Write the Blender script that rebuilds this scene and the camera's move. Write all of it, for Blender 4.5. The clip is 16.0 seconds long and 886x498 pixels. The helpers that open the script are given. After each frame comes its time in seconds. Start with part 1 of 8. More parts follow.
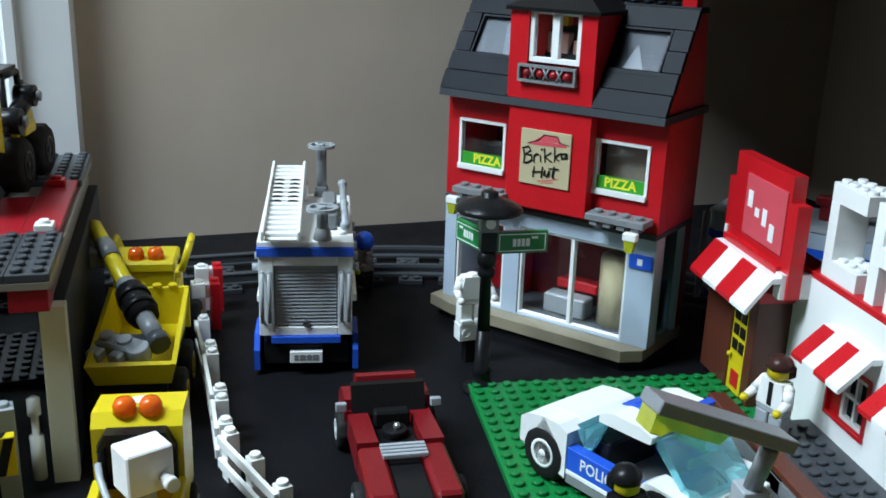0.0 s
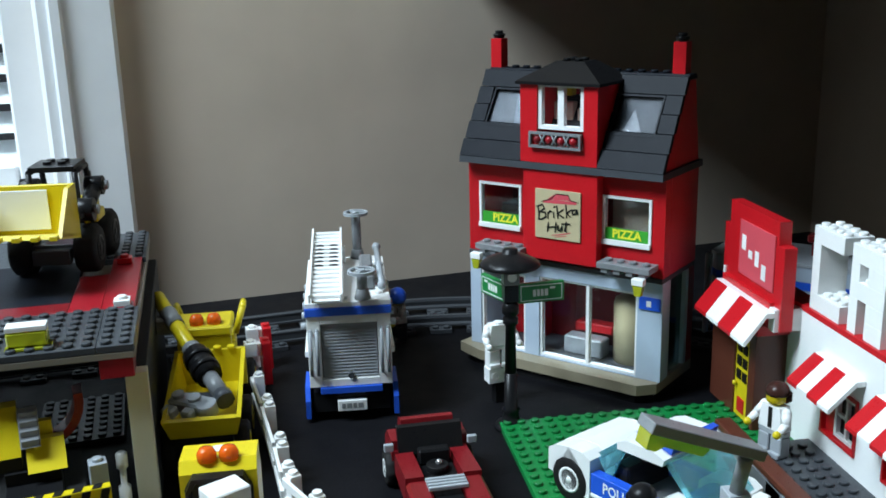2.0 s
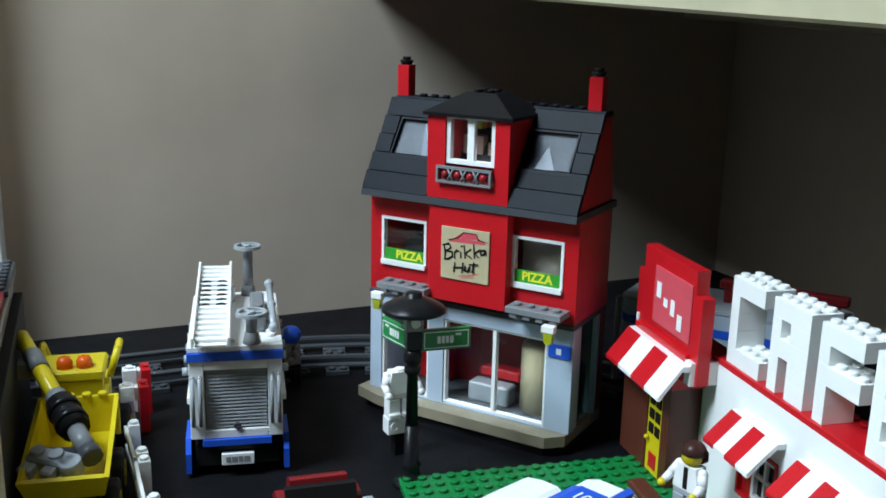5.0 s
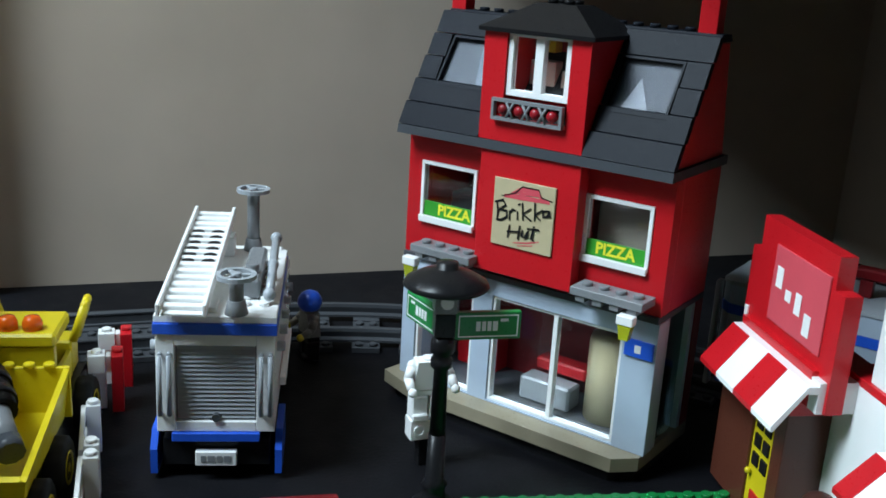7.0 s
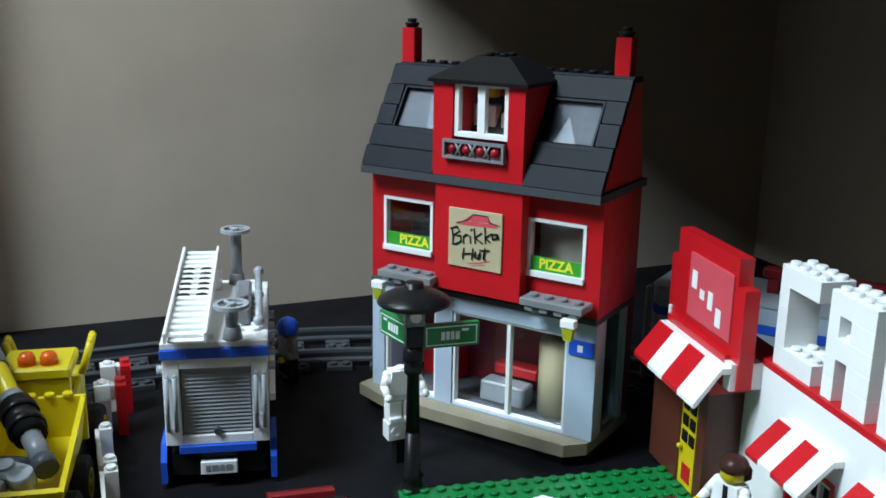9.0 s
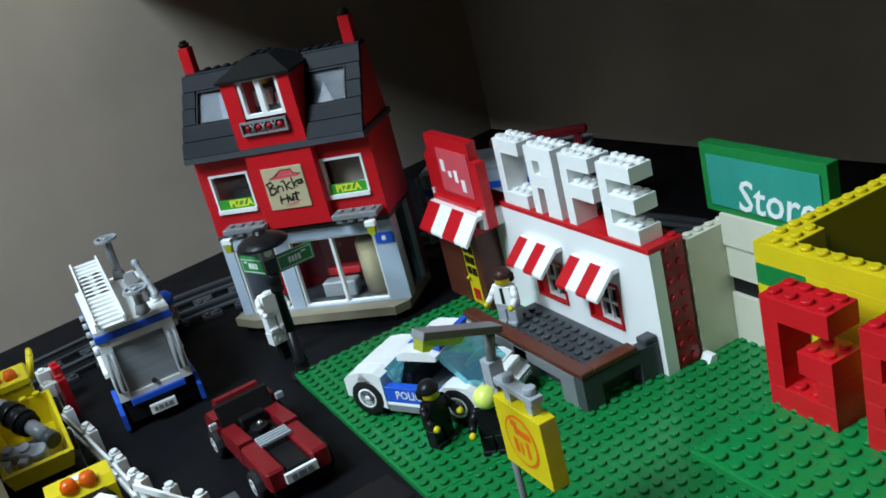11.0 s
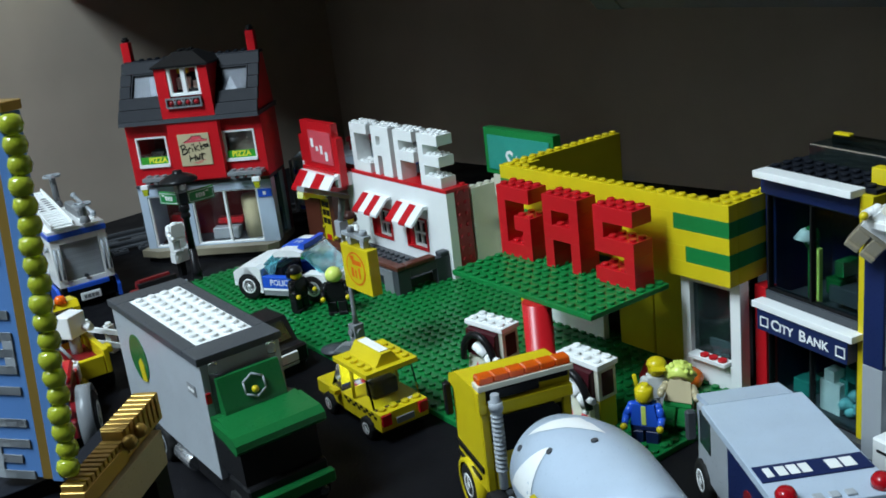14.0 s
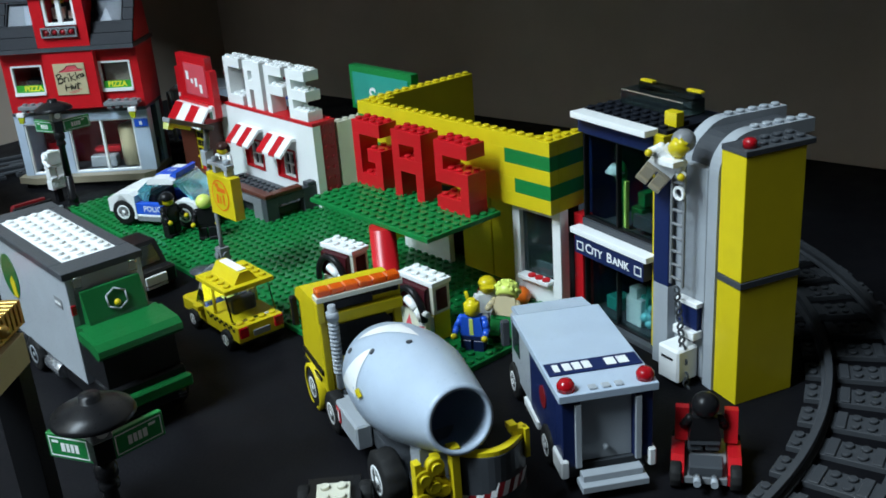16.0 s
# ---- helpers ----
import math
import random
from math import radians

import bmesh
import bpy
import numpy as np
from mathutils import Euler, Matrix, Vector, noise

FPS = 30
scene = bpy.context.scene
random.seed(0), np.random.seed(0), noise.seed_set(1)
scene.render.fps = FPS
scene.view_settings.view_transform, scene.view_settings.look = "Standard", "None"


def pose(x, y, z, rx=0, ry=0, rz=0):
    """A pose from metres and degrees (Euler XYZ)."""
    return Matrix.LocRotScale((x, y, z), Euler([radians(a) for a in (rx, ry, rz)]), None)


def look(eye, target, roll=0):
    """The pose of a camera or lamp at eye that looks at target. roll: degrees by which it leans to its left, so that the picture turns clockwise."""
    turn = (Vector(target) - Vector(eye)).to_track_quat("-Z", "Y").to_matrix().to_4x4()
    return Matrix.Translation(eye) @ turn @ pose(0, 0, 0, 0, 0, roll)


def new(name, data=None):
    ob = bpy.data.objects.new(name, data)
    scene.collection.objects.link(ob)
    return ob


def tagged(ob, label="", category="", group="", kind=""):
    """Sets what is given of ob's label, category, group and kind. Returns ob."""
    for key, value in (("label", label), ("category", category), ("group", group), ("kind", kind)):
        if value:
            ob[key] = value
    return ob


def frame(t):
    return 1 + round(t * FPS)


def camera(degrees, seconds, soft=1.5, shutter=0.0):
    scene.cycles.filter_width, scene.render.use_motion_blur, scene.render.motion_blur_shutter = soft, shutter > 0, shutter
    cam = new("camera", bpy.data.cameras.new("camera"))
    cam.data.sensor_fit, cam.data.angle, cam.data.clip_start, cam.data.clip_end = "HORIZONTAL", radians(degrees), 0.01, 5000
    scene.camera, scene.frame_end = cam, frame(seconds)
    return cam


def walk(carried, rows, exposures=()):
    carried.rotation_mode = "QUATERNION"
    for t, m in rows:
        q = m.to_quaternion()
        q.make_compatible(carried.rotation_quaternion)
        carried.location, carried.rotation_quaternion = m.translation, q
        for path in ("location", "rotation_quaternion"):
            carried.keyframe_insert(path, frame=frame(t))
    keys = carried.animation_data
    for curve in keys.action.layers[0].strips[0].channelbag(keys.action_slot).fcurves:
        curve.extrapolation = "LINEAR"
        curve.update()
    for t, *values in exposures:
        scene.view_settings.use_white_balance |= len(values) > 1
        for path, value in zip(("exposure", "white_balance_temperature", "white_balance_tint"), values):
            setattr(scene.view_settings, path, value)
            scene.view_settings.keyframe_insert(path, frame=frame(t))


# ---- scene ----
cam = camera(48.0, 16.0, soft=1.7)
# seconds, eye in metres, then yaw to the left of +y, pitch up and roll in degrees
PATH = [
    (0.0, 0.0050, -0.0611, 0.2270, -9.56, -17.74, 1.97),
    (0.5, 0.0045, -0.0741, 0.2337, -8.37, -18.68, -0.17),
    (1.0, 0.0000, -0.0951, 0.2493, -7.67, -17.32, 0.68),
    (1.5, -0.0037, -0.1089, 0.2554, -7.21, -15.73, -0.58),
    (2.0, -0.0071, -0.1152, 0.2509, -8.28, -15.27, -1.42),
    (2.5, 0.0010, -0.1079, 0.2469, -9.66, -15.17, -4.42),
    (3.0, -0.0036, -0.1015, 0.2416, -10.24, -13.94, -3.74),
    (3.5, -0.0063, -0.1171, 0.2470, -10.12, -13.53, -5.24),
    (4.0, -0.0038, -0.1088, 0.2543, -13.28, -13.61, -0.42),
    (4.2, -0.0074, -0.1018, 0.2544, -14.82, -12.95, 1.38),
    (6.5, 0.0351, 0.0029, 0.2306, -11.44, -17.13, 2.37),
    (7.0, 0.0442, 0.0425, 0.2207, -9.32, -16.77, 3.41),
    (7.5, 0.0401, 0.0687, 0.2181, -8.32, -14.41, -1.03),
    (8.0, 0.0422, 0.0704, 0.2159, -9.18, -13.09, 1.15),
    (8.5, 0.0332, 0.0368, 0.2301, -10.18, -13.56, -0.23),
    (9.0, 0.0261, -0.0188, 0.2368, -12.37, -15.08, 0.98),
    (9.5, 0.0292, -0.0774, 0.2353, -15.43, -16.69, -0.51),
    (10.0, 0.0114, -0.1156, 0.2643, -20.08, -20.19, -7.93),
    (10.2, 0.0064, -0.1299, 0.2749, -21.26, -21.51, -11.9),
    (12.3, -0.1141, -0.3069, 0.2991, -29.98, -19.49, -10.4),
    (12.5, -0.113, -0.3226, 0.2896, -30.09, -20.24, -7.59),
    (13.0, -0.1113, -0.349, 0.2814, -30.64, -22.24, -6.17),
    (13.5, -0.1471, -0.3998, 0.2838, -32.31, -21.37, -5.85),
    (14.0, -0.1988, -0.441, 0.282, -34.45, -17.73, -6.72),
    (14.5, -0.2221, -0.4575, 0.287, -36.04, -16.71, -7.9),
    (15.0, -0.2168, -0.4517, 0.2829, -37.07, -16.73, -7.5),
    (15.5, -0.206, -0.4695, 0.2823, -38.21, -18.63, -9.22),
    (16.0, -0.2089, -0.5095, 0.2947, -40.02, -21.99, -4.24),
]
walk(cam, [(t, pose(x, y, z, 0, 0, yaw) @ pose(0, 0, 0, 90 + pitch) @ pose(0, 0, 0, 0, 0, roll)) for t, x, y, z, yaw, pitch, roll in PATH],
     exposures=[(0.0, -0.12), (4.2, -0.13), (6.5, -0.15), (9.0, -0.15), (10.2, -0.29), (12.3, -0.42), (15.2, -0.50), (16.0, -0.27)])

# ---- world, lamps, exposure ----
world = bpy.data.worlds.new("room_dusk")
scene.world = world
world.use_nodes = True
world.node_tree.nodes["Background"].inputs[0].default_value = (0.75, 0.85, 1.0, 1)
world.node_tree.nodes["Background"].inputs[1].default_value = 0.05


def area_lamp(name, eye, target, size, size_y, watts, colour):
    data = bpy.data.lights.new(name, "AREA")
    data.shape, data.size, data.size_y, data.energy, data.color = "RECTANGLE", size, size_y, watts, colour
    ob = new(name, data)
    ob.matrix_world = look(eye, target)
    return ob


NORTH = pose(0, 0.692, 0, 0, 0, 9.5)  # the back wall's frame: x along it, y out through it
lamp_ob = area_lamp("ceiling_lamp", (-1.15, 0.06, 1.58), (-1.15, 0.06, 0.0), 1.20, 0.45, 92.0, (0.70, 0.862, 0.98))
lamp_ob.matrix_world = pose(-1.15, 0.06, 1.58, 0, 0, 9.5)
area_lamp("window_daylight", NORTH @ Vector((-0.52, 0.16, 0.5)), NORTH @ Vector((-0.1, -0.6, 0.1)), 0.66, 0.8, 0.05, (0.82, 0.91, 1.0))


# ---- materials ----
def nodes_of(name):
    m = bpy.data.materials.new(name)
    m.use_nodes = True
    return m, m.node_tree.nodes, m.node_tree.links, m.node_tree.nodes["Principled BSDF"]


def plastic(name, colour, rough=0.28, vary=0.10, bump=0.05, scale=60.0, metal=0.0, coat=0.0):
    """Moulded plastic: faint tone drift, worn gloss, fine handling marks."""
    m, n, l, b = nodes_of(name)
    tc = n.new("ShaderNodeTexCoord")
    big, fine = n.new("ShaderNodeTexNoise"), n.new("ShaderNodeTexNoise")
    big.inputs["Scale"].default_value, big.inputs["Detail"].default_value = scale, 3
    fine.inputs["Scale"].default_value, fine.inputs["Detail"].default_value = scale * 18, 2
    for t in (big, fine):
        l.new(tc.outputs["Object"], t.inputs["Vector"])
    mix = n.new("ShaderNodeMix")
    mix.data_type = "RGBA"
    mix.inputs["A"].default_value = (*[c * (1 - vary) for c in colour], 1)
    mix.inputs["B"].default_value = (*[min(1, c * (1 + vary)) for c in colour], 1)
    l.new(big.outputs["Fac"], mix.inputs["Factor"])
    info, hsv = n.new("ShaderNodeObjectInfo"), n.new("ShaderNodeHueSaturation")
    span = n.new("ShaderNodeMapRange")
    span.inputs["To Min"].default_value, span.inputs["To Max"].default_value = 0.93, 1.05
    l.new(info.outputs["Random"], span.inputs["Value"])
    l.new(span.outputs["Result"], hsv.inputs["Value"])
    l.new(mix.outputs["Result"], hsv.inputs["Color"])
    l.new(hsv.outputs["Color"], b.inputs["Base Color"])
    gloss = n.new("ShaderNodeMapRange")
    gloss.inputs["To Min"].default_value, gloss.inputs["To Max"].default_value = rough * 0.85, min(1, rough * 1.25)
    l.new(fine.outputs["Fac"], gloss.inputs["Value"])
    l.new(gloss.outputs["Result"], b.inputs["Roughness"])
    relief = n.new("ShaderNodeBump")
    relief.inputs["Strength"].default_value, relief.inputs["Distance"].default_value = bump, 0.0006
    l.new(big.outputs["Fac"], relief.inputs["Height"])
    l.new(relief.outputs["Normal"], b.inputs["Normal"])
    b.inputs["Metallic"].default_value = metal
    b.inputs["Specular IOR Level"].default_value = 0.4 if max(colour) > 0.1 else 0.18
    b.inputs["Coat Weight"].default_value = coat
    return m


def clear(name, colour, rough=0.06, weight=0.92):
    m, n, l, b = nodes_of(name)
    b.inputs["Base Color"].default_value = (*colour, 1)
    b.inputs["Transmission Weight"].default_value = weight
    b.inputs["IOR"].default_value = 1.45
    noise_ = n.new("ShaderNodeTexNoise")
    noise_.inputs["Scale"].default_value = 220
    gloss = n.new("ShaderNodeMapRange")
    gloss.inputs["To Min"].default_value, gloss.inputs["To Max"].default_value = rough * 0.5, rough * 2
    l.new(noise_.outputs["Fac"], gloss.inputs["Value"])
    l.new(gloss.outputs["Result"], b.inputs["Roughness"])
    return m


def painted_wall(name, colour, scale=9.0, rough=0.75):
    """Rolled wall paint: roller stipple, broad unevenness, faint scuffs."""
    m, n, l, b = nodes_of(name)
    tc = n.new("ShaderNodeTexCoord")
    wide, stip = n.new("ShaderNodeTexNoise"), n.new("ShaderNodeTexNoise")
    wide.inputs["Scale"].default_value, wide.inputs["Detail"].default_value = scale, 5
    stip.inputs["Scale"].default_value, stip.inputs["Detail"].default_value = 700, 3
    for t in (wide, stip):
        l.new(tc.outputs["Object"], t.inputs["Vector"])
    ramp = n.new("ShaderNodeValToRGB")
    ramp.color_ramp.elements[0].color = (*[c * 0.9 for c in colour], 1)
    ramp.color_ramp.elements[1].color = (*[min(1, c * 1.07) for c in colour], 1)
    ramp.color_ramp.elements[0].position, ramp.color_ramp.elements[1].position = 0.3, 0.7
    l.new(wide.outputs["Fac"], ramp.inputs["Fac"])
    l.new(ramp.outputs["Color"], b.inputs["Base Color"])
    relief = n.new("ShaderNodeBump")
    relief.inputs["Strength"].default_value, relief.inputs["Distance"].default_value = 0.10, 0.0005
    l.new(stip.outputs["Fac"], relief.inputs["Height"])
    l.new(relief.outputs["Normal"], b.inputs["Normal"])
    b.inputs["Roughness"].default_value = rough
    b.inputs["Specular IOR Level"].default_value = 0.2
    return m


def black_board(name):
    """Black painted board: dull sheen, rubbed patches, dust specks and fine lint."""
    m, n, l, b = nodes_of(name)
    tc = n.new("ShaderNodeTexCoord")

    def cloud(size, detail, low, high, to_low, to_high):
        t, r = n.new("ShaderNodeTexNoise"), n.new("ShaderNodeMapRange")
        t.inputs["Scale"].default_value, t.inputs["Detail"].default_value = size, detail
        l.new(tc.outputs["Object"], t.inputs["Vector"])
        r.inputs["From Min"].default_value, r.inputs["From Max"].default_value = low, high
        r.inputs["To Min"].default_value, r.inputs["To Max"].default_value = to_low, to_high
        l.new(t.outputs["Fac"], r.inputs["Value"])
        return r.outputs["Result"]

    add = n.new("ShaderNodeMath")
    add.operation = "ADD"
    l.new(cloud(900, 2, 0.66, 0.85, 0.0, 0.03), add.inputs[0])
    l.new(cloud(14, 5, 0.45, 0.75, 0.0, 0.010), add.inputs[1])
    mix = n.new("ShaderNodeMix")
    mix.data_type = "RGBA"
    mix.inputs["A"].default_value, mix.inputs["B"].default_value = (0.0045, 0.0045, 0.006, 1), (0.30, 0.31, 0.32, 1)
    l.new(add.outputs[0], mix.inputs["Factor"])
    l.new(mix.outputs["Result"], b.inputs["Base Color"])
    l.new(cloud(30, 5, 0.2, 0.8, 0.45, 0.75), b.inputs["Roughness"])
    relief = n.new("ShaderNodeBump")
    relief.inputs["Strength"].default_value, relief.inputs["Distance"].default_value = 0.3, 0.0006
    l.new(cloud(500, 4, 0.0, 1.0, 0.0, 1.0), relief.inputs["Height"])
    l.new(relief.outputs["Normal"], b.inputs["Normal"])
    b.inputs["Specular IOR Level"].default_value = 0.12
    return m


RED = plastic("red_plastic", (0.53, 0.010, 0.016))
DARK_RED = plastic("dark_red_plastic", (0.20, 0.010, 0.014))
YELLOW = plastic("yellow_plastic", (0.66, 0.52, 0.012))
WHITE = plastic("white_plastic", (0.86, 0.87, 0.86), vary=0.03)
CREAM = plastic("aged_white_plastic", (0.66, 0.64, 0.52), vary=0.06)
TAN = plastic("tan_plastic", (0.52, 0.44, 0.27))
BASE_TAN = plastic("worn_tan_plastic", (0.30, 0.26, 0.18), vary=0.18)
DARK_GREY = plastic("dark_grey_plastic", (0.060, 0.066, 0.074))
SLATE = plastic("slate_grey_plastic", (0.010, 0.012, 0.017), rough=0.45)
SLATE.node_tree.nodes["Principled BSDF"].inputs["Specular IOR Level"].default_value = 0.09
TRACK_GREY = plastic("railway_grey_plastic", (0.052, 0.056, 0.062), rough=0.5)
EAVE_GREY = plastic("slate_edge_grey_plastic", (0.055, 0.060, 0.068), rough=0.35)
# RED darkened; on the deck tiles the colour carries their shading
CRIMSON = plastic("deep_red_plastic", (0.32, 0.010, 0.018))
GREY = plastic("light_grey_plastic", (0.36, 0.39, 0.42))
BLUE_GREY = plastic("blue_grey_plastic", (0.42, 0.50, 0.60))
MID_GREY = plastic("mid_grey_plastic", (0.20, 0.21, 0.22))
GREEN = plastic("green_plastic", (0.010, 0.20, 0.045))
BOTTLE_GREEN = plastic("deep_green_plastic", (0.007, 0.125, 0.030))
PLATE_GREEN = plastic("baseplate_green_plastic", (0.006, 0.180, 0.042), scale=14, vary=0.16)
TEAL = plastic("teal_print", (0.03, 0.30, 0.24))
PALE_TEAL = plastic("pale_teal_plastic", (0.22, 0.58, 0.60))
BROWN = plastic("brown_plastic", (0.105, 0.030, 0.018))
DARK_HAIR = plastic("dark_brown_plastic", (0.045, 0.018, 0.014))
BLUE = plastic("blue_plastic", (0.020, 0.10, 0.60))
NAVY = plastic("navy_plastic", (0.012, 0.022, 0.085))
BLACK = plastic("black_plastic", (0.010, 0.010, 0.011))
RUBBER = plastic("black_rubber", (0.014, 0.014, 0.014), rough=0.65)
SKY = plastic("sky_blue_plastic", (0.10, 0.23, 0.52))
LIME = plastic("pale_lime_plastic", (0.68, 0.78, 0.16))
ORANGE = plastic("orange_plastic", (0.75, 0.14, 0.01))
GOLD = plastic("pearl_gold_plastic", (0.42, 0.26, 0.06), rough=0.3, metal=0.55)
CHROME = plastic("silver_plastic", (0.55, 0.56, 0.58), rough=0.2, metal=0.8)
INK = plastic("black_print", (0.012, 0.012, 0.012), rough=0.5)
PINK = plastic("faded_red_print", (0.66, 0.085, 0.11), rough=0.4)
PIZZA_GREEN = plastic("green_print", (0.04, 0.32, 0.03), rough=0.4)
PIZZA_YELLOW = plastic("yellow_print", (0.85, 0.80, 0.05), rough=0.4)
GLASS = clear("clear_pane", (0.90, 0.93, 0.93), rough=0.02, weight=1.0)
SMOKE = clear("smoked_pane", (0.10, 0.15, 0.15))
BANK_PANE = clear("dim_teal_pane", (0.27, 0.39, 0.39), rough=0.03, weight=1.0)
BANK_PANE.node_tree.nodes["Principled BSDF"].inputs["IOR"].default_value = 1.15
TEAL_GLASS = clear("pale_blue_pane", (0.28, 0.70, 0.78), weight=0.78)
TEAL_GLASS.node_tree.nodes["Principled BSDF"].inputs["IOR"].default_value = 1.2
LIME_GLASS = clear("clear_yellow_green_plastic", (0.75, 0.80, 0.04), weight=0.6, rough=0.12)
ORANGE_GLASS = clear("clear_orange_plastic", (0.95, 0.16, 0.01), weight=0.45, rough=0.12)
RED_GLASS = clear("clear_red_plastic", (0.60, 0.01, 0.02), weight=0.45, rough=0.12)
BEAD_GLASS = clear("clear_olive_plastic", (0.74, 0.82, 0.06), weight=0.6, rough=0.1)
WALL_PAINT = painted_wall("beige_wall_paint", (0.61, 0.515, 0.42))
TRIM_PAINT = painted_wall("white_trim_paint", (0.86, 0.875, 0.89), rough=0.4)
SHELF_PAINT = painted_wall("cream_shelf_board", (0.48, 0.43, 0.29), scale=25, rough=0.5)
# shelf paint darkened: shade under the shelf put into the colour
SHELF_UNDERSIDE = painted_wall("bare_brown_board", (0.09, 0.072, 0.05), scale=25, rough=0.7)
# unseen ceiling and walls, coloured near black to keep fill light down
UNSEEN_CEILING = painted_wall("dull_ceiling_paint", (0.05, 0.047, 0.044))
UNSEEN_WALL = painted_wall("brown_room_paint", (0.022, 0.018, 0.014))
MAROON = plastic("dark_maroon_print", (0.055, 0.010, 0.014), rough=0.2)
SKYLIGHT_PANE = clear("dull_skylight_pane", (0.44, 0.46, 0.49), rough=0.12, weight=1.0)
SKYLIGHT_PANE.node_tree.nodes["Principled BSDF"].inputs["IOR"].default_value = 1.04
FADED = plastic("faded_tan_plastic", (0.21, 0.19, 0.155))
# unseen floor, its colour also near black against fill light
UNSEEN_FLOOR = painted_wall("brown_carpet", (0.025, 0.020, 0.016), scale=40, rough=0.95)
BOARD = black_board("black_painted_board")

# ---- building blocks ----
S = 0.008   # one stud
H = 0.0096  # one brick
P = 0.0032  # one plate


class Geo:
    """Gathers faces for one mesh. m places what is added next, mi is its material slot."""

    def __init__(self):
        self.v, self.f, self.s, self.k = [], [], [], []
        self.m, self.mi = None, 0

    def add(self, verts, faces, smooth=False):
        base = len(self.v)
        if self.m is not None:
            verts = [self.m @ Vector(p) for p in verts]
        self.v += [tuple(p) for p in verts]
        for n, face in enumerate(faces):
            self.f.append([base + i for i in face])
            self.s.append(smooth[n] if isinstance(smooth, list) else smooth)
            self.k.append(self.mi)
        return self

    def box(self, x0, y0, z0, x1, y1, z1, c=0.00025):
        lo, hi = (min(x0, x1), min(y0, y1), min(z0, z1)), (max(x0, x1), max(y0, y1), max(z0, z1))
        c = min(c, 0.3 * min(h - l for l, h in zip(lo, hi)))
        verts, index = [], {}
        for sx in (0, 1):
            for sy in (0, 1):
                for sz in (0, 1):
                    for a in range(3):
                        p = [(lo, hi)[q][i] for i, q in enumerate((sx, sy, sz))]
                        for i, q in enumerate((sx, sy, sz)):
                            if i != a:
                                p[i] += c if q == 0 else -c
                        index[sx, sy, sz, a] = len(verts)
                        verts.append(p)
        faces = []
        for a in range(3):
            b, d = [i for i in range(3) if i != a]
            for side in (0, 1):
                ring = []
                for q in ((0, 0), (1, 0), (1, 1), (0, 1)):
                    key = [0, 0, 0]
                    key[a], key[b], key[d] = side, q[0], q[1]
                    ring.append(index[(*key, a)])
                faces.append(ring if (side == 1) == (a != 1) else ring[::-1])
            for q in ((0, 0), (1, 0), (1, 1), (0, 1)):
                e = []
                for side in (0, 1):
                    key = [0, 0, 0]
                    key[a], key[b], key[d] = side, q[0], q[1]
                    e.append((index[(*key, b)], index[(*key, d)]))
                ring = [e[0][0], e[1][0], e[1][1], e[0][1]]
                flip = (q in ((0, 0), (1, 1))) == (a != 1)
                faces.append(ring if flip else ring[::-1])
        for sx in (0, 1):
            for sy in (0, 1):
                for sz in (0, 1):
                    tri = [index[sx, sy, sz, a] for a in range(3)]
                    faces.append(tri if (sx + sy + sz) % 2 else tri[::-1])
        return self.add(verts, faces)

    def prism(self, points, axis, a, b):
        """A polygon (points anticlockwise seen against the axis) drawn out along an axis from a to b."""
        if axis == "z":
            at = lambda p, d: (p[0], p[1], d)
        elif axis == "y":
            at = lambda p, d: (p[0], d, p[1])
        else:
            at = lambda p, d: (d, p[0], p[1])
        n = len(points)
        verts = [at(p, a) for p in points] + [at(p, b) for p in points]
        faces = [list(range(n))[::-1], list(range(n, 2 * n))] + [[i, (i + 1) % n, n + (i + 1) % n, n + i] for i in range(n)]
        return self.add(verts, faces)

    def lathe(self, profile, n=18, m=None, caps=True, smooth=True):
        """Turns (radius, height) pairs round z."""
        verts, faces, sm = [], [], []
        for r, z in profile:
            verts += [(r * math.cos(2 * math.pi * i / n), r * math.sin(2 * math.pi * i / n), z) for i in range(n)]
        for k in range(len(profile) - 1):
            for i in range(n):
                j = (i + 1) % n
                faces.append([k * n + i, k * n + j, (k + 1) * n + j, (k + 1) * n + i])
                sm.append(smooth)
        if caps:
            faces += [list(range(n))[::-1], list(range((len(profile) - 1) * n, len(profile) * n))]
            sm += [False, False]
        if m is not None:
            verts = [m @ Vector(p) for p in verts]
        return self.add(verts, faces, sm)

    def cyl(self, x, y, z, r, h, axis="z", n=16, r2=None):
        turn = {"z": Matrix(), "x": Matrix.Rotation(radians(90), 4, "Y"), "y": Matrix.Rotation(radians(-90), 4, "X")}[axis]
        r2 = r if r2 is None else r2
        c = min(0.0002, 0.2 * r, 0.2 * abs(h))
        return self.lathe([(r - c, 0), (r, c), (r2, h - c), (r2 - c, h)], n, Matrix.Translation((x, y, z)) @ turn)

    def rod(self, a, b, r, n=10, r2=None):
        a, b = Vector(a), Vector(b)
        turn = (b - a).to_track_quat("Z", "Y").to_matrix().to_4x4()
        return self.lathe([(r, 0), (r if r2 is None else r2, (b - a).length)], n, Matrix.Translation(a) @ turn)

    def ball(self, x, y, z, r, n=14, squash=1.0, low=-90):
        rows = 8
        prof = []
        for k in range(rows + 1):
            a = radians(low + (90 - low) * k / rows)
            prof.append((max(r * math.cos(a), r * 0.02), r * math.sin(a) * squash))
        return self.lathe(prof, n, Matrix.Translation((x, y, z)))

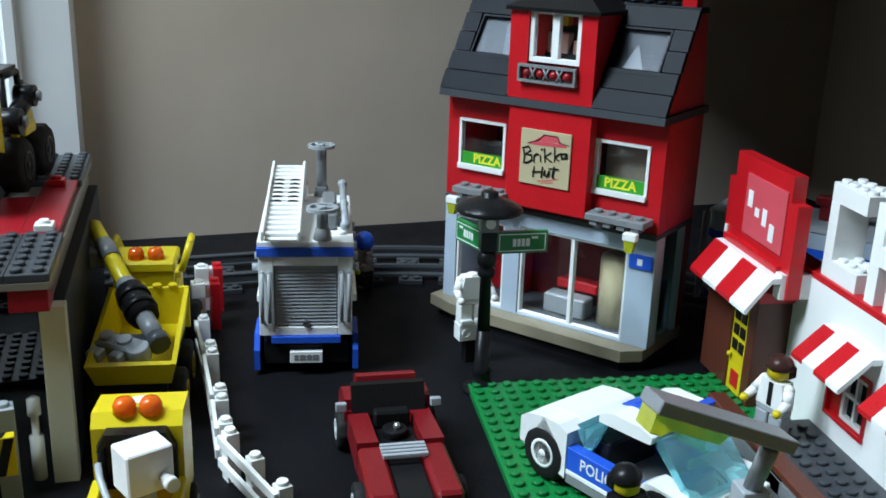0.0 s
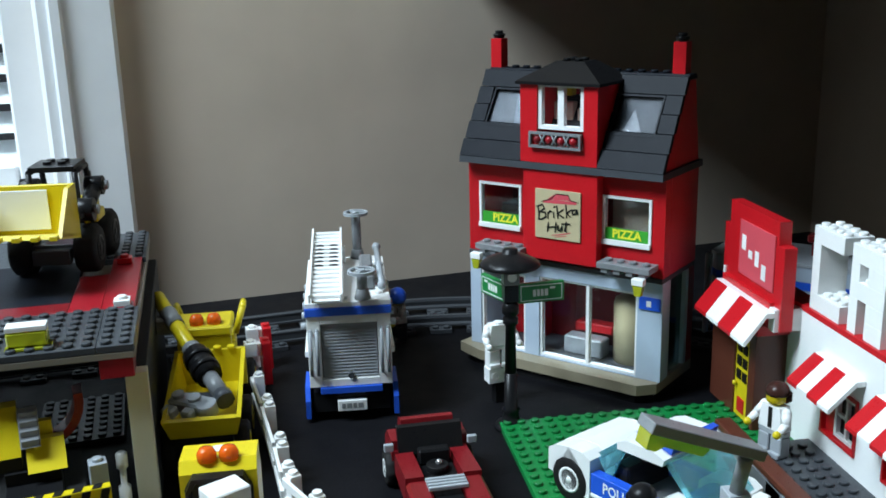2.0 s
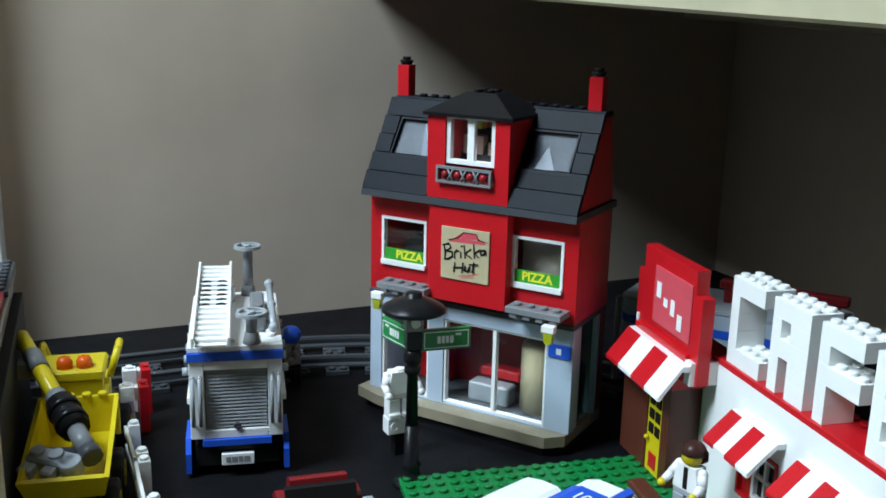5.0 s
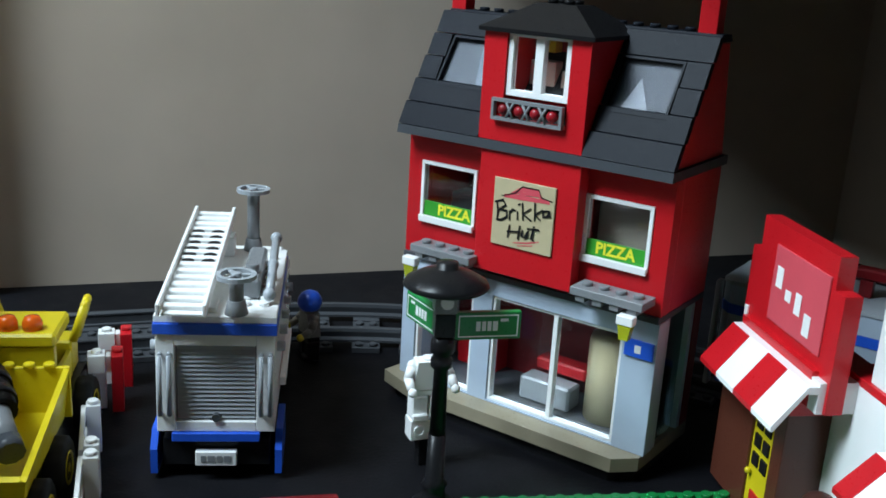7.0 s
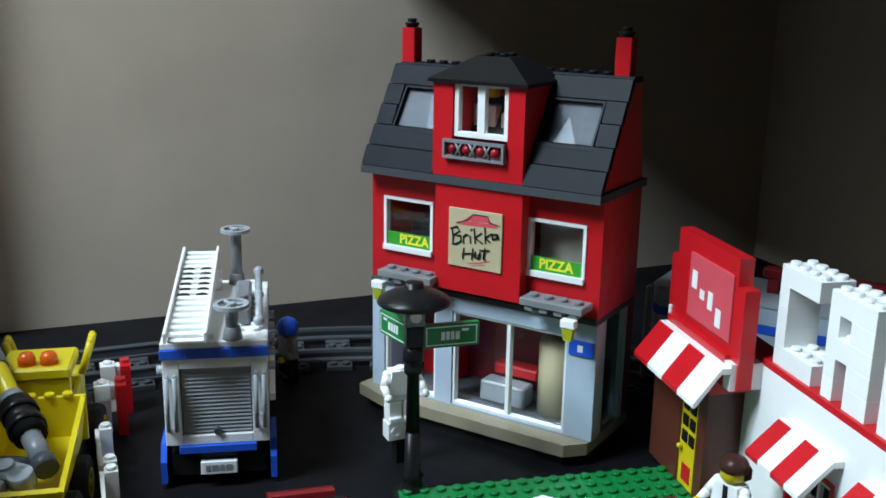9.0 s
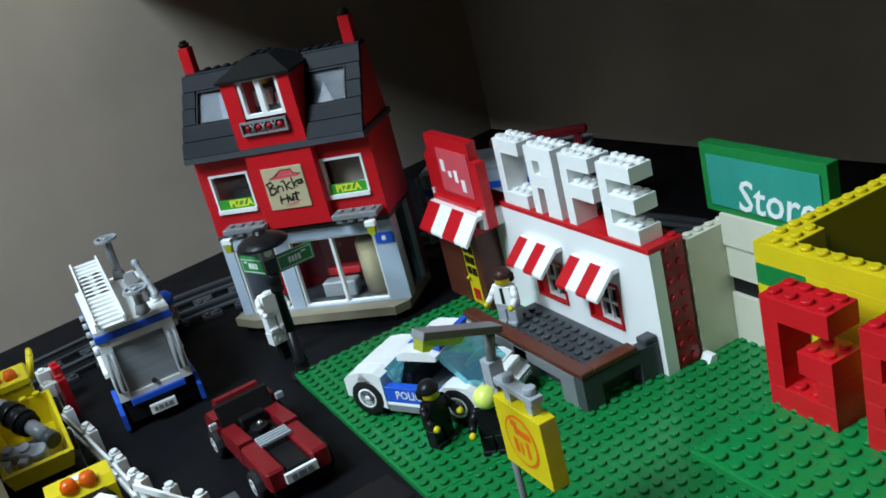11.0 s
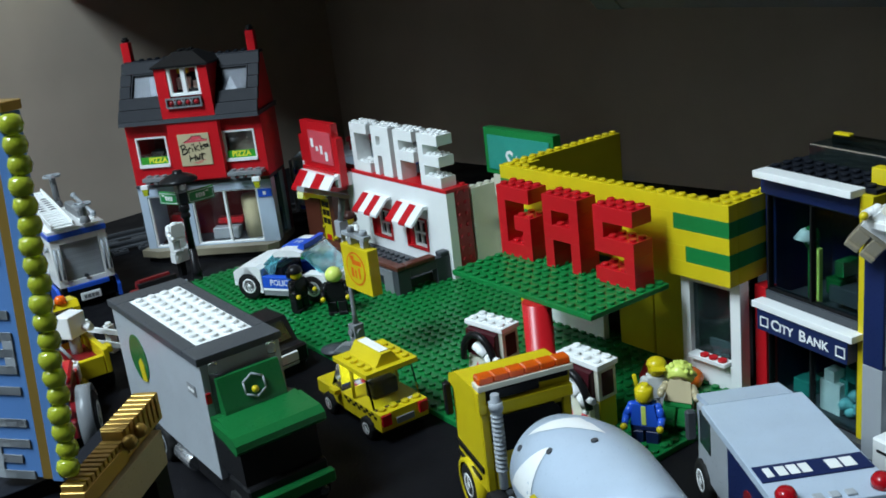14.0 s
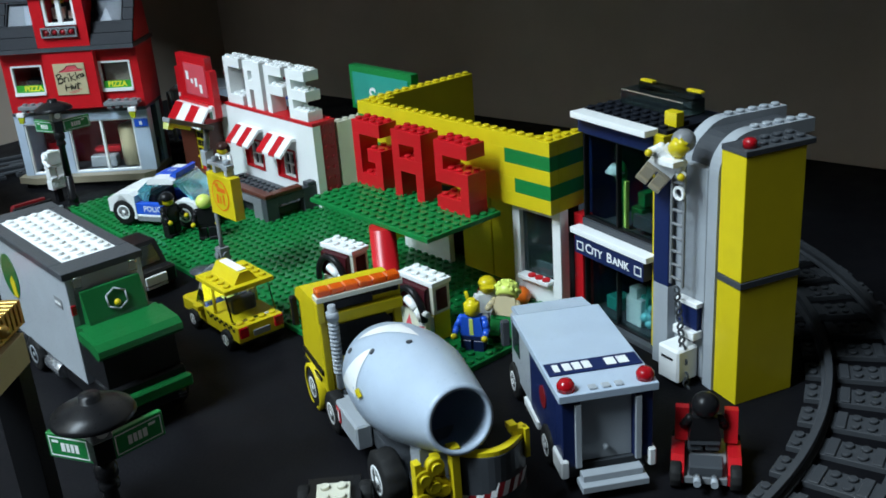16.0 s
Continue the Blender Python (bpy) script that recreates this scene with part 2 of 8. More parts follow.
    def ring(self, x, y, z, ro, ri, h, axis="z", n=18):
        turn = {"z": Matrix(), "x": Matrix.Rotation(radians(90), 4, "Y"), "y": Matrix.Rotation(radians(-90), 4, "X")}[axis]
        return self.lathe([(ri, 0), (ro, 0), (ro, h), (ri, h), (ri, 0)], n, Matrix.Translation((x, y, z)) @ turn, caps=False, smooth=False)

    def studs(self, x0, y0, z, nx, ny, pitch=S, n=10):
        for i in range(nx):
            for j in range(ny):
                self.lathe([(0.0024, 0), (0.0024, 0.00145), (0.00215, 0.0017)], n, Matrix.Translation((x0 + (i + 0.5) * pitch, y0 + (j + 0.5) * pitch, z)))
        return self

    def brick(self, x0, y0, z0, nx, ny, h, studs=True):
        """A brick or plate of nx by ny studs, studded on top."""
        self.box(x0, y0, z0, x0 + nx * S, y0 + ny * S, z0 + h)
        if studs:
            self.studs(x0, y0, z0 + h, nx, ny)
        return self

    def tube(self, path, r, n=8):
        """A round bar along a path, in one piece."""
        path = [Vector(p) for p in path]
        verts, faces = [], []
        for i, p in enumerate(path):
            d = (path[min(i + 1, len(path) - 1)] - path[max(i - 1, 0)])
            q = d.to_track_quat("Z", "Y")
            verts += [p + q @ Vector((r * math.cos(2 * math.pi * k / n), r * math.sin(2 * math.pi * k / n), 0)) for k in range(n)]
        for i in range(len(path) - 1):
            for k in range(n):
                faces.append([i * n + k, i * n + (k + 1) % n, (i + 1) * n + (k + 1) % n, (i + 1) * n + k])
        e = (len(path) - 1) * n
        faces += [list(range(n))[::-1], list(range(e, e + n))]
        return self.add(verts, faces, [True] * (len(faces) - 2) + [False, False])

    def sheet(self, u0, u1, v0, v1, holes, a, b, axis="y"):
        """A wall of thickness a to b with rectangular openings (u0, u1, v0, v1), as one closed piece."""
        us = sorted({u0, u1, *[h[i] for h in holes for i in (0, 1)]})
        vs = sorted({v0, v1, *[h[i] for h in holes for i in (2, 3)]})
        solid = {}
        for i in range(len(us) - 1):
            for j in range(len(vs) - 1):
                cu, cv = (us[i] + us[i + 1]) / 2, (vs[j] + vs[j + 1]) / 2
                solid[i, j] = not any(h[0] < cu < h[1] and h[2] < cv < h[3] for h in holes)
        verts, faces, index = [], [], {}

        def at(i, j, d):
            key = (i, j, d)
            if key not in index:
                index[key] = len(verts)
                verts.append((us[i], (a, b)[d], vs[j]) if axis == "y" else ((a, b)[d], us[i], vs[j]))
            return index[key]

        for (i, j), full in solid.items():
            if not full:
                continue
            faces.append([at(i, j, 0), at(i + 1, j, 0), at(i + 1, j + 1, 0), at(i, j + 1, 0)])
            faces.append([at(i, j, 1), at(i, j + 1, 1), at(i + 1, j + 1, 1), at(i + 1, j, 1)])
            for di, dj, p, q in ((-1, 0, (i, j), (i, j + 1)), (1, 0, (i + 1, j + 1), (i + 1, j)), (0, -1, (i + 1, j), (i, j)), (0, 1, (i, j + 1), (i + 1, j + 1))):
                if not solid.get((i + di, j + dj)):
                    faces.append([at(*p, 0), at(*q, 0), at(*q, 1), at(*p, 1)])
        if axis != "y":
            faces = [f[::-1] for f in faces]
        return self.add(verts, faces)

    def mesh(self, name, mats):
        me = bpy.data.meshes.new(name)
        me.from_pydata(self.v, [], self.f)
        me.polygons.foreach_set("use_smooth", self.s)
        me.polygons.foreach_set("material_index", self.k)
        for mat in mats if isinstance(mats, (list, tuple)) else [mats]:
            me.materials.append(mat)
        me.update()
        return me


def thing(name, m, label, category, group="", kind=""):
    ob = new(name)
    ob.empty_display_size = 0.01
    ob.matrix_world = m
    return tagged(ob, label, category, group, kind)


def part(name, geo, mats, parent, label="", at=None):
    ob = new(name, geo.mesh(name, mats))
    ob.parent = parent
    if at is not None:
        ob.matrix_basis = at
    if label:
        tagged(ob, label)
    return ob


def solo(name, geo, mats, label, category, m=None, group="", kind=""):
    ob = new(name, geo.mesh(name, mats))
    if m is not None:
        ob.matrix_world = m
    return tagged(ob, label, category, group, kind)


def again(ob, parent, m):
    """Another piece on the same mesh."""
    o = new(ob.name.split(".")[0], ob.data)
    o.parent, o.matrix_basis = parent, m
    return o


def box(*a, **k):
    return Geo().box(*a, **k)


def lettering(name, body, size, mat, parent, m, squeeze=1.0, label="", slant=0.0, bold=0.0):
    """Flat raised words, centred, in the xy plane of m."""
    cu = bpy.data.curves.new(name, "FONT")
    cu.body, cu.size, cu.align_x, cu.align_y, cu.extrude, cu.shear = body, size, "CENTER", "CENTER", 0.00006, slant
    cu.resolution_u, cu.offset = 2, bold
    tmp = bpy.data.objects.new(name, cu)
    scene.collection.objects.link(tmp)
    me = bpy.data.meshes.new_from_object(tmp.evaluated_get(bpy.context.evaluated_depsgraph_get()))
    bpy.data.objects.remove(tmp)
    me.name = name
    me.materials.clear()
    me.materials.append(mat)
    ob = new(name, me)
    ob.parent, ob.matrix_basis = parent, m @ Matrix.Diagonal((squeeze, 1, 1, 1))
    return tagged(ob, label) if label else ob


def facing(x, y, z, side):
    """A frame for lettering on a face that looks towards side, upright."""
    yaw = {"-x": -90, "-y": 0, "+x": 90}[side]
    return pose(x, y, z, 0, 0, yaw) @ pose(0, 0, 0, 90, 0, 0)


def bars(x, y, z, side, sizes, h, gap):
    """Plain bars in place of writing that is not spelled out."""
    g = Geo()
    g.m = facing(x, y, z, side)
    total = sum(sizes) + gap * (len(sizes) - 1)
    u = -total / 2
    for w in sizes:
        g.box(u, -h / 2, 0, u + w, h / 2, 0.00012, 0.00002)
        u += w + gap
    return g


def wheel(parent, x, y, z, r, w, hub=WHITE, name="wheel"):
    """A tyre on its side axis with a rim inside it."""
    t = Geo()
    prof = [(r * 0.55, -w / 2), (r * 0.9, -w / 2), (r, -w * 0.36), (r, w * 0.36), (r * 0.9, w / 2), (r * 0.55, w / 2)]
    turn = Matrix.Rotation(radians(90), 4, "Y")
    t.lathe(prof, 44)
    lift = [1.0, 1.0, 1.045, 1.045, 1.0, 1.0]
    tread = []
    for i, p in enumerate(t.v):
        k = lift[i // 44] if (i % 44) % 4 < 2 else 1.0
        tread.append(tuple(turn @ Vector((p[0] * k, p[1] * k, p[2]))))
    t.v = tread
    tyre = part(name, t, RUBBER, parent, at=Matrix.Translation((x, y, z)))
    g = Geo()
    for s in (-1, 1):
        g.lathe([(r * 0.56, 0), (r * 0.56, w * 0.03), (r * 0.48, w * 0.03), (r * 0.42, -w * 0.015), (r * 0.16, -w * 0.015), (r * 0.14, w * 0.03), (0.0001, w * 0.03)],
                16, Matrix.Translation((s * w / 2, 0, 0)) @ (turn if s > 0 else turn @ Matrix.Rotation(math.pi, 4, "X")))
    part("rim", g, hub, tyre)
    return tyre


def minifig(m, label, legs, torso, skin, hat, hat_kind="hair", group="toy figures", arms_up=False, seated=False, hold=None, stripe=None):
    """A toy figure as one plain shape."""
    g = Geo()
    g.mi = 0
    if seated:
        for s in (-1, 1):
            g.box(s * 0.0042 - 0.0036, -0.013, 0.004, s * 0.0042 + 0.0036, 0.002, 0.011, 0.0008)
            g.box(s * 0.0042 - 0.0036, -0.016, 0.004, s * 0.0042 + 0.0036, -0.012, 0.014, 0.0008)
        up = -0.003
    else:
        for s in (-1, 1):
            g.box(s * 0.0041 - 0.0036, -0.0035, 0.0, s * 0.0041 + 0.0036, 0.0035, 0.0112, 0.0006)
            g.box(s * 0.0041 - 0.0036, -0.0052, 0.0, s * 0.0041 + 0.0036, -0.003, 0.003, 0.0005)
        up = 0.0
    g.box(-0.0078, -0.0034, 0.0112 + up, 0.0078, 0.0034, 0.0142 + up, 0.0005)
    g.mi = 1
    z0, z1 = 0.0142 + up, 0.027 + up
    pts = [(-0.0078, z0), (0.0078, z0), (0.0058, z1), (-0.0058, z1)]
    g.prism(pts, "y", 0.0036, -0.0036)
    for s in (-1, 1):
        sh, el = Vector((s * 0.0072, 0, z1 - 0.0025)), Vector((s * 0.0096, -0.0025, z1 - 0.0075))
        wr = Vector((s * 0.0098, -0.0075, z1 - 0.0105)) if not arms_up else Vector((s * 0.0105, -0.0075, z1 - 0.002))
        g.mi = 1
        g.ball(*sh, 0.0026, 10)
        g.rod(sh, el, 0.0024, 10)
        g.ball(*el, 0.0023, 10)
        g.rod(el, wr, 0.0022, 10, 0.0019)
        g.mi = 2
        g.ball(wr.x, wr.y - 0.0015, wr.z - 0.0006, 0.0021, 10)
    g.mi = 2
    g.cyl(0, 0, z1, 0.0028, 0.0012, n=12)
    if hat_kind != "headless":
        g.lathe([(0.0038, 0), (0.0050, 0.0010), (0.0051, 0.0070), (0.0038, 0.0084), (0.0024, 0.0085), (0.0024, 0.0100)], 16, Matrix.Translation((0, 0, z1 + 0.001)))
    g.mi = 3
    if hat_kind == "hair":
        g.ball(0, 0.0006, z1 + 0.0066, 0.0062, 14, 0.85, -12)
        g.box(-0.0056, 0.001, z1 + 0.001, 0.0056, 0.0062, z1 + 0.0075, 0.0012)
    elif hat_kind == "cap":
        g.ball(0, 0, z1 + 0.0068, 0.0059, 14, 0.8, 0)
        g.box(-0.004, -0.0105, z1 + 0.0066, 0.004, -0.003, z1 + 0.0077, 0.0005)
    elif hat_kind == "helmet":
        g.ball(0, 0, z1 + 0.0055, 0.0068, 16, 0.95, -45)
    elif hat_kind == "pushed_back":
        g.ball(0, 0.0042, z1 + 0.0066, 0.0066, 16, 0.95)
    elif hat_kind == "bushy":
        g.ball(0, 0.001, z1 + 0.0055, 0.0082, 16, 0.85, -35)
        rnd = random.Random(4)
        for k in range(46):
            a, e = rnd.uniform(0, 6.28), rnd.uniform(-0.2, 1.5)
            g.ball(0.0078 * math.cos(a) * math.cos(e), 0.001 + 0.0078 * math.sin(a) * math.cos(e), z1 + 0.0055 + 0.0066 * math.sin(e), 0.0016, 7)
    elif hat_kind == "brim":
        g.lathe([(0.0098, 0.0058), (0.0102, 0.0064), (0.0060, 0.0074), (0.0058, 0.0095), (0.0040, 0.0118), (0.001, 0.0124)], 18, Matrix.Translation((0, 0, z1)))
    if hold == "shovel":
        g.mi = 3
        g.rod((-0.0108, -0.010, z1 - 0.012), (-0.0145, -0.014, z1 + 0.008), 0.0012, 8)
    if stripe is not None:
        g.mi = 4
        g.box(-0.0013, -0.0039, z0 + 0.0008, 0.0013, -0.0035, z1 - 0.0008, 0.0001)
    return solo("toy_figure", g, [legs, torso, skin, hat, stripe or torso], label, "toy figure", m, group)

# ---- the room ----
def wall_frame(name, m, geo, mat, label):
    return tagged(part_free(name, geo, mat, m), label, kind="structure")


def part_free(name, geo, mats, m=None):
    ob = new(name, geo.mesh(name, mats))
    if m is not None:
        ob.matrix_world = m
    return ob


EAST = Matrix.Translation((0.4895, 0.7745, 0)) @ Matrix.Rotation(radians(9.5 - 90), 4, "Z")  # x runs along the side wall towards the room, y out through it
FLOOR_Z, CEIL_Z = -0.75, 1.70

g = Geo()
WX0, WX1, WZ0, WZ1 = -0.86, -0.188, 0.075, 0.98
g.box(WX1, 0, FLOOR_Z, 0.505, 0.09, CEIL_Z, 0.001)
g.box(-2.1, 0, FLOOR_Z, WX0, 0.09, CEIL_Z, 0.001)
g.box(WX0, 0, FLOOR_Z, WX1, 0.09, WZ0, 0.001)
g.box(WX0, 0, WZ1, WX1, 0.09, CEIL_Z, 0.001)
wall_frame("wall_north", NORTH, g, WALL_PAINT, "beige painted wall with a window near its corner")
g = box(-0.003, 0, FLOOR_Z, 3.0, 0.09, CEIL_Z, c=0.001)
wall_frame("wall_east", EAST, g, WALL_PAINT, "beige painted side wall behind the toy buildings")
# closing surfaces out of view, added dark so that little light bounces back
wall_frame("wall_west", NORTH, box(-2.19, -3.0, FLOOR_Z, -2.1, 0.09, CEIL_Z, c=0.001), UNSEEN_WALL, "unseen room wall, darkened to cut bounce light")
wall_frame("wall_south", NORTH, box(-2.19, -3.09, FLOOR_Z, 0.6, -3.0, CEIL_Z, c=0.001), UNSEEN_WALL, "unseen room wall, darkened to cut bounce light")
wall_frame("ceiling", NORTH, box(-2.19, -3.09, CEIL_Z, 0.6, 0.09, CEIL_Z + 0.05, c=0.001), UNSEEN_CEILING, "unseen ceiling, darkened to cut bounce light")
wall_frame("floor", NORTH, box(-2.19, -3.09, FLOOR_Z - 0.05, 0.6, 0.09, FLOOR_Z, c=0.001), UNSEEN_FLOOR, "unseen floor, darkened to cut bounce light")

# the window: casing, sash, glass and blind
win = thing("window_1", NORTH, "white-framed window with a lowered slatted blind", "window", kind="structure")
for name, a in (("casing", (WX1 - 0.004, -0.016, 0.0, WX1 + 0.052, -0.0005, WZ1 + 0.052)), ("casing", (WX0 - 0.052, -0.016, 0.0, WX0 + 0.004, -0.0005, WZ1 + 0.052)),
                ("casing", (WX0 + 0.0045, -0.016, WZ1 - 0.004, WX1 - 0.0045, -0.0005, WZ1 + 0.052)), ("sill", (WX0 + 0.0045, -0.030, WZ0 - 0.018, WX1 - 0.0045, 0.02, WZ0 + 0.004))):
    g = box(*a, c=0.003)
    if name == "casing" and a[5] - a[2] > 0.5:
        g.box(a[0] + 0.010, a[1] - 0.004, a[2], a[0] + 0.020, a[1] + 0.002, a[5], c=0.002)
    part(name, g, TRIM_PAINT, win)
g = Geo()
for x0, x1 in ((WX0, WX0 + 0.03), (WX1 - 0.030, WX1)):
    g.box(x0, 0.022, WZ0 + 0.0045, x1, 0.05, WZ1, 0.002)
for z0, z1 in ((WZ0 + 0.0045, WZ0 + 0.045), (WZ1 - 0.03, WZ1)):
    g.box(WX0 + 0.0305, 0.022, z0, WX1 - 0.0305, 0.05, z1, 0.002)
part("sash", g, TRIM_PAINT, win)
pane = part("pane", box(WX0 + 0.03, 0.034, WZ0 + 0.04, WX1 - 0.03, 0.037, WZ1 - 0.03, c=0.0002), GLASS, win)
pane.visible_shadow = False
slat = None
for i in range(36):
    m = Matrix.Translation((0, 0.066, WZ0 + 0.05 + i * 0.023)) @ Matrix.Rotation(radians(38), 4, "X")
    if slat is None:
        slat = part("slat", box(WX0 + 0.01, -0.012, -0.0006, WX1 - 0.008, 0.012, 0.0006, c=0.0003), TRIM_PAINT, win, at=m)
    else:
        again(slat, win, m)

# the black-painted board that carries the town
g = Geo()
g.prism([(-1.45, -2.2), (1.0, -2.2), (0.715, -0.5835), (0.489, 0.7735), (-1.45, 0.449)], "z", -0.022, 0.0)
solo("tabletop", g, BOARD, "black-painted board under the toy town", "table", kind="structure")

# the deep shelf over the right of the town, on the side wall, with its front lip and cleat
shelf_tilt = Matrix.Translation((0.132, 0.716, 0.2600)) @ Matrix.Rotation(radians(9.5 - 90), 4, "Z") @ Matrix.Rotation(radians(1.5), 4, "Y")
shelf = thing("wall_shelf", shelf_tilt, "cream-painted deep board shelf fixed to the wall", "shelf")
# dark colour deepens the shade below and cuts bounce onto the wall
part("board", box(-0.002, 0.02, 0.0, 1.4, 0.385, 0.028, c=0.001), SHELF_UNDERSIDE, shelf, "shelf underside board, darkened to stand in for shade")
part("front_lip", box(-0.002, 0.0, -0.001, 1.4, 0.0196, 0.0295, c=0.0015), SHELF_PAINT, shelf)
part("cleat", box(0.004, 0.30, -0.02, 1.39, 0.32, -0.0004, c=0.001), SHELF_PAINT, shelf)
g = Geo().prism([(0.060, -0.0005), (0.062, -0.016), (0.074, -0.026), (0.150, -0.028), (0.168, -0.018), (0.170, -0.0005)], "x", 0.6804, 1.2296)
fitting = thing("shelf_light", shelf_tilt, "unlit grey plastic light fitting under the shelf", "light fitting")
part("diffuser", g, MID_GREY, fitting)
for x0, x1 in ((0.66, 0.68), (1.23, 1.25)):
    g = Geo().prism([(0.0590, -0.0005), (0.0610, -0.0165), (0.0735, -0.0270), (0.1505, -0.0290), (0.1690, -0.0185), (0.1710, -0.0005)], "x", x0, x1)
    part("end_cap", g, MID_GREY, fitting)


def small_car_on_shelf(x, y, col, label, s=1.0):
    t = thing("toy_car", shelf_tilt @ Matrix.Translation((x, y, 0.0297)), label, "toy car", "toys on the shelf")
    g = Geo()
    g.box(-0.028 * s, -0.012, 0.006, 0.028 * s, 0.012, 0.016, 0.001)
    g.prism([(-0.02 * s, 0.016), (0.018 * s, 0.016), (0.010 * s, 0.027), (-0.012 * s, 0.027)], "y", 0.011, -0.011)
    part("body", g, col, t)
    for wx in (-0.017 * s, 0.017 * s):
        for wy in (-0.0115, 0.0115):
            w = wheel(t, wx, wy, 0.0072, 0.007, 0.005, GREY)
            w.matrix_basis = Matrix.Translation((wx, wy, 0.0072)) @ Matrix.Rotation(radians(90), 4, "Z")


small_car_on_shelf(0.085, 0.016, LIME, "bright yellow-green toy car on the shelf edge")
small_car_on_shelf(0.155, 0.020, MID_GREY, "small grey toy vehicle on the shelf edge", 0.8)

# ---- green baseplates ----
def baseplate(name, x0, y0, nx, ny, label):
    t = thing(name, Matrix.Translation((x0, y0, 0)), label, "baseplate", "green baseplates")
    g = Geo()
    g.box(0, 0, 0.0, nx * S, ny * S, 0.004, 0.0004)
    part("plate", g, PLATE_GREEN, t)
    g = Geo()
    g.studs(0, 0, 0.004, nx, ny, n=8)
    tagged(part("studs", g, PLATE_GREEN, t), kind="stuff")


baseplate("baseplate", 0.098, 0.208, 32, 24, "large green studded baseplate under the cafe")
baseplate("baseplate", 0.098, -0.0485, 32, 32, "large green studded baseplate under the gas station")
baseplate("baseplate", 0.130, -0.1130, 14, 8, "small green studded baseplate beside the gas station")

# ---- corner house: pizza restaurant ----
HOUSE = Matrix.Translation((0.1079, 0.5046, 0)) @ Matrix.Rotation(radians(-44.3), 4, "Z")
house = thing("pizza_house", HOUSE, "three-storey red toy brick pizza house with grey ground floor", "toy building")
W, D = 16 * S, 6 * S
XL = -S
G0, G1 = 0.0127, 0.0745  # ground floor
F0, F1 = 0.0778, 0.1370  # first floor
part("foundation", Geo().prism([(-0.010, 0.000), (0.006, -0.0085), (W - 0.012, -0.0085), (W - 0.003, -0.001), (W - 0.002, D - 0.002), (-0.006, D - 0.002)], "z", 0, 0.0058), BLACK, house, "black plate under the base")
part("base", Geo().prism([(-0.0145, -0.004), (0.006, -0.0112), (W - 0.010, -0.0112), (W - 0.001, -0.002), (W, D), (-0.008, D)], "z", 0.006, 0.0125), BASE_TAN, house, "tan base slab")
g = Geo()  # ground floor piers and lintels, openings between
g.sheet(XL, W, G0, G1, [(0.0, 0.0342, G0 + 0.0006, 0.0655), (0.0445, 0.1122, G0 + 0.0006, 0.0667)], 0, S)
part("ground_floor_wall", g, BLUE_GREY, house, "pale blue-grey ground floor wall")
part("side_wall", box(XL, S + 0.0002, G0, XL + S, D - S - 0.0002, G1), BLUE_GREY, house)
# darker red than the front: the dim interior is put into the colour
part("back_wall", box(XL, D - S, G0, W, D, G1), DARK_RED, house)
part("floor_slab", box(XL, -0.0015, G1 + 0.0002, W, D, F0 - 0.0002), DARK_GREY, house)


def glazed(parent, x0, x1, z0, z1, y, mat=GLASS, frame=WHITE, mull=(), t=0.0011, name="window"):
    fr = Geo()
    fr.box(x0, y, z0, x0 + t, y + 0.004, z1, 0.0001)
    fr.box(x1 - t, y, z0, x1, y + 0.004, z1, 0.0001)
    fr.box(x0 + t, y, z0, x1 - t, y + 0.004, z0 + t, 0.0001)
    fr.box(x0 + t, y, z1 - t, x1 - t, y + 0.004, z1, 0.0001)
    for u in mull:
        fr.box(u - t * 0.8, y, z0 + t, u + t * 0.8, y + 0.004, z1 - t, 0.0001)
    w = part(name, fr, frame, parent)
    p = part("pane", box(x0 + t, y + 0.0017, z0 + t, x1 - t, y + 0.0024, z1 - t, c=0.00005), mat, w)
    p.visible_shadow = False
    return w


glazed(house, 0.0002, 0.0340, G0 + 0.0008, 0.0653, 0.001, t=0.0014)
glazed(house, 0.0447, 0.1120, G0 + 0.0008, 0.0665, 0.001, mull=(0.0785,), t=0.0014)
for y0, y1 in ((S + 0.0003, S * 1.5), (D - S * 1.5, D - S - 0.0003)):  # glazed side of the ground floor
    part("side_pier", box(W - S, y0, G0, W - 0.0002, y1, G1), BLUE_GREY, house)
part("side_window", box(W - 0.0045, S * 1.5, G0, W - 0.0030, D - S * 1.5, G1, c=0.0001), SMOKE, house)
part("number_tile", box(14.2 * S, -0.0012, 0.0575, 15.9 * S, -0.0002, 0.0655), BLUE, house, "blue tile by the entrance")
part("number_mark", bars(15 * S, -0.0013, 0.0615, "-y", (0.003,), 0.0036, 0), WHITE, house)
# shop inside: counter, oven column, red bench and grey seat behind the glass
part("interior_floor", box(XL + S + 0.0002, S + 0.0002, G0, W - S - 0.0002, D - S - 0.0002, G0 + 0.0012), DARK_GREY, house)
part("interior_counter", box(1 * S, D - S - 0.011, G0 + 0.0014, 4 * S, D - S - 0.0005, 0.038), RED, house, "red counter at the back")
part("oven", Geo().lathe([(0.0125, G0 + 0.0014), (0.0125, 0.052), (0.0118, 0.0545), (0.0090, 0.0560), (0.0030, 0.0565)], 24, Matrix.Translation((12.4 * S, 0.024, 0))), TAN, house, "tan round oven column")
part("interior_table", box(7.2 * S, 0.024, 0.0262, 10.6 * S, 0.034, 0.0325, c=0.001), RED, house, "red bench behind the glass")
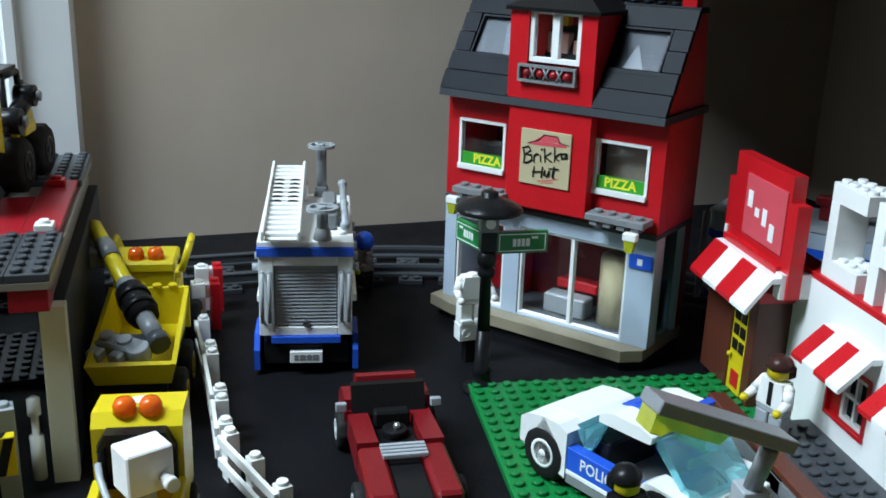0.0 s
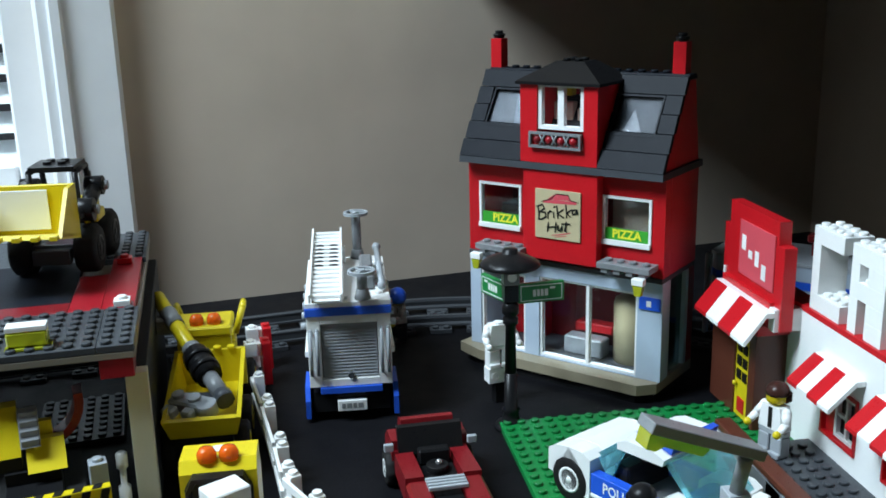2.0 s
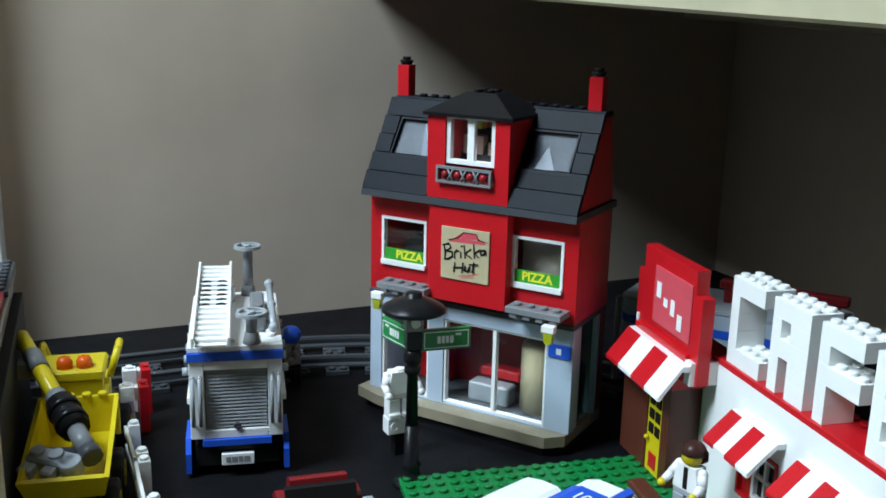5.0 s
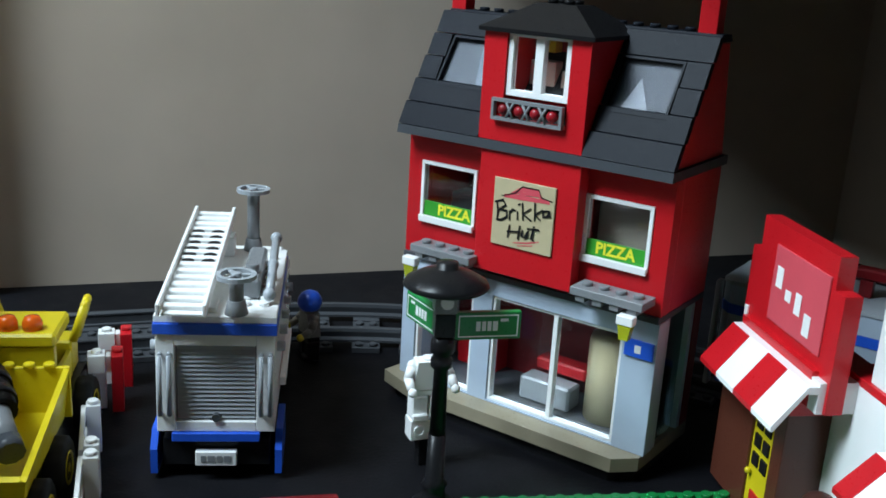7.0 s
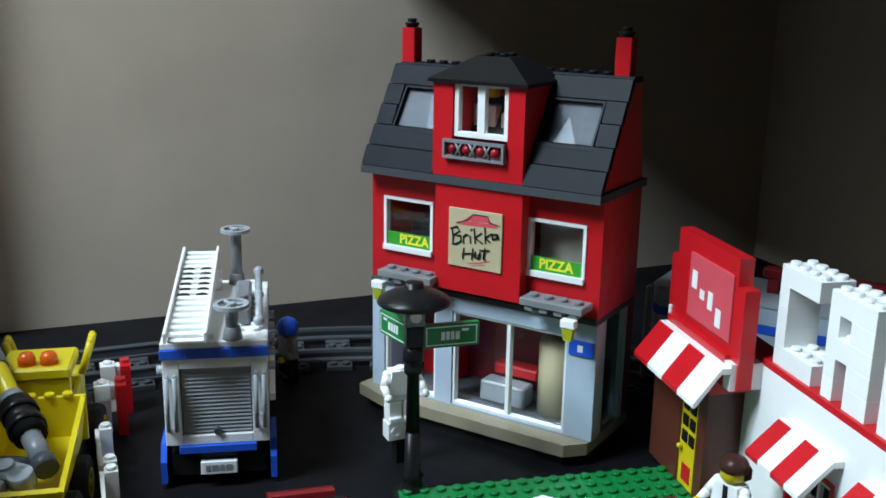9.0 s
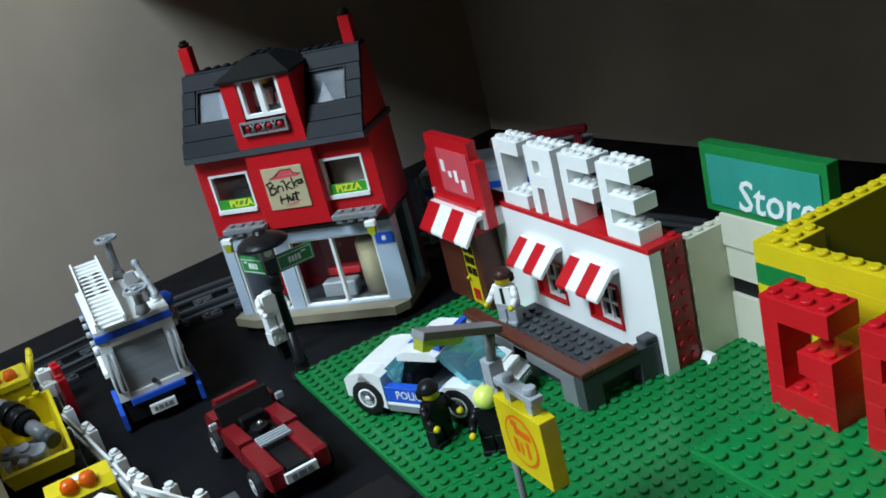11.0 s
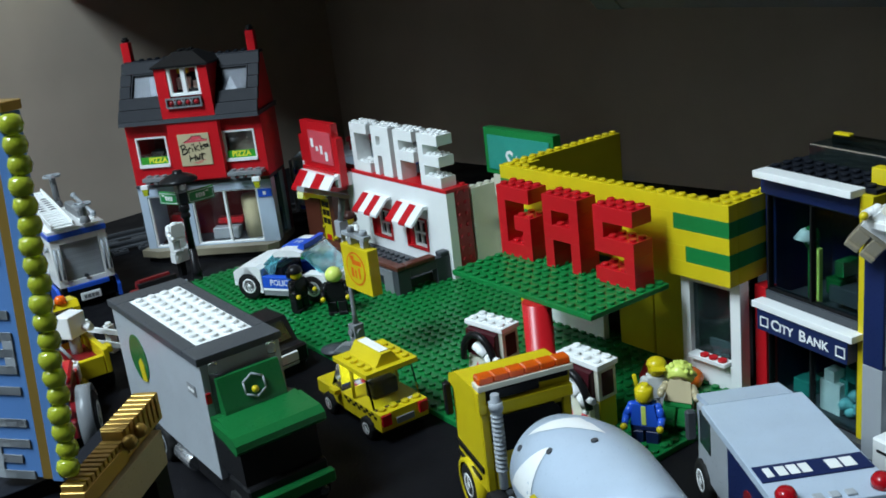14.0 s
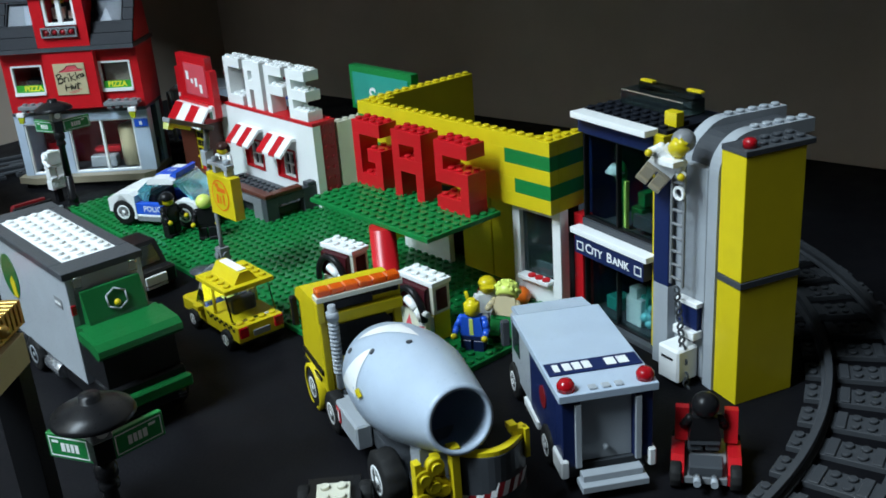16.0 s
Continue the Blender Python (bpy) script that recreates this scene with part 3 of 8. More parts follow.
part("interior_bench", box(7.0 * S, 0.012, G0 + 0.0014, 10.4 * S, 0.0235, 0.0260, c=0.001), MID_GREY, house, "grey bench base")
part("interior_lamp", Geo().ball(3.6 * S, 0.014, 0.0500, 0.0034, 12), RED, house, "round red lamp by the glass")
part("lamp_stem", Geo().cyl(3.6 * S, 0.014, G0 + 0.0014, 0.0016, 0.0330, n=10), MID_GREY, house)
# balconettes with little lamps over the ground floor
for k, x0 in enumerate((0.75, 11.5)):
    g = Geo().box(x0 * S, -0.0150, 0.0832, (x0 + 4.2) * S, -0.0017, 0.0868)
    for q in range(4):
        g.box((x0 + 0.3 + q) * S, -0.0140, 0.0805, (x0 + 0.85 + q) * S, -0.0060, 0.0831, 0.0002)
        g.cyl((x0 + 0.6 + q) * S, -0.0085, 0.0868, 0.0024, 0.0017, n=10)
    b = part("balcony", g, MID_GREY, house)
    lx = (x0 + (0.3 if k == 0 else 3.5)) * S
    lamp = part("wall_lamp", box(lx - 0.0034, -0.0195, 0.0775, lx + 0.0040, -0.0152, 0.0815, c=0.0003), WHITE, house)
    part("lens", Geo().prism([(lx - 0.0026, 0.0773), (lx + 0.0034, 0.0773), (lx + 0.0024, 0.0712), (lx - 0.0014, 0.0712)], "y", -0.0155, -0.0192), LIME_GLASS, lamp, "clear yellow-green lens")
# first floor
WZ_0, WZ_1 = 0.0955, 0.1244
g = Geo().sheet(XL, W, F0, F1, [(0.0, 4 * S, WZ_0, WZ_1), (11 * S, 15 * S, WZ_0, WZ_1)], 0, S)
part("first_floor_wall", g, RED, house)
part("side_wall", box(XL, S + 0.0002, F0, XL + S, D, F1), RED, house)
part("side_wall", box(W - S, S + 0.0002, F0, W, D, F1), RED, house)
# back wall again in darker red, to shade the room behind the panes
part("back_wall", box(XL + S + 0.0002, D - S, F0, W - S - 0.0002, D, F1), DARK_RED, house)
part("centre_panel", box(0.0378, -S, 0.0810, 0.0883, -0.0002, F1), RED, house)
part("inner_screen", box(0.0890, 0.0120, F0 + 0.0002, 0.1195, 0.0150, 0.1290, c=0.0004), FADED, house, "grey-tan screen behind the pane")
part("upper_cabinet", box(0.004, 0.020, F0 + 0.0002, 0.018, 0.034, 0.1060, c=0.0004), DARK_GREY, house)
for x0 in (0.0, 11 * S):
    w = glazed(house, x0 + 0.0002, x0 + 4 * S - 0.0002, WZ_0 + 0.0002, WZ_1 - 0.0002, -0.0008, t=0.0017)
    part("sticker", box(x0 + 0.0021, 0.0000, WZ_0 + 0.0021, x0 + 4 * S - 0.0021, 0.0006, WZ_0 + 0.0092, c=0.00005), PIZZA_GREEN, w)
    lettering("word", "PIZZA", 0.0072, PIZZA_YELLOW, w, facing(x0 + 2 * S + (0.0035 if x0 < 0.01 else 0), -0.0001, WZ_0 + 0.0057, "-y"), 0.95, bold=0.00022)
    part("sill", box(x0 + 0.0003, -0.0022, WZ_0 - 0.0010, x0 + 4 * S - 0.0003, -0.0009, WZ_0 + 0.0022, c=0.0002), WHITE, w)
SX0, SX1, SZ0, SZ1 = 0.0468, 0.0780, 0.0950, 0.1256
sign = part("shop_sign", box(SX0, -0.0091, SZ0, SX1, -0.0081, SZ1, c=0.0002), TAN, house, "tan sign with a hat and handwriting")


def brush(name, lines, width, mat, parent, lift):
    """Brush strokes on the sign: each line of points is a ribbon that thins at its ends. Units are the sign's own width and height."""
    g = Geo()
    for q, line in enumerate(lines):
        pts = [Vector((SX0 + u * (SX1 - SX0), SZ0 + v * (SZ1 - SZ0), 0)) for u, v in line]
        verts, faces = [], []
        for i, p in enumerate(pts):
            d = (pts[min(i + 1, len(pts) - 1)] - pts[max(i - 1, 0)]).normalized()
            h = width * (0.62 if i in (0, len(pts) - 1) else 1.0) / 2
            for side_ in (-1, 1):
                verts.append((p.x - d.y * h * side_, -0.0092 - lift - 0.00002 * q, p.y + d.x * h * side_))
        for i in range(len(pts) - 1):
            faces.append([2 * i, 2 * i + 1, 2 * i + 3, 2 * i + 2])
        g.add(verts, faces)
    return part(name, g, mat, parent)


brush("handwriting", [
    [(0.07, 0.63), (0.10, 0.50), (0.09, 0.38)],
    [(0.03, 0.63), (0.17, 0.68), (0.22, 0.61), (0.11, 0.53)],
    [(0.11, 0.53), (0.24, 0.53), (0.25, 0.44), (0.16, 0.38), (0.07, 0.37)],
    [(0.29, 0.55), (0.30, 0.40)], [(0.29, 0.51), (0.34, 0.57), (0.39, 0.56)],
    [(0.42, 0.56), (0.43, 0.43)], [(0.42, 0.65), (0.46, 0.68)],
    [(0.49, 0.70), (0.52, 0.44)], [(0.64, 0.64), (0.51, 0.54), (0.66, 0.46)],
    [(0.69, 0.74), (0.71, 0.47)], [(0.83, 0.66), (0.71, 0.57), (0.80, 0.50)],
    [(0.92, 0.66), (0.83, 0.64), (0.84, 0.56), (0.91, 0.58), (0.93, 0.67)], [(0.93, 0.67), (0.95, 0.57)],
    [(0.31, 0.34), (0.29, 0.14)], [(0.48, 0.36), (0.46, 0.15)], [(0.27, 0.23), (0.49, 0.27)],
    [(0.53, 0.31), (0.52, 0.21), (0.57, 0.19), (0.62, 0.31)], [(0.62, 0.31), (0.61, 0.20)],
    [(0.71, 0.40), (0.68, 0.20), (0.73, 0.19)], [(0.60, 0.34), (0.80, 0.36)]], 0.0014, INK, sign, 0.00010)
brush("hat_mark", [[(0.18, 0.75), (0.45, 0.77), (0.92, 0.78)], [(0.30, 0.79), (0.48, 0.90), (0.70, 0.90), (0.80, 0.80)], [(0.42, 0.83), (0.74, 0.85)]], 0.0024, PINK, sign, 0.00002)
brush("hat_outline", [[(0.14, 0.74), (0.36, 0.82), (0.47, 0.93), (0.74, 0.93), (0.78, 0.83), (0.97, 0.80)]], 0.0006, INK, sign, 0.00016)
brush("underline", [[(0.38, 0.08), (0.60, 0.12), (0.80, 0.18)], [(0.45, 0.05), (0.70, 0.10)]], 0.0007, PINK, sign, 0.00004)
# eaves and slated roof: rows of sloping slates, each a little proud of the one above
part("eave", Geo().prism([(-0.0095, 0.1372), (D + 0.002, 0.1372), (D + 0.002, 0.1412), (-0.0088, 0.1412)], "x", XL - 0.0010, W + 0.0015), EAVE_GREY, house, "grey eave plate")
ROWS_R, RISE, RUN = 5, 0.0103, 0.0066


def slate_row(i):
    y0, z0 = -0.0088 + i * RUN, 0.1416 + i * RISE
    return [(y0, z0), (y0 + 0.0040, z0), (y0 + 0.0092, z0 + RISE - 0.0004), (y0 + 0.0052, z0 + RISE - 0.0004)]


roof = part("roof", Geo().prism([(-0.0040, 0.1414), (D - 0.001, 0.1414), (D - 0.010, 0.1905), (0.0290, 0.1905)], "x", XL + 0.009, W - 0.009), BLACK, house, "dark slate-grey stepped roof")
for x0, x1 in ((XL + 0.0002, XL + 0.0088), (W - 0.0088, W - 0.0002)):
    part("gable", Geo().prism([(-0.0030, 0.1414), (D - 0.001, 0.1414), (D - 0.010, 0.1900), (0.0295, 0.1900)], "x", x0, x1), RED, house, "red gable wall")
for i in range(ROWS_R):
    for x0, x1 in ((XL - 0.0010, 0.0356), (0.0880, W + 0.0012)):
        spans = [(x0, x1)]
        if i in (2, 3):  # the skylights take the middle of these rows
            a, b = (x0 + 0.0105, x1) if x0 < 0 else (x0 + 0.0015, x1 - 0.0100)
            spans = [(x0, a), (b, x1)]
        for a, b in spans:
            if b - a > 0.001:
                part("slate", Geo().prism([(p[0], p[1]) for p in slate_row(i)], "x", a, b), SLATE, roof)
g = Geo().prism([(-0.0088 + ROWS_R * RUN + 0.0010, 0.1905), (D - 0.008, 0.1905), (D - 0.010, 0.1935), (-0.0055 + ROWS_R * RUN, 0.1935)], "x", XL, W)
g.studs(S * 0.5, 0.0285, 0.1935, 14, 1)
part("ridge", g, SLATE, roof)
k0, k1 = 1.78, 3.95  # the panes reach from here to here, in rows
for x0, x1 in ((XL + 0.0110, 0.0356), (0.0898, W - 0.0092)):
    g = Geo()
    y0, z0, y1, z1 = -0.0088 + k0 * RUN, 0.1416 + k0 * RISE, -0.0088 + k1 * RUN, 0.1416 + k1 * RISE
    t = 0.0010
    for u0, u1 in ((x0, x0 + t), (x1 - t, x1)):
        g.prism([(y0 - 0.0012, z0), (y0 + 0.003, z0), (y1 + 0.003, z1), (y1 - 0.0012, z1)], "x", u0, u1)
    for k in (0.0, 0.955):
        ya, za = y0 + (y1 - y0) * k, z0 + (z1 - z0) * k
        yb, zb = y0 + (y1 - y0) * (k + 0.045), z0 + (z1 - z0) * (k + 0.045)
        g.prism([(ya - 0.0012, za), (ya + 0.003, za), (yb + 0.003, zb), (yb - 0.0012, zb)], "x", x0 + t, x1 - t)
    sk = part("skylight", g, SLATE, house)
    p = part("pane", Geo().prism([(y0, z0), (y0 + 0.0006, z0), (y1 + 0.0006, z1), (y1, z1)], "x", x0 + t, x1 - t), SKYLIGHT_PANE, sk)
    p.visible_shadow = False
    # lighter greys left, darker right: the shelf's shadow put into the colours
    part("backing", Geo().prism([(y0 + 0.0022, z0), (y0 + 0.0026, z0), (y1 + 0.0026, z1), (y1 + 0.0022, z1)], "x", x0 + t, x1 - t), MID_GREY if x0 < 0.03 else DARK_GREY, sk)
    g = Geo()
    wide = x1 - x0
    yy = lambda q: y0 + 0.0016 + (y1 - y0) * q
    zz = lambda q: z0 + (z1 - z0) * q
    if x0 < 0.03:
        g.add([(x0 + wide * 0.62, yy(0.05), zz(0.05)), (x1 - t, yy(0.05), zz(0.05)), (x1 - t, yy(0.92), zz(0.92)), (x0 + wide * 0.50, yy(0.80), zz(0.80))], [[0, 1, 2, 3]])
    else:
        g.add([(x0 + wide * 0.22, yy(0.04), zz(0.04)), (x0 + wide * 0.66, yy(0.04), zz(0.04)), (x0 + wide * 0.40, yy(0.62), zz(0.62))], [[0, 1, 2]])
    part("paper_behind", g, GREY if x0 < 0.03 else MID_GREY, sk, "pale slip behind the pane")
# dormer
dx0, dx1, dz0, dz1 = 0.0358, 0.0877, 0.1414, 0.1900
wx0, wx1, wzz = 0.0472, 0.0787, 0.1616
dormer = part("dormer", Geo().sheet(dx0, dx1, dz0, dz1, [(wx0, wx1, 0.1508, dz1 - 0.0008)], -S, 0.0218), RED, house)
part("dormer_back", box(dx0, 0.0219, dz0, dx1, 0.030, dz1), RED, dormer)
for x0, x1, z0, z1, m_ in ((0.0480, 0.0610, 0.1620, 0.1760, CREAM), (0.0640, 0.0780, 0.1620, 0.1725, CREAM), (0.0500, 0.0600, 0.1800, 0.1850, YELLOW)):
    part("inner_brick", box(x0, 0.012, z0, x1, 0.018, z1, c=0.0003), m_, dormer)
part("inner_floor", box(wx0 + 0.0002, -S + 0.0054, 0.1595, wx1 - 0.0002, 0.0218, 0.1612), RED, dormer)
fbox = part("flower_grille", Geo().sheet(0.0432, 0.0783, 0.1509, 0.1604, [(0.0445, 0.0770, 0.1524, 0.1590)], -S - 0.0030, -S - 0.0004), MID_GREY, dormer)
for k in range(4):
    u = 0.0445 + 0.0081 * (k + 0.5)
    part("flower", Geo().ball(u, -S - 0.0010, 0.1557, 0.0026, 10), DARK_RED if k == 0 else CRIMSON, fbox)
    if k:
        v = u - 0.00405
        part("cross_bar", Geo().rod((v - 0.0018, -S - 0.0026, 0.1524), (v + 0.0018, -S - 0.0026, 0.1590), 0.0006, 6).rod((v + 0.0018, -S - 0.0027, 0.1524), (v - 0.0018, -S - 0.0027, 0.1590), 0.0006, 6), MID_GREY, fbox)
glazed(dormer, wx0 + 0.0002, wx1 - 0.0002, wzz, dz1 - 0.0006, -S + 0.0012, mull=((wx0 + wx1) / 2,), t=0.0026)
dpk = 0.2010
g = Geo()
e = 0.0022
base = [(dx0 - e, -S - e, dz1), (dx1 + e, -S - e, dz1), (dx1 + e, 0.034, dz1), (dx0 - e, 0.034, dz1)]
low = [(p[0], p[1], p[2] - 0.0018) for p in base]
top = [(dx0 + 0.0165, 0.006, dpk), (dx1 - 0.0165, 0.006, dpk), (dx1 - 0.0165, 0.022, dpk), (dx0 + 0.0165, 0.022, dpk)]
g.add(low + base + top, [[3, 2, 1, 0], [0, 1, 5, 4], [1, 2, 6, 5], [2, 3, 7, 6], [3, 0, 4, 7], [4, 5, 9, 8], [5, 6, 10, 9], [6, 7, 11, 10], [7, 4, 8, 11], [8, 9, 10, 11]])
g.studs(dx0 + 0.018, 0.006, dpk, 2, 2)
part("dormer_roof", g, BLACK, dormer)
# chimneys
for x0 in (-0.0096, 0.1163):
    c = part("chimney", box(x0, 0.0300, 0.1905, x0 + S, 0.0300 + S, 0.2118, c=0.0002), RED, house)
    part("cap", Geo().cyl(x0 + 0.004, 0.034, 0.2119, 0.0034, 0.0012).cyl(x0 + 0.004, 0.034, 0.2131, 0.0040, 0.0016).cyl(x0 + 0.004, 0.034, 0.2147, 0.0026, 0.0020), BLACK, c)

# ---- cafe ----
cafe = thing("cafe", Matrix.Translation((0.25, 0.2, 0.004)), "white toy brick cafe wall with red trim and striped awnings", "toy building")
CL, CT = 0.160, 0.0768
w1, w2 = (0.088, 0.120), (0.033, 0.065)
wz0, wz1 = 0.0180, 0.0470
g = Geo()
g.sheet(0, CL, 0, CT - P, [(*w2, wz0, wz1), (*w1, wz0, wz1)], 0, 0.008, "x")
part("front_wall", g, WHITE, cafe)
g = Geo()
g.box(0.0083, 0.0005, 0.0, 0.024, 0.010, CT - P)
for k in range(8):
    g.cyl(0.0125, 0.0005, 0.0048 + k * H, 0.0019, -0.0014, "y", 10)
    g.cyl(0.0198, 0.0005, 0.0048 + k * H, 0.0019, -0.0014, "y", 10)
part("end_column", g, CRIMSON, cafe, "dark red end column with side studs")
g = Geo().box(0, 0, CT - P, 0.024, CL, CT).studs(0.016, 0, CT, 1, 20)
part("coping", g, RED, cafe)
part("back_wall", box(0.0162, 0.0105, 0, 0.024, CL, CT - P - 0.0002), CREAM, cafe)
for a, b in (w2, w1):
    g = Geo()
    t = 0.0016
    for y0, y1, z0, z1 in ((a, a + t, wz0, wz1), (b - t, b, wz0, wz1), (a + t, b - t, wz0, wz0 + t), (a + t, b - t, wz1 - t, wz1)):
        g.box(-0.0012, y0, z0, 0.004, y1, z1, 0.0001)
    fr = part("window", g, RED, cafe, "red-framed lattice window")
    mid = (a + b) / 2
    g = Geo().box(0.0012, mid + 0.0065, wz0 + t, 0.0028, b - t - 0.0002, wz1 - t, 0.0002)
    part("shutter", g, RED, fr)
    g = Geo()
    y0, y1, z0, z1, s = a + t + 0.0003, mid + 0.0055, wz0 + t + 0.0006, wz1 - t - 0.0006, 0.0022
    for u0, u1, v0, v1 in ((y0, y0 + s, z0, z1), (y1 - s, y1, z0, z1), (y0 + s, y1 - s, z0, z0 + s), (y0 + s, y1 - s, z1 - s, z1)):
        g.box(0.0006, u0, v0, 0.0032, u1, v1, 0.0002)
    ym_, zm_ = (y0 + y1) / 2, (z0 + z1) / 2
    g.box(0.0010, ym_ - 0.0009, z0 + s, 0.0030, ym_ + 0.0009, z1 - s, 0.0001).box(0.0011, y0 + s, zm_ - 0.0009, 0.0029, ym_ - 0.0009, zm_ + 0.0009, 0.0001).box(0.0011, ym_ + 0.0009, zm_ - 0.0009, 0.0029, y1 - s, zm_ + 0.0009, 0.0001)
    part("lattice", g, WHITE, fr)
    part("pane", box(0.0033, a + t, wz0 + t, 0.0038, b - t, wz1 - t, c=0.00005), BLACK, fr, "black pane")


def awning(parent, a, b, z_top, out, drop, stripes, start=0):
    aw = part("awning", box(-0.0045, a, z_top - 0.003, -0.0002, b, z_top, c=0.0002), WHITE, parent, "red and white striped awning")
    step = (b - a) / stripes
    for k in range(stripes):
        prof = [(-0.0046, z_top), (-0.0046, z_top - 0.0026), (-out + 0.001, z_top - drop - 0.0002), (-out, z_top - drop), (-out, z_top - drop + 0.0020)]
        m = Matrix(((0, 1, 0, 0), (1, 0, 0, 0), (0, 0, 1, 0), (0, 0, 0, 1)))
        g = Geo()
        y0, y1 = b - (k + 1) * step, b - k * step
        g.prism([(p[0], p[1]) for p in prof], "y", y1 - 0.0001, y0 + 0.0001)
        part("stripe", g, RED if (k + start) % 2 == 0 else WHITE, aw)
    return aw


awning(cafe, w1[0] - 0.004, w1[1] + 0.004, 0.0595, 0.0185, 0.0150, 4)
awning(cafe, w2[0] - 0.004, w2[1] + 0.004, 0.0595, 0.0185, 0.0150, 4)


def block_letter(rows, cell_y, cell_z, depth):
    """Brick rows of a letter, top first; '#' is solid. Runs along -y, seen from -x."""
    g = Geo()
    n = len(rows)
    for r, row in enumerate(rows):
        z0 = (n - 1 - r) * cell_z
        c = 0
        while c < len(row):
            if row[c] == "#":
                e = c
                while e < len(row) and row[e] == "#":
                    e += 1
                g.box(0, -e * cell_y, z0, depth, -c * cell_y, z0 + cell_z, 0.00012)
                if r == 0 or (r < n and rows[r - 1][c:e].count("#") < e - c):
                    for q in range(c, e):
                        if r == 0 or rows[r - 1][q] != "#":
                            k = max(1, round(depth / S))
                            for d in range(k):
                                g.cyl((d + 0.5) * depth / k, -(q + 0.5) * cell_y, z0 + cell_z, min(0.0024, cell_y * 0.32), 0.0017, n=10)
                c = e
            else:
                c += 1
    return g


CAFE_ROWS = {"C": ["####", "#...", "#...", "#...", "####"], "A": ["####", "#.##", "####", "#.##", "#.##"],
             "F": ["####", "#...", "####", "#...", "#..."], "E": ["####", "#...", "####", "#...", "####"]}
word = thing("cafe_letters", Matrix.Translation((0.2515, 0.3430, 0.0809)), "big white brick letters on the cafe roof", "sign")
for i, ch in enumerate("CAFE"):
    part("letter", block_letter(CAFE_ROWS[ch], 0.0071, 0.0088, 0.0155), WHITE, word, at=Matrix.Translation((0, -i * 0.0358, 0)))

# porch: grey deck, low walls, brown rail
porch = thing("cafe_porch", Matrix.Translation((0.197, 0.204, 0.004)), "grey porch deck with a dark brown rail", "porch")
PX, PY = 0.0525, 0.126
part("deck", Geo().box(0.008, 0.0085, 0.0006, PX, PY, 0.0085).studs(0.0085, 0.0095, 0.0085, 5, 14), DARK_GREY, porch)
g = Geo()
for y0 in (0.0085, 0.055, 0.104):
    g.box(0.0, y0, 0, 0.0078, y0 + 0.014, 0.020)
g.box(0.0, 0.0225, 0.0135, 0.0078, PY, 0.020, 0.0001)
part("front_wall", g, MID_GREY, porch)
g = Geo().box(0, 0.0, 0, 0.012, 0.008, 0.0210).box(PX - 0.014, 0, 0, PX, 0.008, 0.0215).box(0.012, 0.0, 0.0135, PX - 0.014, 0.008, 0.0210, 0.0001)
g.box(PX - 0.009, 0.0, 0.0216, PX, 0.008, 0.0255, 0.0008)
part("end_wall", g, DARK_GREY, porch)
part("rail", Geo().box(-0.0005, -0.0004, 0.0212, 0.0083, PY, 0.0248, 0.0006), BROWN, porch, "dark brown rail along the front")
part("rail", Geo().box(0.0085, -0.0004, 0.0212, PX - 0.0145, 0.0083, 0.0248, 0.0006), BROWN, porch)

# entry block with the red board over it
entry = thing("shop_entry", Matrix.Translation((0.232, 0.360, 0.004)), "brown toy brick entrance with a yellow door and red sign board", "toy building")
for a in ((0, 0.0, 0, 0.040, 0.008, 0.056), (0, 0.0255, 0, 0.010, 0.056, 0.056), (0.030, 0.0082, 0, 0.040, 0.044, 0.056), (0.0, 0.0082, 0.050, 0.030, 0.0255, 0.056), (0.0102, 0.036, 0, 0.0298, 0.044, 0.056)):
    part("wall", box(*a), BROWN, entry, "dark brown wall")
door = part("door", Geo().box(0.001, 0.0085, 0.0005, 0.0040, 0.0252, 0.0495, 0.0003), YELLOW, entry, "yellow door with small panes")
for k in range(3):
    for j in range(2):
        part("pane", box(0.0002, 0.0105 + j * 0.007, 0.0235 + k * 0.0082, 0.0011, 0.0155 + j * 0.007, 0.0290 + k * 0.0082, c=0.0001), BLACK, door)
part("handle", Geo().ball(-0.0005, 0.0225, 0.0200, 0.0014, 10), YELLOW, door)
part("notice", box(0.0004, 0.0125, 0.0040, 0.0012, 0.0205, 0.0125, c=0.0001), RED, door)
part("roof_slab", Geo().box(-0.001, -0.002, 0.0562, 0.041, 0.046, 0.0620), RED, entry)
aw = awning(entry, -0.0125, 0.053, 0.0730, 0.0170, 0.0175, 4)
aw.matrix_basis = Matrix.Translation((0.0035, 0, 0))
g = Geo().prism([(0.003, 0.0622), (0.036, 0.0622), (0.030, 0.0765), (0.003, 0.0765)], "y", 0.053, -0.0060)
part("awning_back", g, RED, entry)
g = Geo().prism([(0.003, 0.0622), (0.034, 0.0622), (0.028, 0.0745), (0.003, 0.0745)], "y", -0.0062, -0.0125)
part("awning_end", g, WHITE, entry)
g = Geo().prism([(-0.014, 0.0625), (0.058, 0.0625), (0.058, 0.1060), (0.0515, 0.1060), (0.0515, 0.1205), (-0.007, 0.1205), (-0.007, 0.1080), (-0.014, 0.1080)], "x", 0.0056, 0.0125)
board = part("sign_board", g, RED, entry, "stepped red sign board")
tile = part("poster", box(0.0048, -0.0044, 0.0814, 0.0055, 0.0370, 0.1123, c=0.0001), PINK, board, "faded red poster with a white script name")
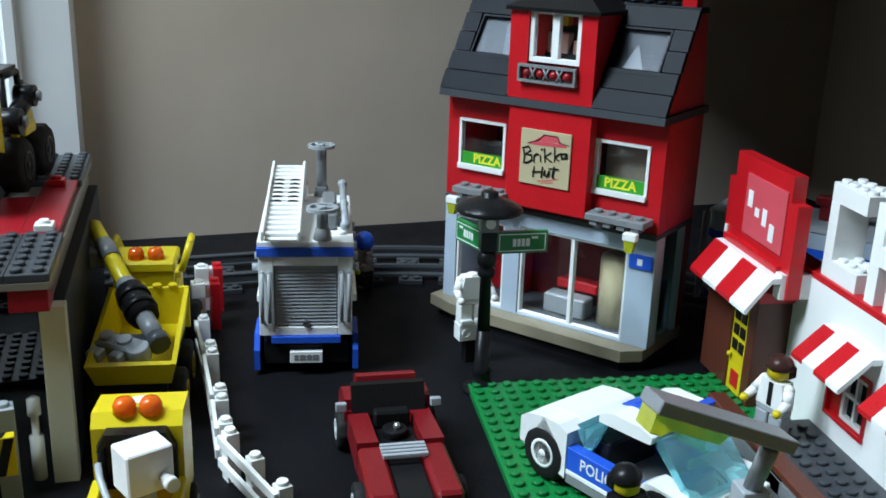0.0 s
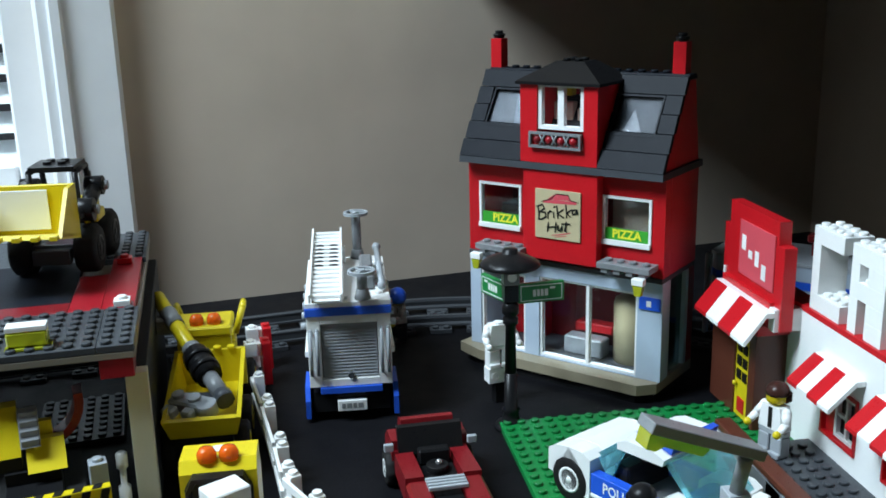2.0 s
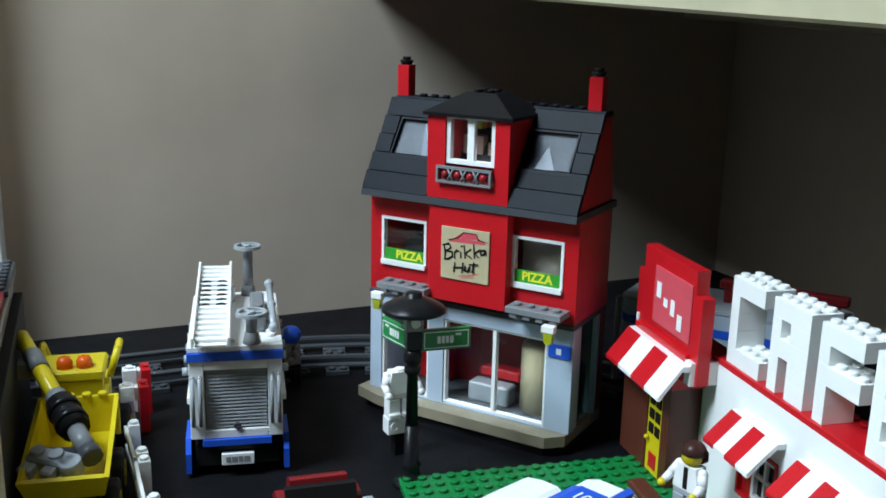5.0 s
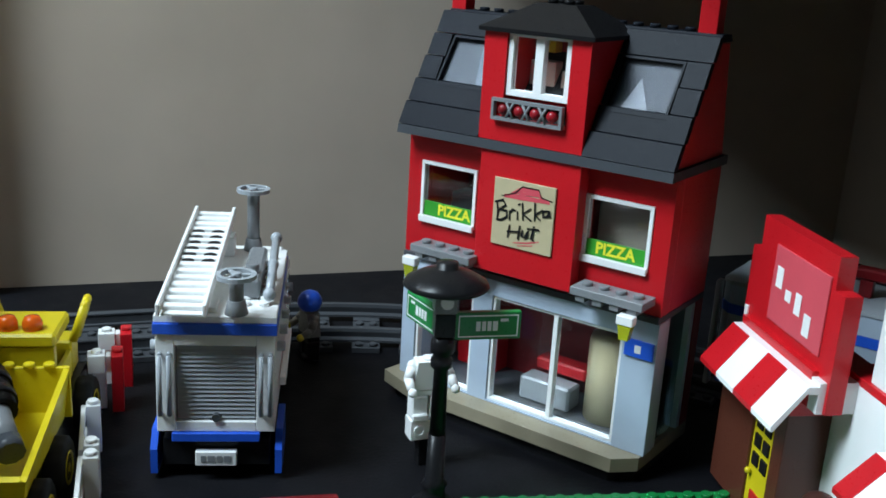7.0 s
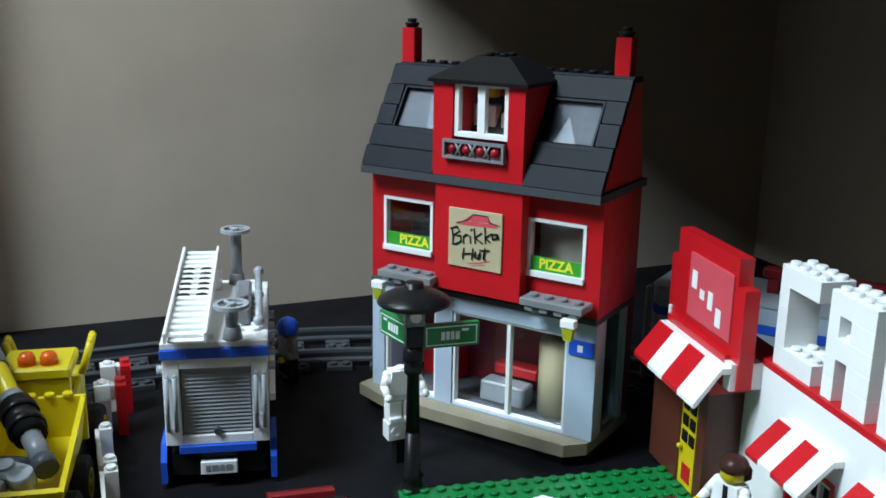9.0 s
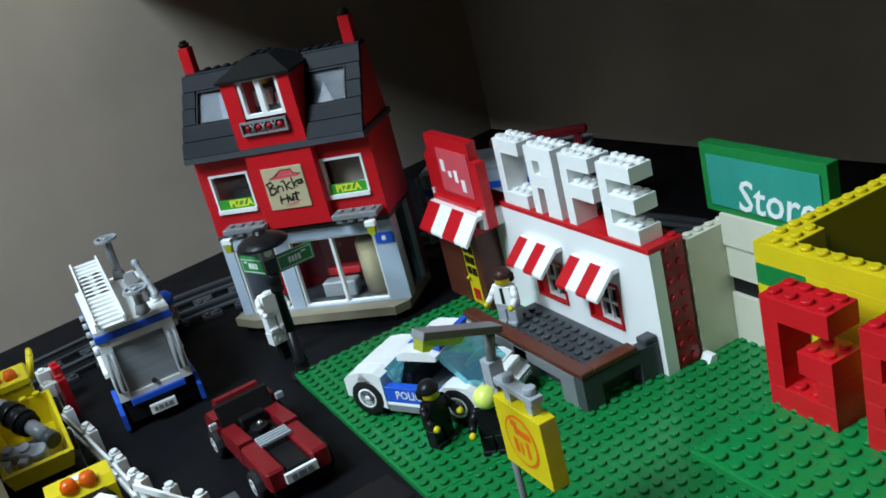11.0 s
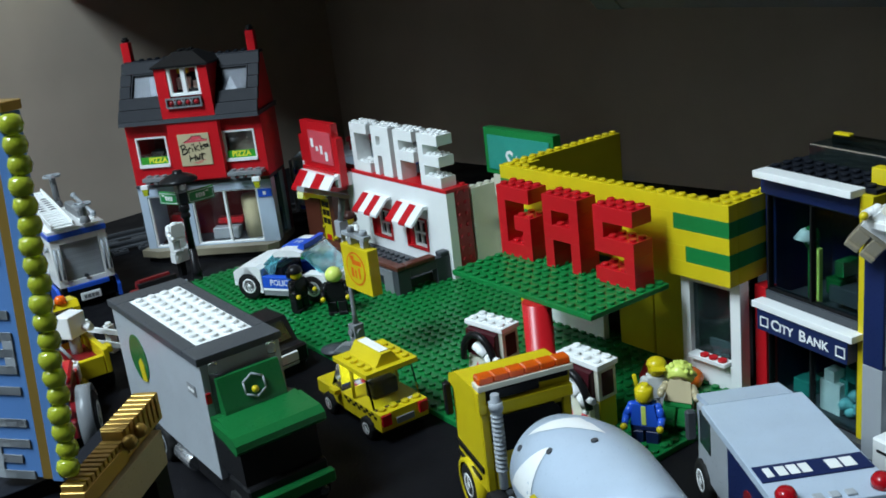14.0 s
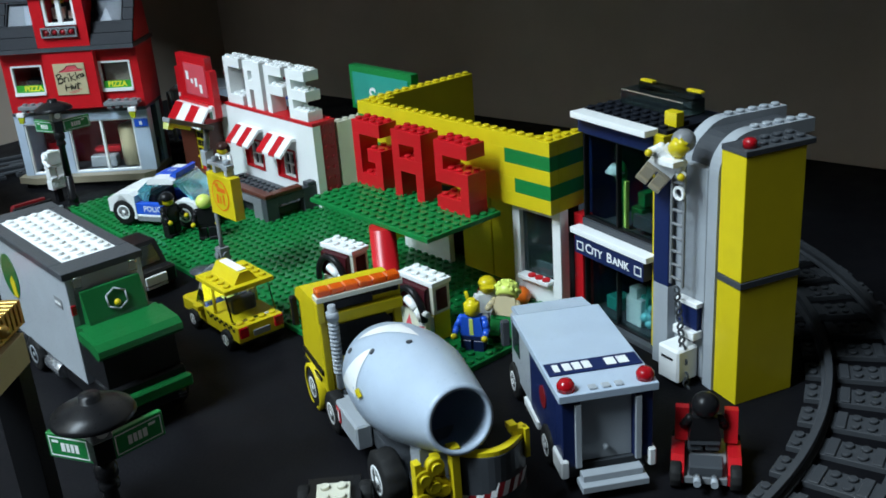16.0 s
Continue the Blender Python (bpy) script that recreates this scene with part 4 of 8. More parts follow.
for y0, y1, z0, z1 in ((0.0285, 0.0335, 0.0960, 0.1045), (0.0205, 0.0250, 0.0930, 0.0975), (0.0125, 0.0170, 0.0905, 0.0990), (0.0040, 0.0090, 0.0850, 0.0935)):
    part("name_bar", box(0.0045, y0, z0, 0.0047, y1, z1, c=0.00004), WHITE, tile)
part("white_slip", box(0.0046, 0.0535, 0.0650, 0.0055, 0.0560, 0.0800, c=0.0001), WHITE, board, "narrow white slip on the board's edge")

# wall between the cafe and the store, and the store itself
store = thing("store", Matrix.Translation((0.272, 0.128, 0.004)), "cream toy brick store with a green roof sign", "toy building")
g = Geo()
g.brick(0.004, 0.0720, 0, 4, 1, 0.0725)
part("side_wall", g, CREAM, store)
g = Geo()
g.box(0.030, 0.0, 0, 0.038, 0.0718, 0.030)
g.box(0.030, 0.0, 0.0402, 0.038, 0.0718, 0.0790)
part("front_wall", g, CREAM, store)
part("upper_wall", box(0.0285, 0.0, 0.0600, 0.0298, 0.0718, 0.0790, c=0.0002), CREAM, store)
part("shop_window", box(0.032, 0.0, 0.0302, 0.036, 0.0716, 0.0400, c=0.0002), BLACK, store)
part("kerb_slope", Geo().prism([(0.000, 0), (0.006, 0), (0.006, 0.004), (0.003, 0.004)], "y", 0.0715, 0.0640), WHITE, store)
b = part("roof_sign", Geo().box(0.030, -0.004, 0.0792, 0.038, 0.082, 0.1180), GREEN, store, "green sign board")
part("panel", box(0.0290, 0.0, 0.0835, 0.0298, 0.0765, 0.1125, c=0.0001), TEAL, b)
lettering("word", "Store", 0.025, WHITE, b, facing(0.0288, 0.0300, 0.0915, "-x"), 0.95, slant=0.15, bold=0.0003)

# ---- gas station ----
gas = thing("gas_station", Matrix.Translation((0.2235, -0.1030, 0.004)), "yellow and green toy brick gas station front", "toy building")
GL, GZ = 0.1964, 0.0696
g, gg = Geo(), Geo()
for k in range(5):
    z0 = GZ + k * H
    bands = {1: (0.0313, 0.170), 3: (0.0398, 0.170)}.get(k)
    if bands:
        g.box(0, bands[0], z0, 0.008, bands[1], z0 + H, 0.0001)
        for a in ((0, 0.0, z0, 0.008, bands[0], z0 + H), (0, bands[1], z0, 0.008, GL, z0 + H), (0.0082, 0.0, z0, 0.050, 0.008, z0 + H)):
            part("fascia_band", box(*a, c=0.0001), GREEN, gas)
    else:
        g.box(0, 0, z0, 0.008, GL, z0 + H, 0.0001)
        g.box(0.0082, 0.0, z0, 0.050, 0.008, z0 + H, 0.0001)
g.studs(0, 0, GZ + 5 * H, 1, 24)
g.studs(0.008, 0, GZ + 5 * H, 5, 1)
g.box(0.0082, 0.0082, GZ + 4 * H, 0.024, 0.016, GZ + 5 * H).studs(0.008, 0.008, GZ + 5 * H, 2, 1)
part("fascia", g, YELLOW, gas)
g = Geo().box(0.0082, GL - 0.008, 0.0, 0.112, GL, GZ + 5 * H).studs(0.008, GL - 0.008, GZ + 5 * H, 13, 1)
g.box(0.0082, GL - 0.0162, GZ + 4 * H, 0.024, GL - 0.0082, GZ + 5 * H).studs(0.008, GL - 0.0162, GZ + 5 * H, 2, 1)
part("side_wall", g, YELLOW, gas)
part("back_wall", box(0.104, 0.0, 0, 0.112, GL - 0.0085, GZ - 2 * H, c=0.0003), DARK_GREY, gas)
# below the fascia: white window bay, yellow doors, dark interior
g = Geo()
for y0, y1, z0, z1 in ((0.0, 0.007, 0, GZ), (0.0365, 0.0430, 0, GZ), (0.007, 0.0365, 0, 0.016), (0.007, 0.0365, 0.0640, GZ)):
    g.box(0.008, y0, z0, 0.016, y1, z1, 0.0001)
part("window_bay", g, WHITE, gas, "white window bay")
p = part("pane", box(0.0115, 0.007, 0.016, 0.0122, 0.0365, 0.064, c=0.00005), SMOKE, gas)
p.visible_shadow = False
part("counter", box(0.003, 0.008, 0.0165, 0.0112, 0.0355, 0.0190, c=0.0002), WHITE, gas)
for y in (0.0120, 0.0185, 0.0250):
    part("counter_item", Geo().cyl(0.0062, y, 0.0191, 0.0027, 0.0016), RED, gas)
part("cash_register", Geo().box(0.0125, 0.0100, 0.0230, 0.0150, 0.0260, 0.0285).box(0.0125, 0.0120, 0.0192, 0.0160, 0.0240, 0.0229), GREY, gas)
for y0 in (0.046, 0.0775):
    part("door", box(0.020, y0, 0.0, 0.026, y0 + 0.0305, 0.066, c=0.0004), YELLOW, gas, "plain yellow door")
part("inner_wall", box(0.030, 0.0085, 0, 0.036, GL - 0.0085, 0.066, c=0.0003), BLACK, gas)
part("panel", box(0.0150, 0.1185, 0.0002, 0.0200, 0.1720, 0.0270, c=0.0003), WHITE, gas, "low white panel beside the doors")

canopy = thing("gas_canopy", Matrix.Translation((0.1525, -0.0645, 0.004)), "green studded plate canopy on a round red pillar", "canopy")
CX, CY = 0.0640, 0.128
part("roof_plate", Geo().box(0, 0, 0.0632, CX, CY, 0.0664).studs(0, 0, 0.0664, 8, 16), PLATE_GREEN, canopy)
part("pillar", Geo().lathe([(0.0110, 0.0), (0.0110, 0.003), (0.0088, 0.0034), (0.0088, 0.0630)], 24, Matrix.Translation((0.0025, 0.0485, 0))), RED, canopy, "round red pillar")
part("pillar_foot", box(-0.0100, 0.0355, 0.0001, 0.0150, 0.0615, 0.0028, c=0.0003), WHITE, canopy)
part("beam", box(CX + 0.0002, 0.03, 0.0600, CX + 0.0062, 0.10, 0.0655, c=0.0003), GREEN, canopy)
GAS_ROWS = {"G": ["####", "#...", "#.##", "#..#", "####"], "A": ["####", "#..#", "####", "#..#", "#..#"], "S": ["####", "#...", "####", "...#", "####"]}
word = thing("gas_letters", Matrix.Translation((0.1945, 0.0625, 0.0705)), "big red brick letters on the green canopy", "sign")
for i, ch in enumerate("GAS"):
    part("letter", block_letter(GAS_ROWS[ch], 0.0079, 0.0096, 0.016), RED, word, at=Matrix.Translation((0, -i * 0.0448, 0)))


def pump(m):
    """A studded pump with a dark dial front, hose loop and white nozzle."""
    t = thing("gas_pump", m, "white-topped yellow toy gas pump with a black hose", "gas pump", "gas pumps")
    part("cabinet", Geo().box(0.0010, 0.0008, 0, 0.0140, 0.0312, 0.0190), YELLOW, t)
    dial = part("dial_block", Geo().box(0.0005, 0.0005, 0.0192, 0.0145, 0.0315, 0.0380), CREAM, t)
    part("dial_face", Geo().prism([(0.0004, 0.0196), (0.0004, 0.0376), (-0.0034, 0.0366), (-0.0042, 0.0300), (-0.0034, 0.0200)], "y", 0.0290, 0.0035), MAROON, dial, "dark maroon dial face")
    part("dial_mark", Geo().box(-0.0046, 0.0150, 0.0318, -0.0042, 0.0172, 0.0332, 0.0001).box(-0.0046, 0.0157, 0.0296, -0.0043, 0.0165, 0.0317, 0.0001), WHITE, dial)
    # dark sheet on the side, painted in for the shade there
    part("side_print", Geo().box(0.0030, 0.0001, 0.0215, 0.0120, 0.0004, 0.0360, 0.0001), MAROON, dial)
    low = part("front_panel", Geo().prism([(-0.0040, 0.0), (0.0008, 0.0), (0.0008, 0.0180), (-0.0016, 0.0180)], "y", 0.0305, 0.0015), CREAM, t, "pale lower front panel")
    for y0, y1, tip in ((0.0040, 0.0150, 0.0160), (0.0165, 0.0280, 0.0150)):
        g = Geo().add([(-0.0042, y0, 0.0010), (-0.0042, y1, 0.0010), (-0.0021, (y0 + y1) / 2, tip), (-0.0040, y0, 0.0011), (-0.0040, y1, 0.0011), (-0.0019, (y0 + y1) / 2, tip)], [[2, 1, 0], [3, 4, 5], [0, 1, 4, 3], [1, 2, 5, 4], [2, 0, 3, 5]])
        part("red_triangle", g, PINK, low)
    part("top_plate", Geo().box(-0.0006, -0.0006, 0.0382, 0.0156, 0.0326, 0.0414).studs(-0.0004, 0, 0.0414, 2, 4), WHITE, t, "white studded top plate")
    pts = [(-0.0062 - 0.0010 * math.sin(math.pi * i / 16), 0.0020 + 0.0280 * (1 - math.cos(math.pi * i / 16)) / 2, 0.0170 + 0.0195 * math.sin(math.pi * i / 16)) for i in range(17)]
    part("hose", Geo().tube(pts, 0.0023), BLACK, t)
    g = Geo().rod((-0.0058, 0.0185, 0.0285), (-0.0068, 0.0085, 0.0240), 0.0030, 10).rod((-0.0068, 0.0085, 0.0240), (-0.0064, 0.0045, 0.0175), 0.0024, 10)
    g.box(-0.0085, 0.0030, 0.0205, -0.0046, 0.0085, 0.0255, 0.0008).cyl(-0.0065, 0.0020, 0.0230, 0.0020, -0.0045, "y", 10).box(-0.0080, 0.0025, 0.0135, -0.0050, 0.0065, 0.0180, 0.0006)
    part("nozzle", g, WHITE, t, "white hooked nozzle")
    return t


pump(Matrix.Translation((0.1455, 0.0085, 0.004)) @ Matrix.Rotation(radians(6), 4, "Z"))
pump(Matrix.Translation((0.1455, -0.0740, 0.004)))

# ---- bank ----
BANK = Matrix.Translation((0.2438, -0.1117, 0.0)) @ Matrix.Rotation(radians(-10), 4, "Z")
bank = thing("bank", BANK, "navy and yellow toy brick bank with tall dark glass", "toy building")
part("plinth", box(-0.004, -0.112, 0.0, 0.062, 0.009, 0.0032, c=0.0003), DARK_GREY, bank)
part("corner_pier", box(-0.0005, 0.0002, 0.0033, 0.0085, 0.0090, 0.0700, c=0.0003), RED, bank, "red corner pier")
part("corner_pier", box(-0.0005, -0.0725, 0.0033, 0.0085, -0.0645, 0.1370, c=0.0003), YELLOW, bank, "tall yellow pier")
for z0, z1 in ((0.0033, 0.0470), (0.0690, 0.1250)):
    g = Geo().sheet(-0.0642, 0.0, z0, z1, [(-0.0630, -0.0322, z0 + 0.001, z1 - 0.001), (-0.0310, -0.0012, z0 + 0.001, z1 - 0.001)], 0.001, 0.005, "x")
    fr = part("window", g, BLACK, bank, "tall dark window")
    p = part("pane", box(0.0025, -0.0642, z0, 0.0032, 0.0, z1, c=0.00005), BANK_PANE, fr)
    p.visible_shadow = False
part("name_band", box(-0.0072, -0.0643, 0.0471, 0.008, 0.0, 0.0600, c=0.0002), NAVY, bank)
lettering("name", "C", 0.0088, WHITE, bank, facing(-0.0074, -0.0140, 0.0530, "-x"), 1.05, bold=0.00018)
lettering("name", "ITY", 0.0070, WHITE, bank, facing(-0.0074, -0.0222, 0.0526, "-x"), 1.0, bold=0.00018)
lettering("name", "B", 0.0088, WHITE, bank, facing(-0.0074, -0.0340, 0.0530, "-x"), 1.05, bold=0.00018)
lettering("name", "ANK", 0.0070, WHITE, bank, facing(-0.0074, -0.0445, 0.0526, "-x"), 1.0, bold=0.00018)
for y in (-0.0060, -0.0600):
    g = Geo()
    g.box(-0.0077, y - 0.0032, 0.0500, -0.0074, y - 0.0024, 0.0560, 0.00002).box(-0.0077, y + 0.0024, 0.0500, -0.0074, y + 0.0032, 0.0560, 0.00002)
    g.box(-0.0077, y - 0.0024, 0.0500, -0.0074, y + 0.0024, 0.0508, 0.00002).box(-0.0077, y - 0.0024, 0.0552, -0.0074, y + 0.0024, 0.0560, 0.00002)
    part("square_mark", g, WHITE, bank)
part("sill", Geo().box(-0.0085, -0.0680, 0.0602, 0.008, 0.0030, 0.0640), WHITE, bank, "white ledge")
part("upper_sill", box(-0.0005, -0.0643, 0.0641, 0.008, 0.0, 0.0688, c=0.0002), DARK_GREY, bank)
part("top_band", box(-0.0005, -0.0643, 0.1252, 0.012, 0.0030, 0.1360, c=0.0003), NAVY, bank)
part("cornice", Geo().box(-0.0085, -0.0660, 0.1362, 0.002, 0.0005, 0.1400), WHITE, bank, "white cornice")
part("roof_plate", Geo().box(0.0022, -0.0720, 0.1362, 0.050, 0.0030, 0.1394).studs(0.002, -0.070, 0.1394, 3, 9), SLATE, bank)
part("roof_light", box(0.026, -0.060, 0.1396, 0.044, -0.006, 0.1490, c=0.0005), SMOKE, bank, "dark glass roof light")
for y, z, w in ((-0.050, 0.0035, 0.020), (-0.046, 0.0150, 0.014), (-0.052, 0.0240, 0.008), (-0.018, 0.0035, 0.012), (-0.040, 0.0720, 0.010), (-0.042, 0.0830, 0.006)):
    part("interior_brick", box(0.014, y, z, 0.026, y + w, z + 0.0090, c=0.0004), TEAL if z < 0.03 else BOTTLE_GREEN, bank, "clear blue loose brick inside" if z < 0.03 else "green brick inside")
part("back_wall", box(0.052, -0.0720, 0.0033, 0.060, 0.0090, 0.1360, c=0.0003), NAVY, bank)
part("side_wall", box(0.0087, 0.0010, 0.0033, 0.0518, 0.0090, 0.1360, c=0.0003), NAVY, bank)
part("inner_floor", box(0.0062, -0.0640, 0.0606, 0.0515, 0.0005, 0.0630, c=0.0002), DARK_GREY, bank)
part("roof_light", Geo().box(0.030, -0.0655, 0.1492, 0.036, -0.018, 0.1545, 0.0004), BANK_PANE, bank, "dark teal upright pane")
for y0, y1 in ((-0.0290, -0.0185), (-0.0690, -0.0575)):
    part("roof_clip", box(0.0310, y0, 0.1546, 0.0345, y1, 0.1560), YELLOW, bank)
part("roof_block", Geo().box(0.010, -0.0715, 0.1396, 0.016, -0.062, 0.1480), YELLOW, bank)
# inside: teller, plants and coins seen through the glass
g = Geo().cyl(0.014, -0.0215, 0.0640, 0.0030, 0.034).ball(0.014, -0.0200, 0.101, 0.0045, 10, 1.6)
part("plant", g, GREEN, bank)
part("lamp_stand", box(0.0130, -0.0262, 0.0640, 0.0160, -0.0232, 0.0960, c=0.0003), LIME, bank)
part("lamp_shade", Geo().cyl(0.0115, -0.0185, 0.1010, 0.0066, 0.0050, r2=0.003).box(0.0100, -0.0235, 0.0985, 0.0130, -0.0165, 0.1009), WHITE, bank)
g = Geo()
rnd = random.Random(4)
for k in range(26):
    g.ball(0.012 + rnd.random() * 0.012, -0.056 + rnd.random() * 0.018, 0.006 + rnd.random() * 0.016, 0.0035, 8)
part("tinted_stones", g, PALE_TEAL, bank)
part("desk", Geo().box(0.010, -0.044, 0.0034, 0.022, -0.030, 0.022).box(0.010, -0.040, 0.0221, 0.018, -0.033, 0.029), WHITE, bank)
part("upper_shelf", box(0.012, -0.060, 0.0690, 0.030, -0.034, 0.0780, c=0.0004), DARK_GREY, bank)
# navy side panel, cash machine bay
part("side_panel", box(-0.0120, -0.0900, 0.0545, -0.0085, -0.0780, 0.1220, c=0.0003), NAVY, bank, "tall navy panel")
part("bay_pier", Geo().box(-0.0120, -0.0900, 0.0033, -0.0060, -0.0780, 0.0543), GREY, bank)
part("bay_back", box(-0.0058, -0.1120, 0.0033, 0.0, -0.0735, 0.1280, c=0.0003), GREY, bank)
part("cash_machine", box(-0.0220, -0.1095, 0.0033, -0.0062, -0.0930, 0.0240, c=0.0012), WHITE, bank, "white cash machine")
part("screen", Geo().box(-0.0098, -0.1110, 0.0340, -0.0060, -0.0965, 0.0480), NAVY, bank)
part("screen_frame", Geo().box(-0.0130, -0.1118, 0.0290, -0.0060, -0.0955, 0.0338).box(-0.0112, -0.1118, 0.0482, -0.0060, -0.0955, 0.0510), WHITE, bank)
part("slot", box(-0.0224, -0.1055, 0.0170, -0.0221, -0.0965, 0.0185, c=0.00005), BLACK, bank)

# rounded grey arches and the yellow tower beside them
TOWER = Matrix.Translation((0.2104, -0.2484, 0.0)) @ Matrix.Rotation(radians(-18), 4, "Z")
tower = thing("bank_tower", TOWER, "yellow toy brick tower banded in dark grey", "toy building")
part("lower_wall", box(0.0, 0.0, 0.0, 0.0385, 0.0190, 0.0690, c=0.0003), YELLOW, tower)
part("band", box(-0.0006, -0.0006, 0.0692, 0.0391, 0.0190, 0.0730, c=0.0003), DARK_GREY, tower)
part("upper_wall", box(0.0, 0.0, 0.0732, 0.0385, 0.0190, 0.1415, c=0.0003), YELLOW, tower)
part("roof_plate", Geo().box(-0.0005, -0.0005, 0.1417, 0.0440, 0.0190, 0.1447).studs(0.0105, 0.0015, 0.1447, 4, 2), DARK_GREY, tower)
part("beacon", Geo().lathe([(0.0036, 0), (0.0036, 0.003), (0.0028, 0.0046), (0.001, 0.005)], 14, Matrix.Translation((0.0060, 0.0050, 0.1448))), RED_GLASS, tower, "clear red beacon")


def arch(x, y, label):
    t = thing("grey_arch", TOWER @ Matrix.Translation((x, y, 0.0)), label, "toy building", "grey arches")
    g = Geo()
    n, r, w, top = 10, 0.022, 0.0075, 0.1480
    pts = [(r - r * math.cos(radians(90 * k / n)), top - r + r * math.sin(radians(90 * k / n))) for k in range(n + 1)]
    inner = [(r - (r - w) * math.cos(radians(90 * k / n)), top - r + (r - w) * math.sin(radians(90 * k / n))) for k in range(n + 1)]
    poly = [(0.0, 0.0)] + pts + [(0.062, top), (0.062, top - w)] + inner[::-1] + [(w, 0.0)]
    g.prism(poly, "y", 0.0, 0.008)
    part("arch", g, GREY, t)
    part("studs", Geo().studs(0.021, 0, top, 5, 1), GREY, t)


arch(-0.0010, 0.0196, "light grey rounded arch column beside the tower")
arch(0.0050, 0.0480, "light grey rounded arch column over the cash machine")
t = thing("arch_roof", TOWER @ Matrix.Translation((0.0, 0.0279, 0)), "dark grey curved roof between light grey arches", "toy building")
pts = [(0.020 - 0.017 * math.cos(radians(15 * k)), 0.1440 - 0.017 + 0.017 * math.sin(radians(15 * k))) for k in range(0, 7)]
low = [(px + 0.003, pz - 0.003) for px, pz in pts]
part("roof_panel", Geo().prism(pts + [(0.060, 0.1440), (0.060, 0.1405)] + low[::-1], "y", 0.0001, 0.0199), DARK_GREY, t)
part("post", box(0.052, 0.002, 0.0, 0.060, 0.0180, 0.1403, c=0.0003), GREY, t)
part("bay_wall", box(0.0300, 0.0002, 0.0, 0.0340, 0.0198, 0.1260, c=0.0003), GREY, t, "pale grey recess behind the ladder")

# ---- rescue truck by the wall ----
truck = thing("rescue_truck", Matrix.Translation((0.0160, 0.4265, 0)) @ Matrix.Rotation(radians(-2.5), 4, "Z"), "white and blue toy brick rescue truck with a roof ladder", "toy truck")
part("chassis", Geo().box(-0.022, 0.002, 0.006, 0.022, 0.132, 0.0185), BLACK, truck)
g = Geo().box(-0.024, 0.0045, 0.0225, 0.024, 0.094, 0.0660)
g.box(-0.024, 0.0, 0.0225, -0.0165, 0.0044, 0.066).box(0.0165, 0.0, 0.0225, 0.024, 0.0044, 0.066).box(-0.0164, 0.0, 0.0610, 0.0164, 0.0044, 0.066).box(-0.0164, 0.0, 0.0225, 0.0164, 0.0044, 0.0270)
part("body", g, WHITE, truck)
part("cab", Geo().box(-0.024, 0.097, 0.0190, 0.024, 0.134, 0.058, 0.001).box(-0.022, 0.099, 0.058, 0.022, 0.128, 0.0655, 0.002), WHITE, truck)
part("cab_window", box(-0.0245, 0.106, 0.038, 0.0245, 0.122, 0.055, c=0.0005), SMOKE, truck)
part("roof_band", Geo().box(-0.0248, -0.0012, 0.0661, 0.0248, 0.0945, 0.0708), BLUE, truck, "blue band under the roof")
part("roof", Geo().box(-0.0245, 0.0, 0.0709, 0.0245, 0.094, 0.0738).studs(0.0065, 0.010, 0.0738, 2, 9), WHITE, truck)
part("tail_bar", box(-0.018, -0.0016, 0.0185, 0.018, 0.003, 0.0224, c=0.0003), BLUE, truck)
shutter = part("shutter", box(-0.0163, 0.0030, 0.0272, 0.0163, 0.0043, 0.0608, c=0.0001), MID_GREY, truck, "grey roller shutter")
sl = None
for k in range(17):
    m = Matrix.Translation((0, 0, 0.0281 + k * 0.00192))
    if sl is None:
        sl = part("slat", Geo().prism([(0.0014, 0.0), (0.0030, 0.0), (0.0030, 0.0015), (0.0022, 0.0015)], "x", -0.0158, 0.0158), GREY, shutter, at=m)
    else:
        again(sl, shutter, m)
part("knob", Geo().cyl(0, 0.0014, 0.0290, 0.0017, -0.0022, "y", 10), DARK_GREY, shutter)
for s in (-1, 1):
    for x in (0.0185, 0.0222):
        b = part("grab_bar", Geo().rod((s * x, -0.0024, 0.031), (s * x, -0.0024, 0.0575), 0.0010, 8).rod((s * x, -0.0024, 0.031), (s * x, 0.0002, 0.031), 0.0009, 6)
                 .rod((s * x, -0.0024, 0.0575), (s * x, 0.0002, 0.0575), 0.0009, 6), GREY, truck)
    g = Geo().prism([(0.000, 0.003), (0.030, 0.003), (0.030, 0.021), (0.006, 0.021), (0.000, 0.014)], "x", s * 0.0243, s * 0.0272)
    part("mudguard", g, BLUE, truck, "blue mudguard")
    for k in range(5):
        part("side_light", Geo().cyl(s * 0.0242, 0.012 + k * 0.019, 0.0565, 0.0022, s * 0.0034, "x", 10), GREY, truck)
    part("side_rail", box(s * 0.0243, 0.030, 0.030, s * 0.0272, 0.090, 0.034, c=0.0004), WHITE, truck)
for y in (0.020, 0.108):
    for s in (-1, 1):
        wheel(truck, s * 0.0195, y, 0.0112, 0.0112, 0.0085, GREY)
pl = part("number_plate", box(-0.0085, -0.0020, 0.0075, 0.0085, 0.0016, 0.0140, c=0.0003), WHITE, truck)
part("plate_bars", bars(0, -0.0021, 0.0108, "-y", (0.0022, 0.003, 0.0022, 0.003), 0.003, 0.0007), MID_GREY, pl)
part("plate_hanger", box(-0.006, 0.0018, 0.0085, 0.006, 0.0060, 0.0130, c=0.0003), BLACK, truck)
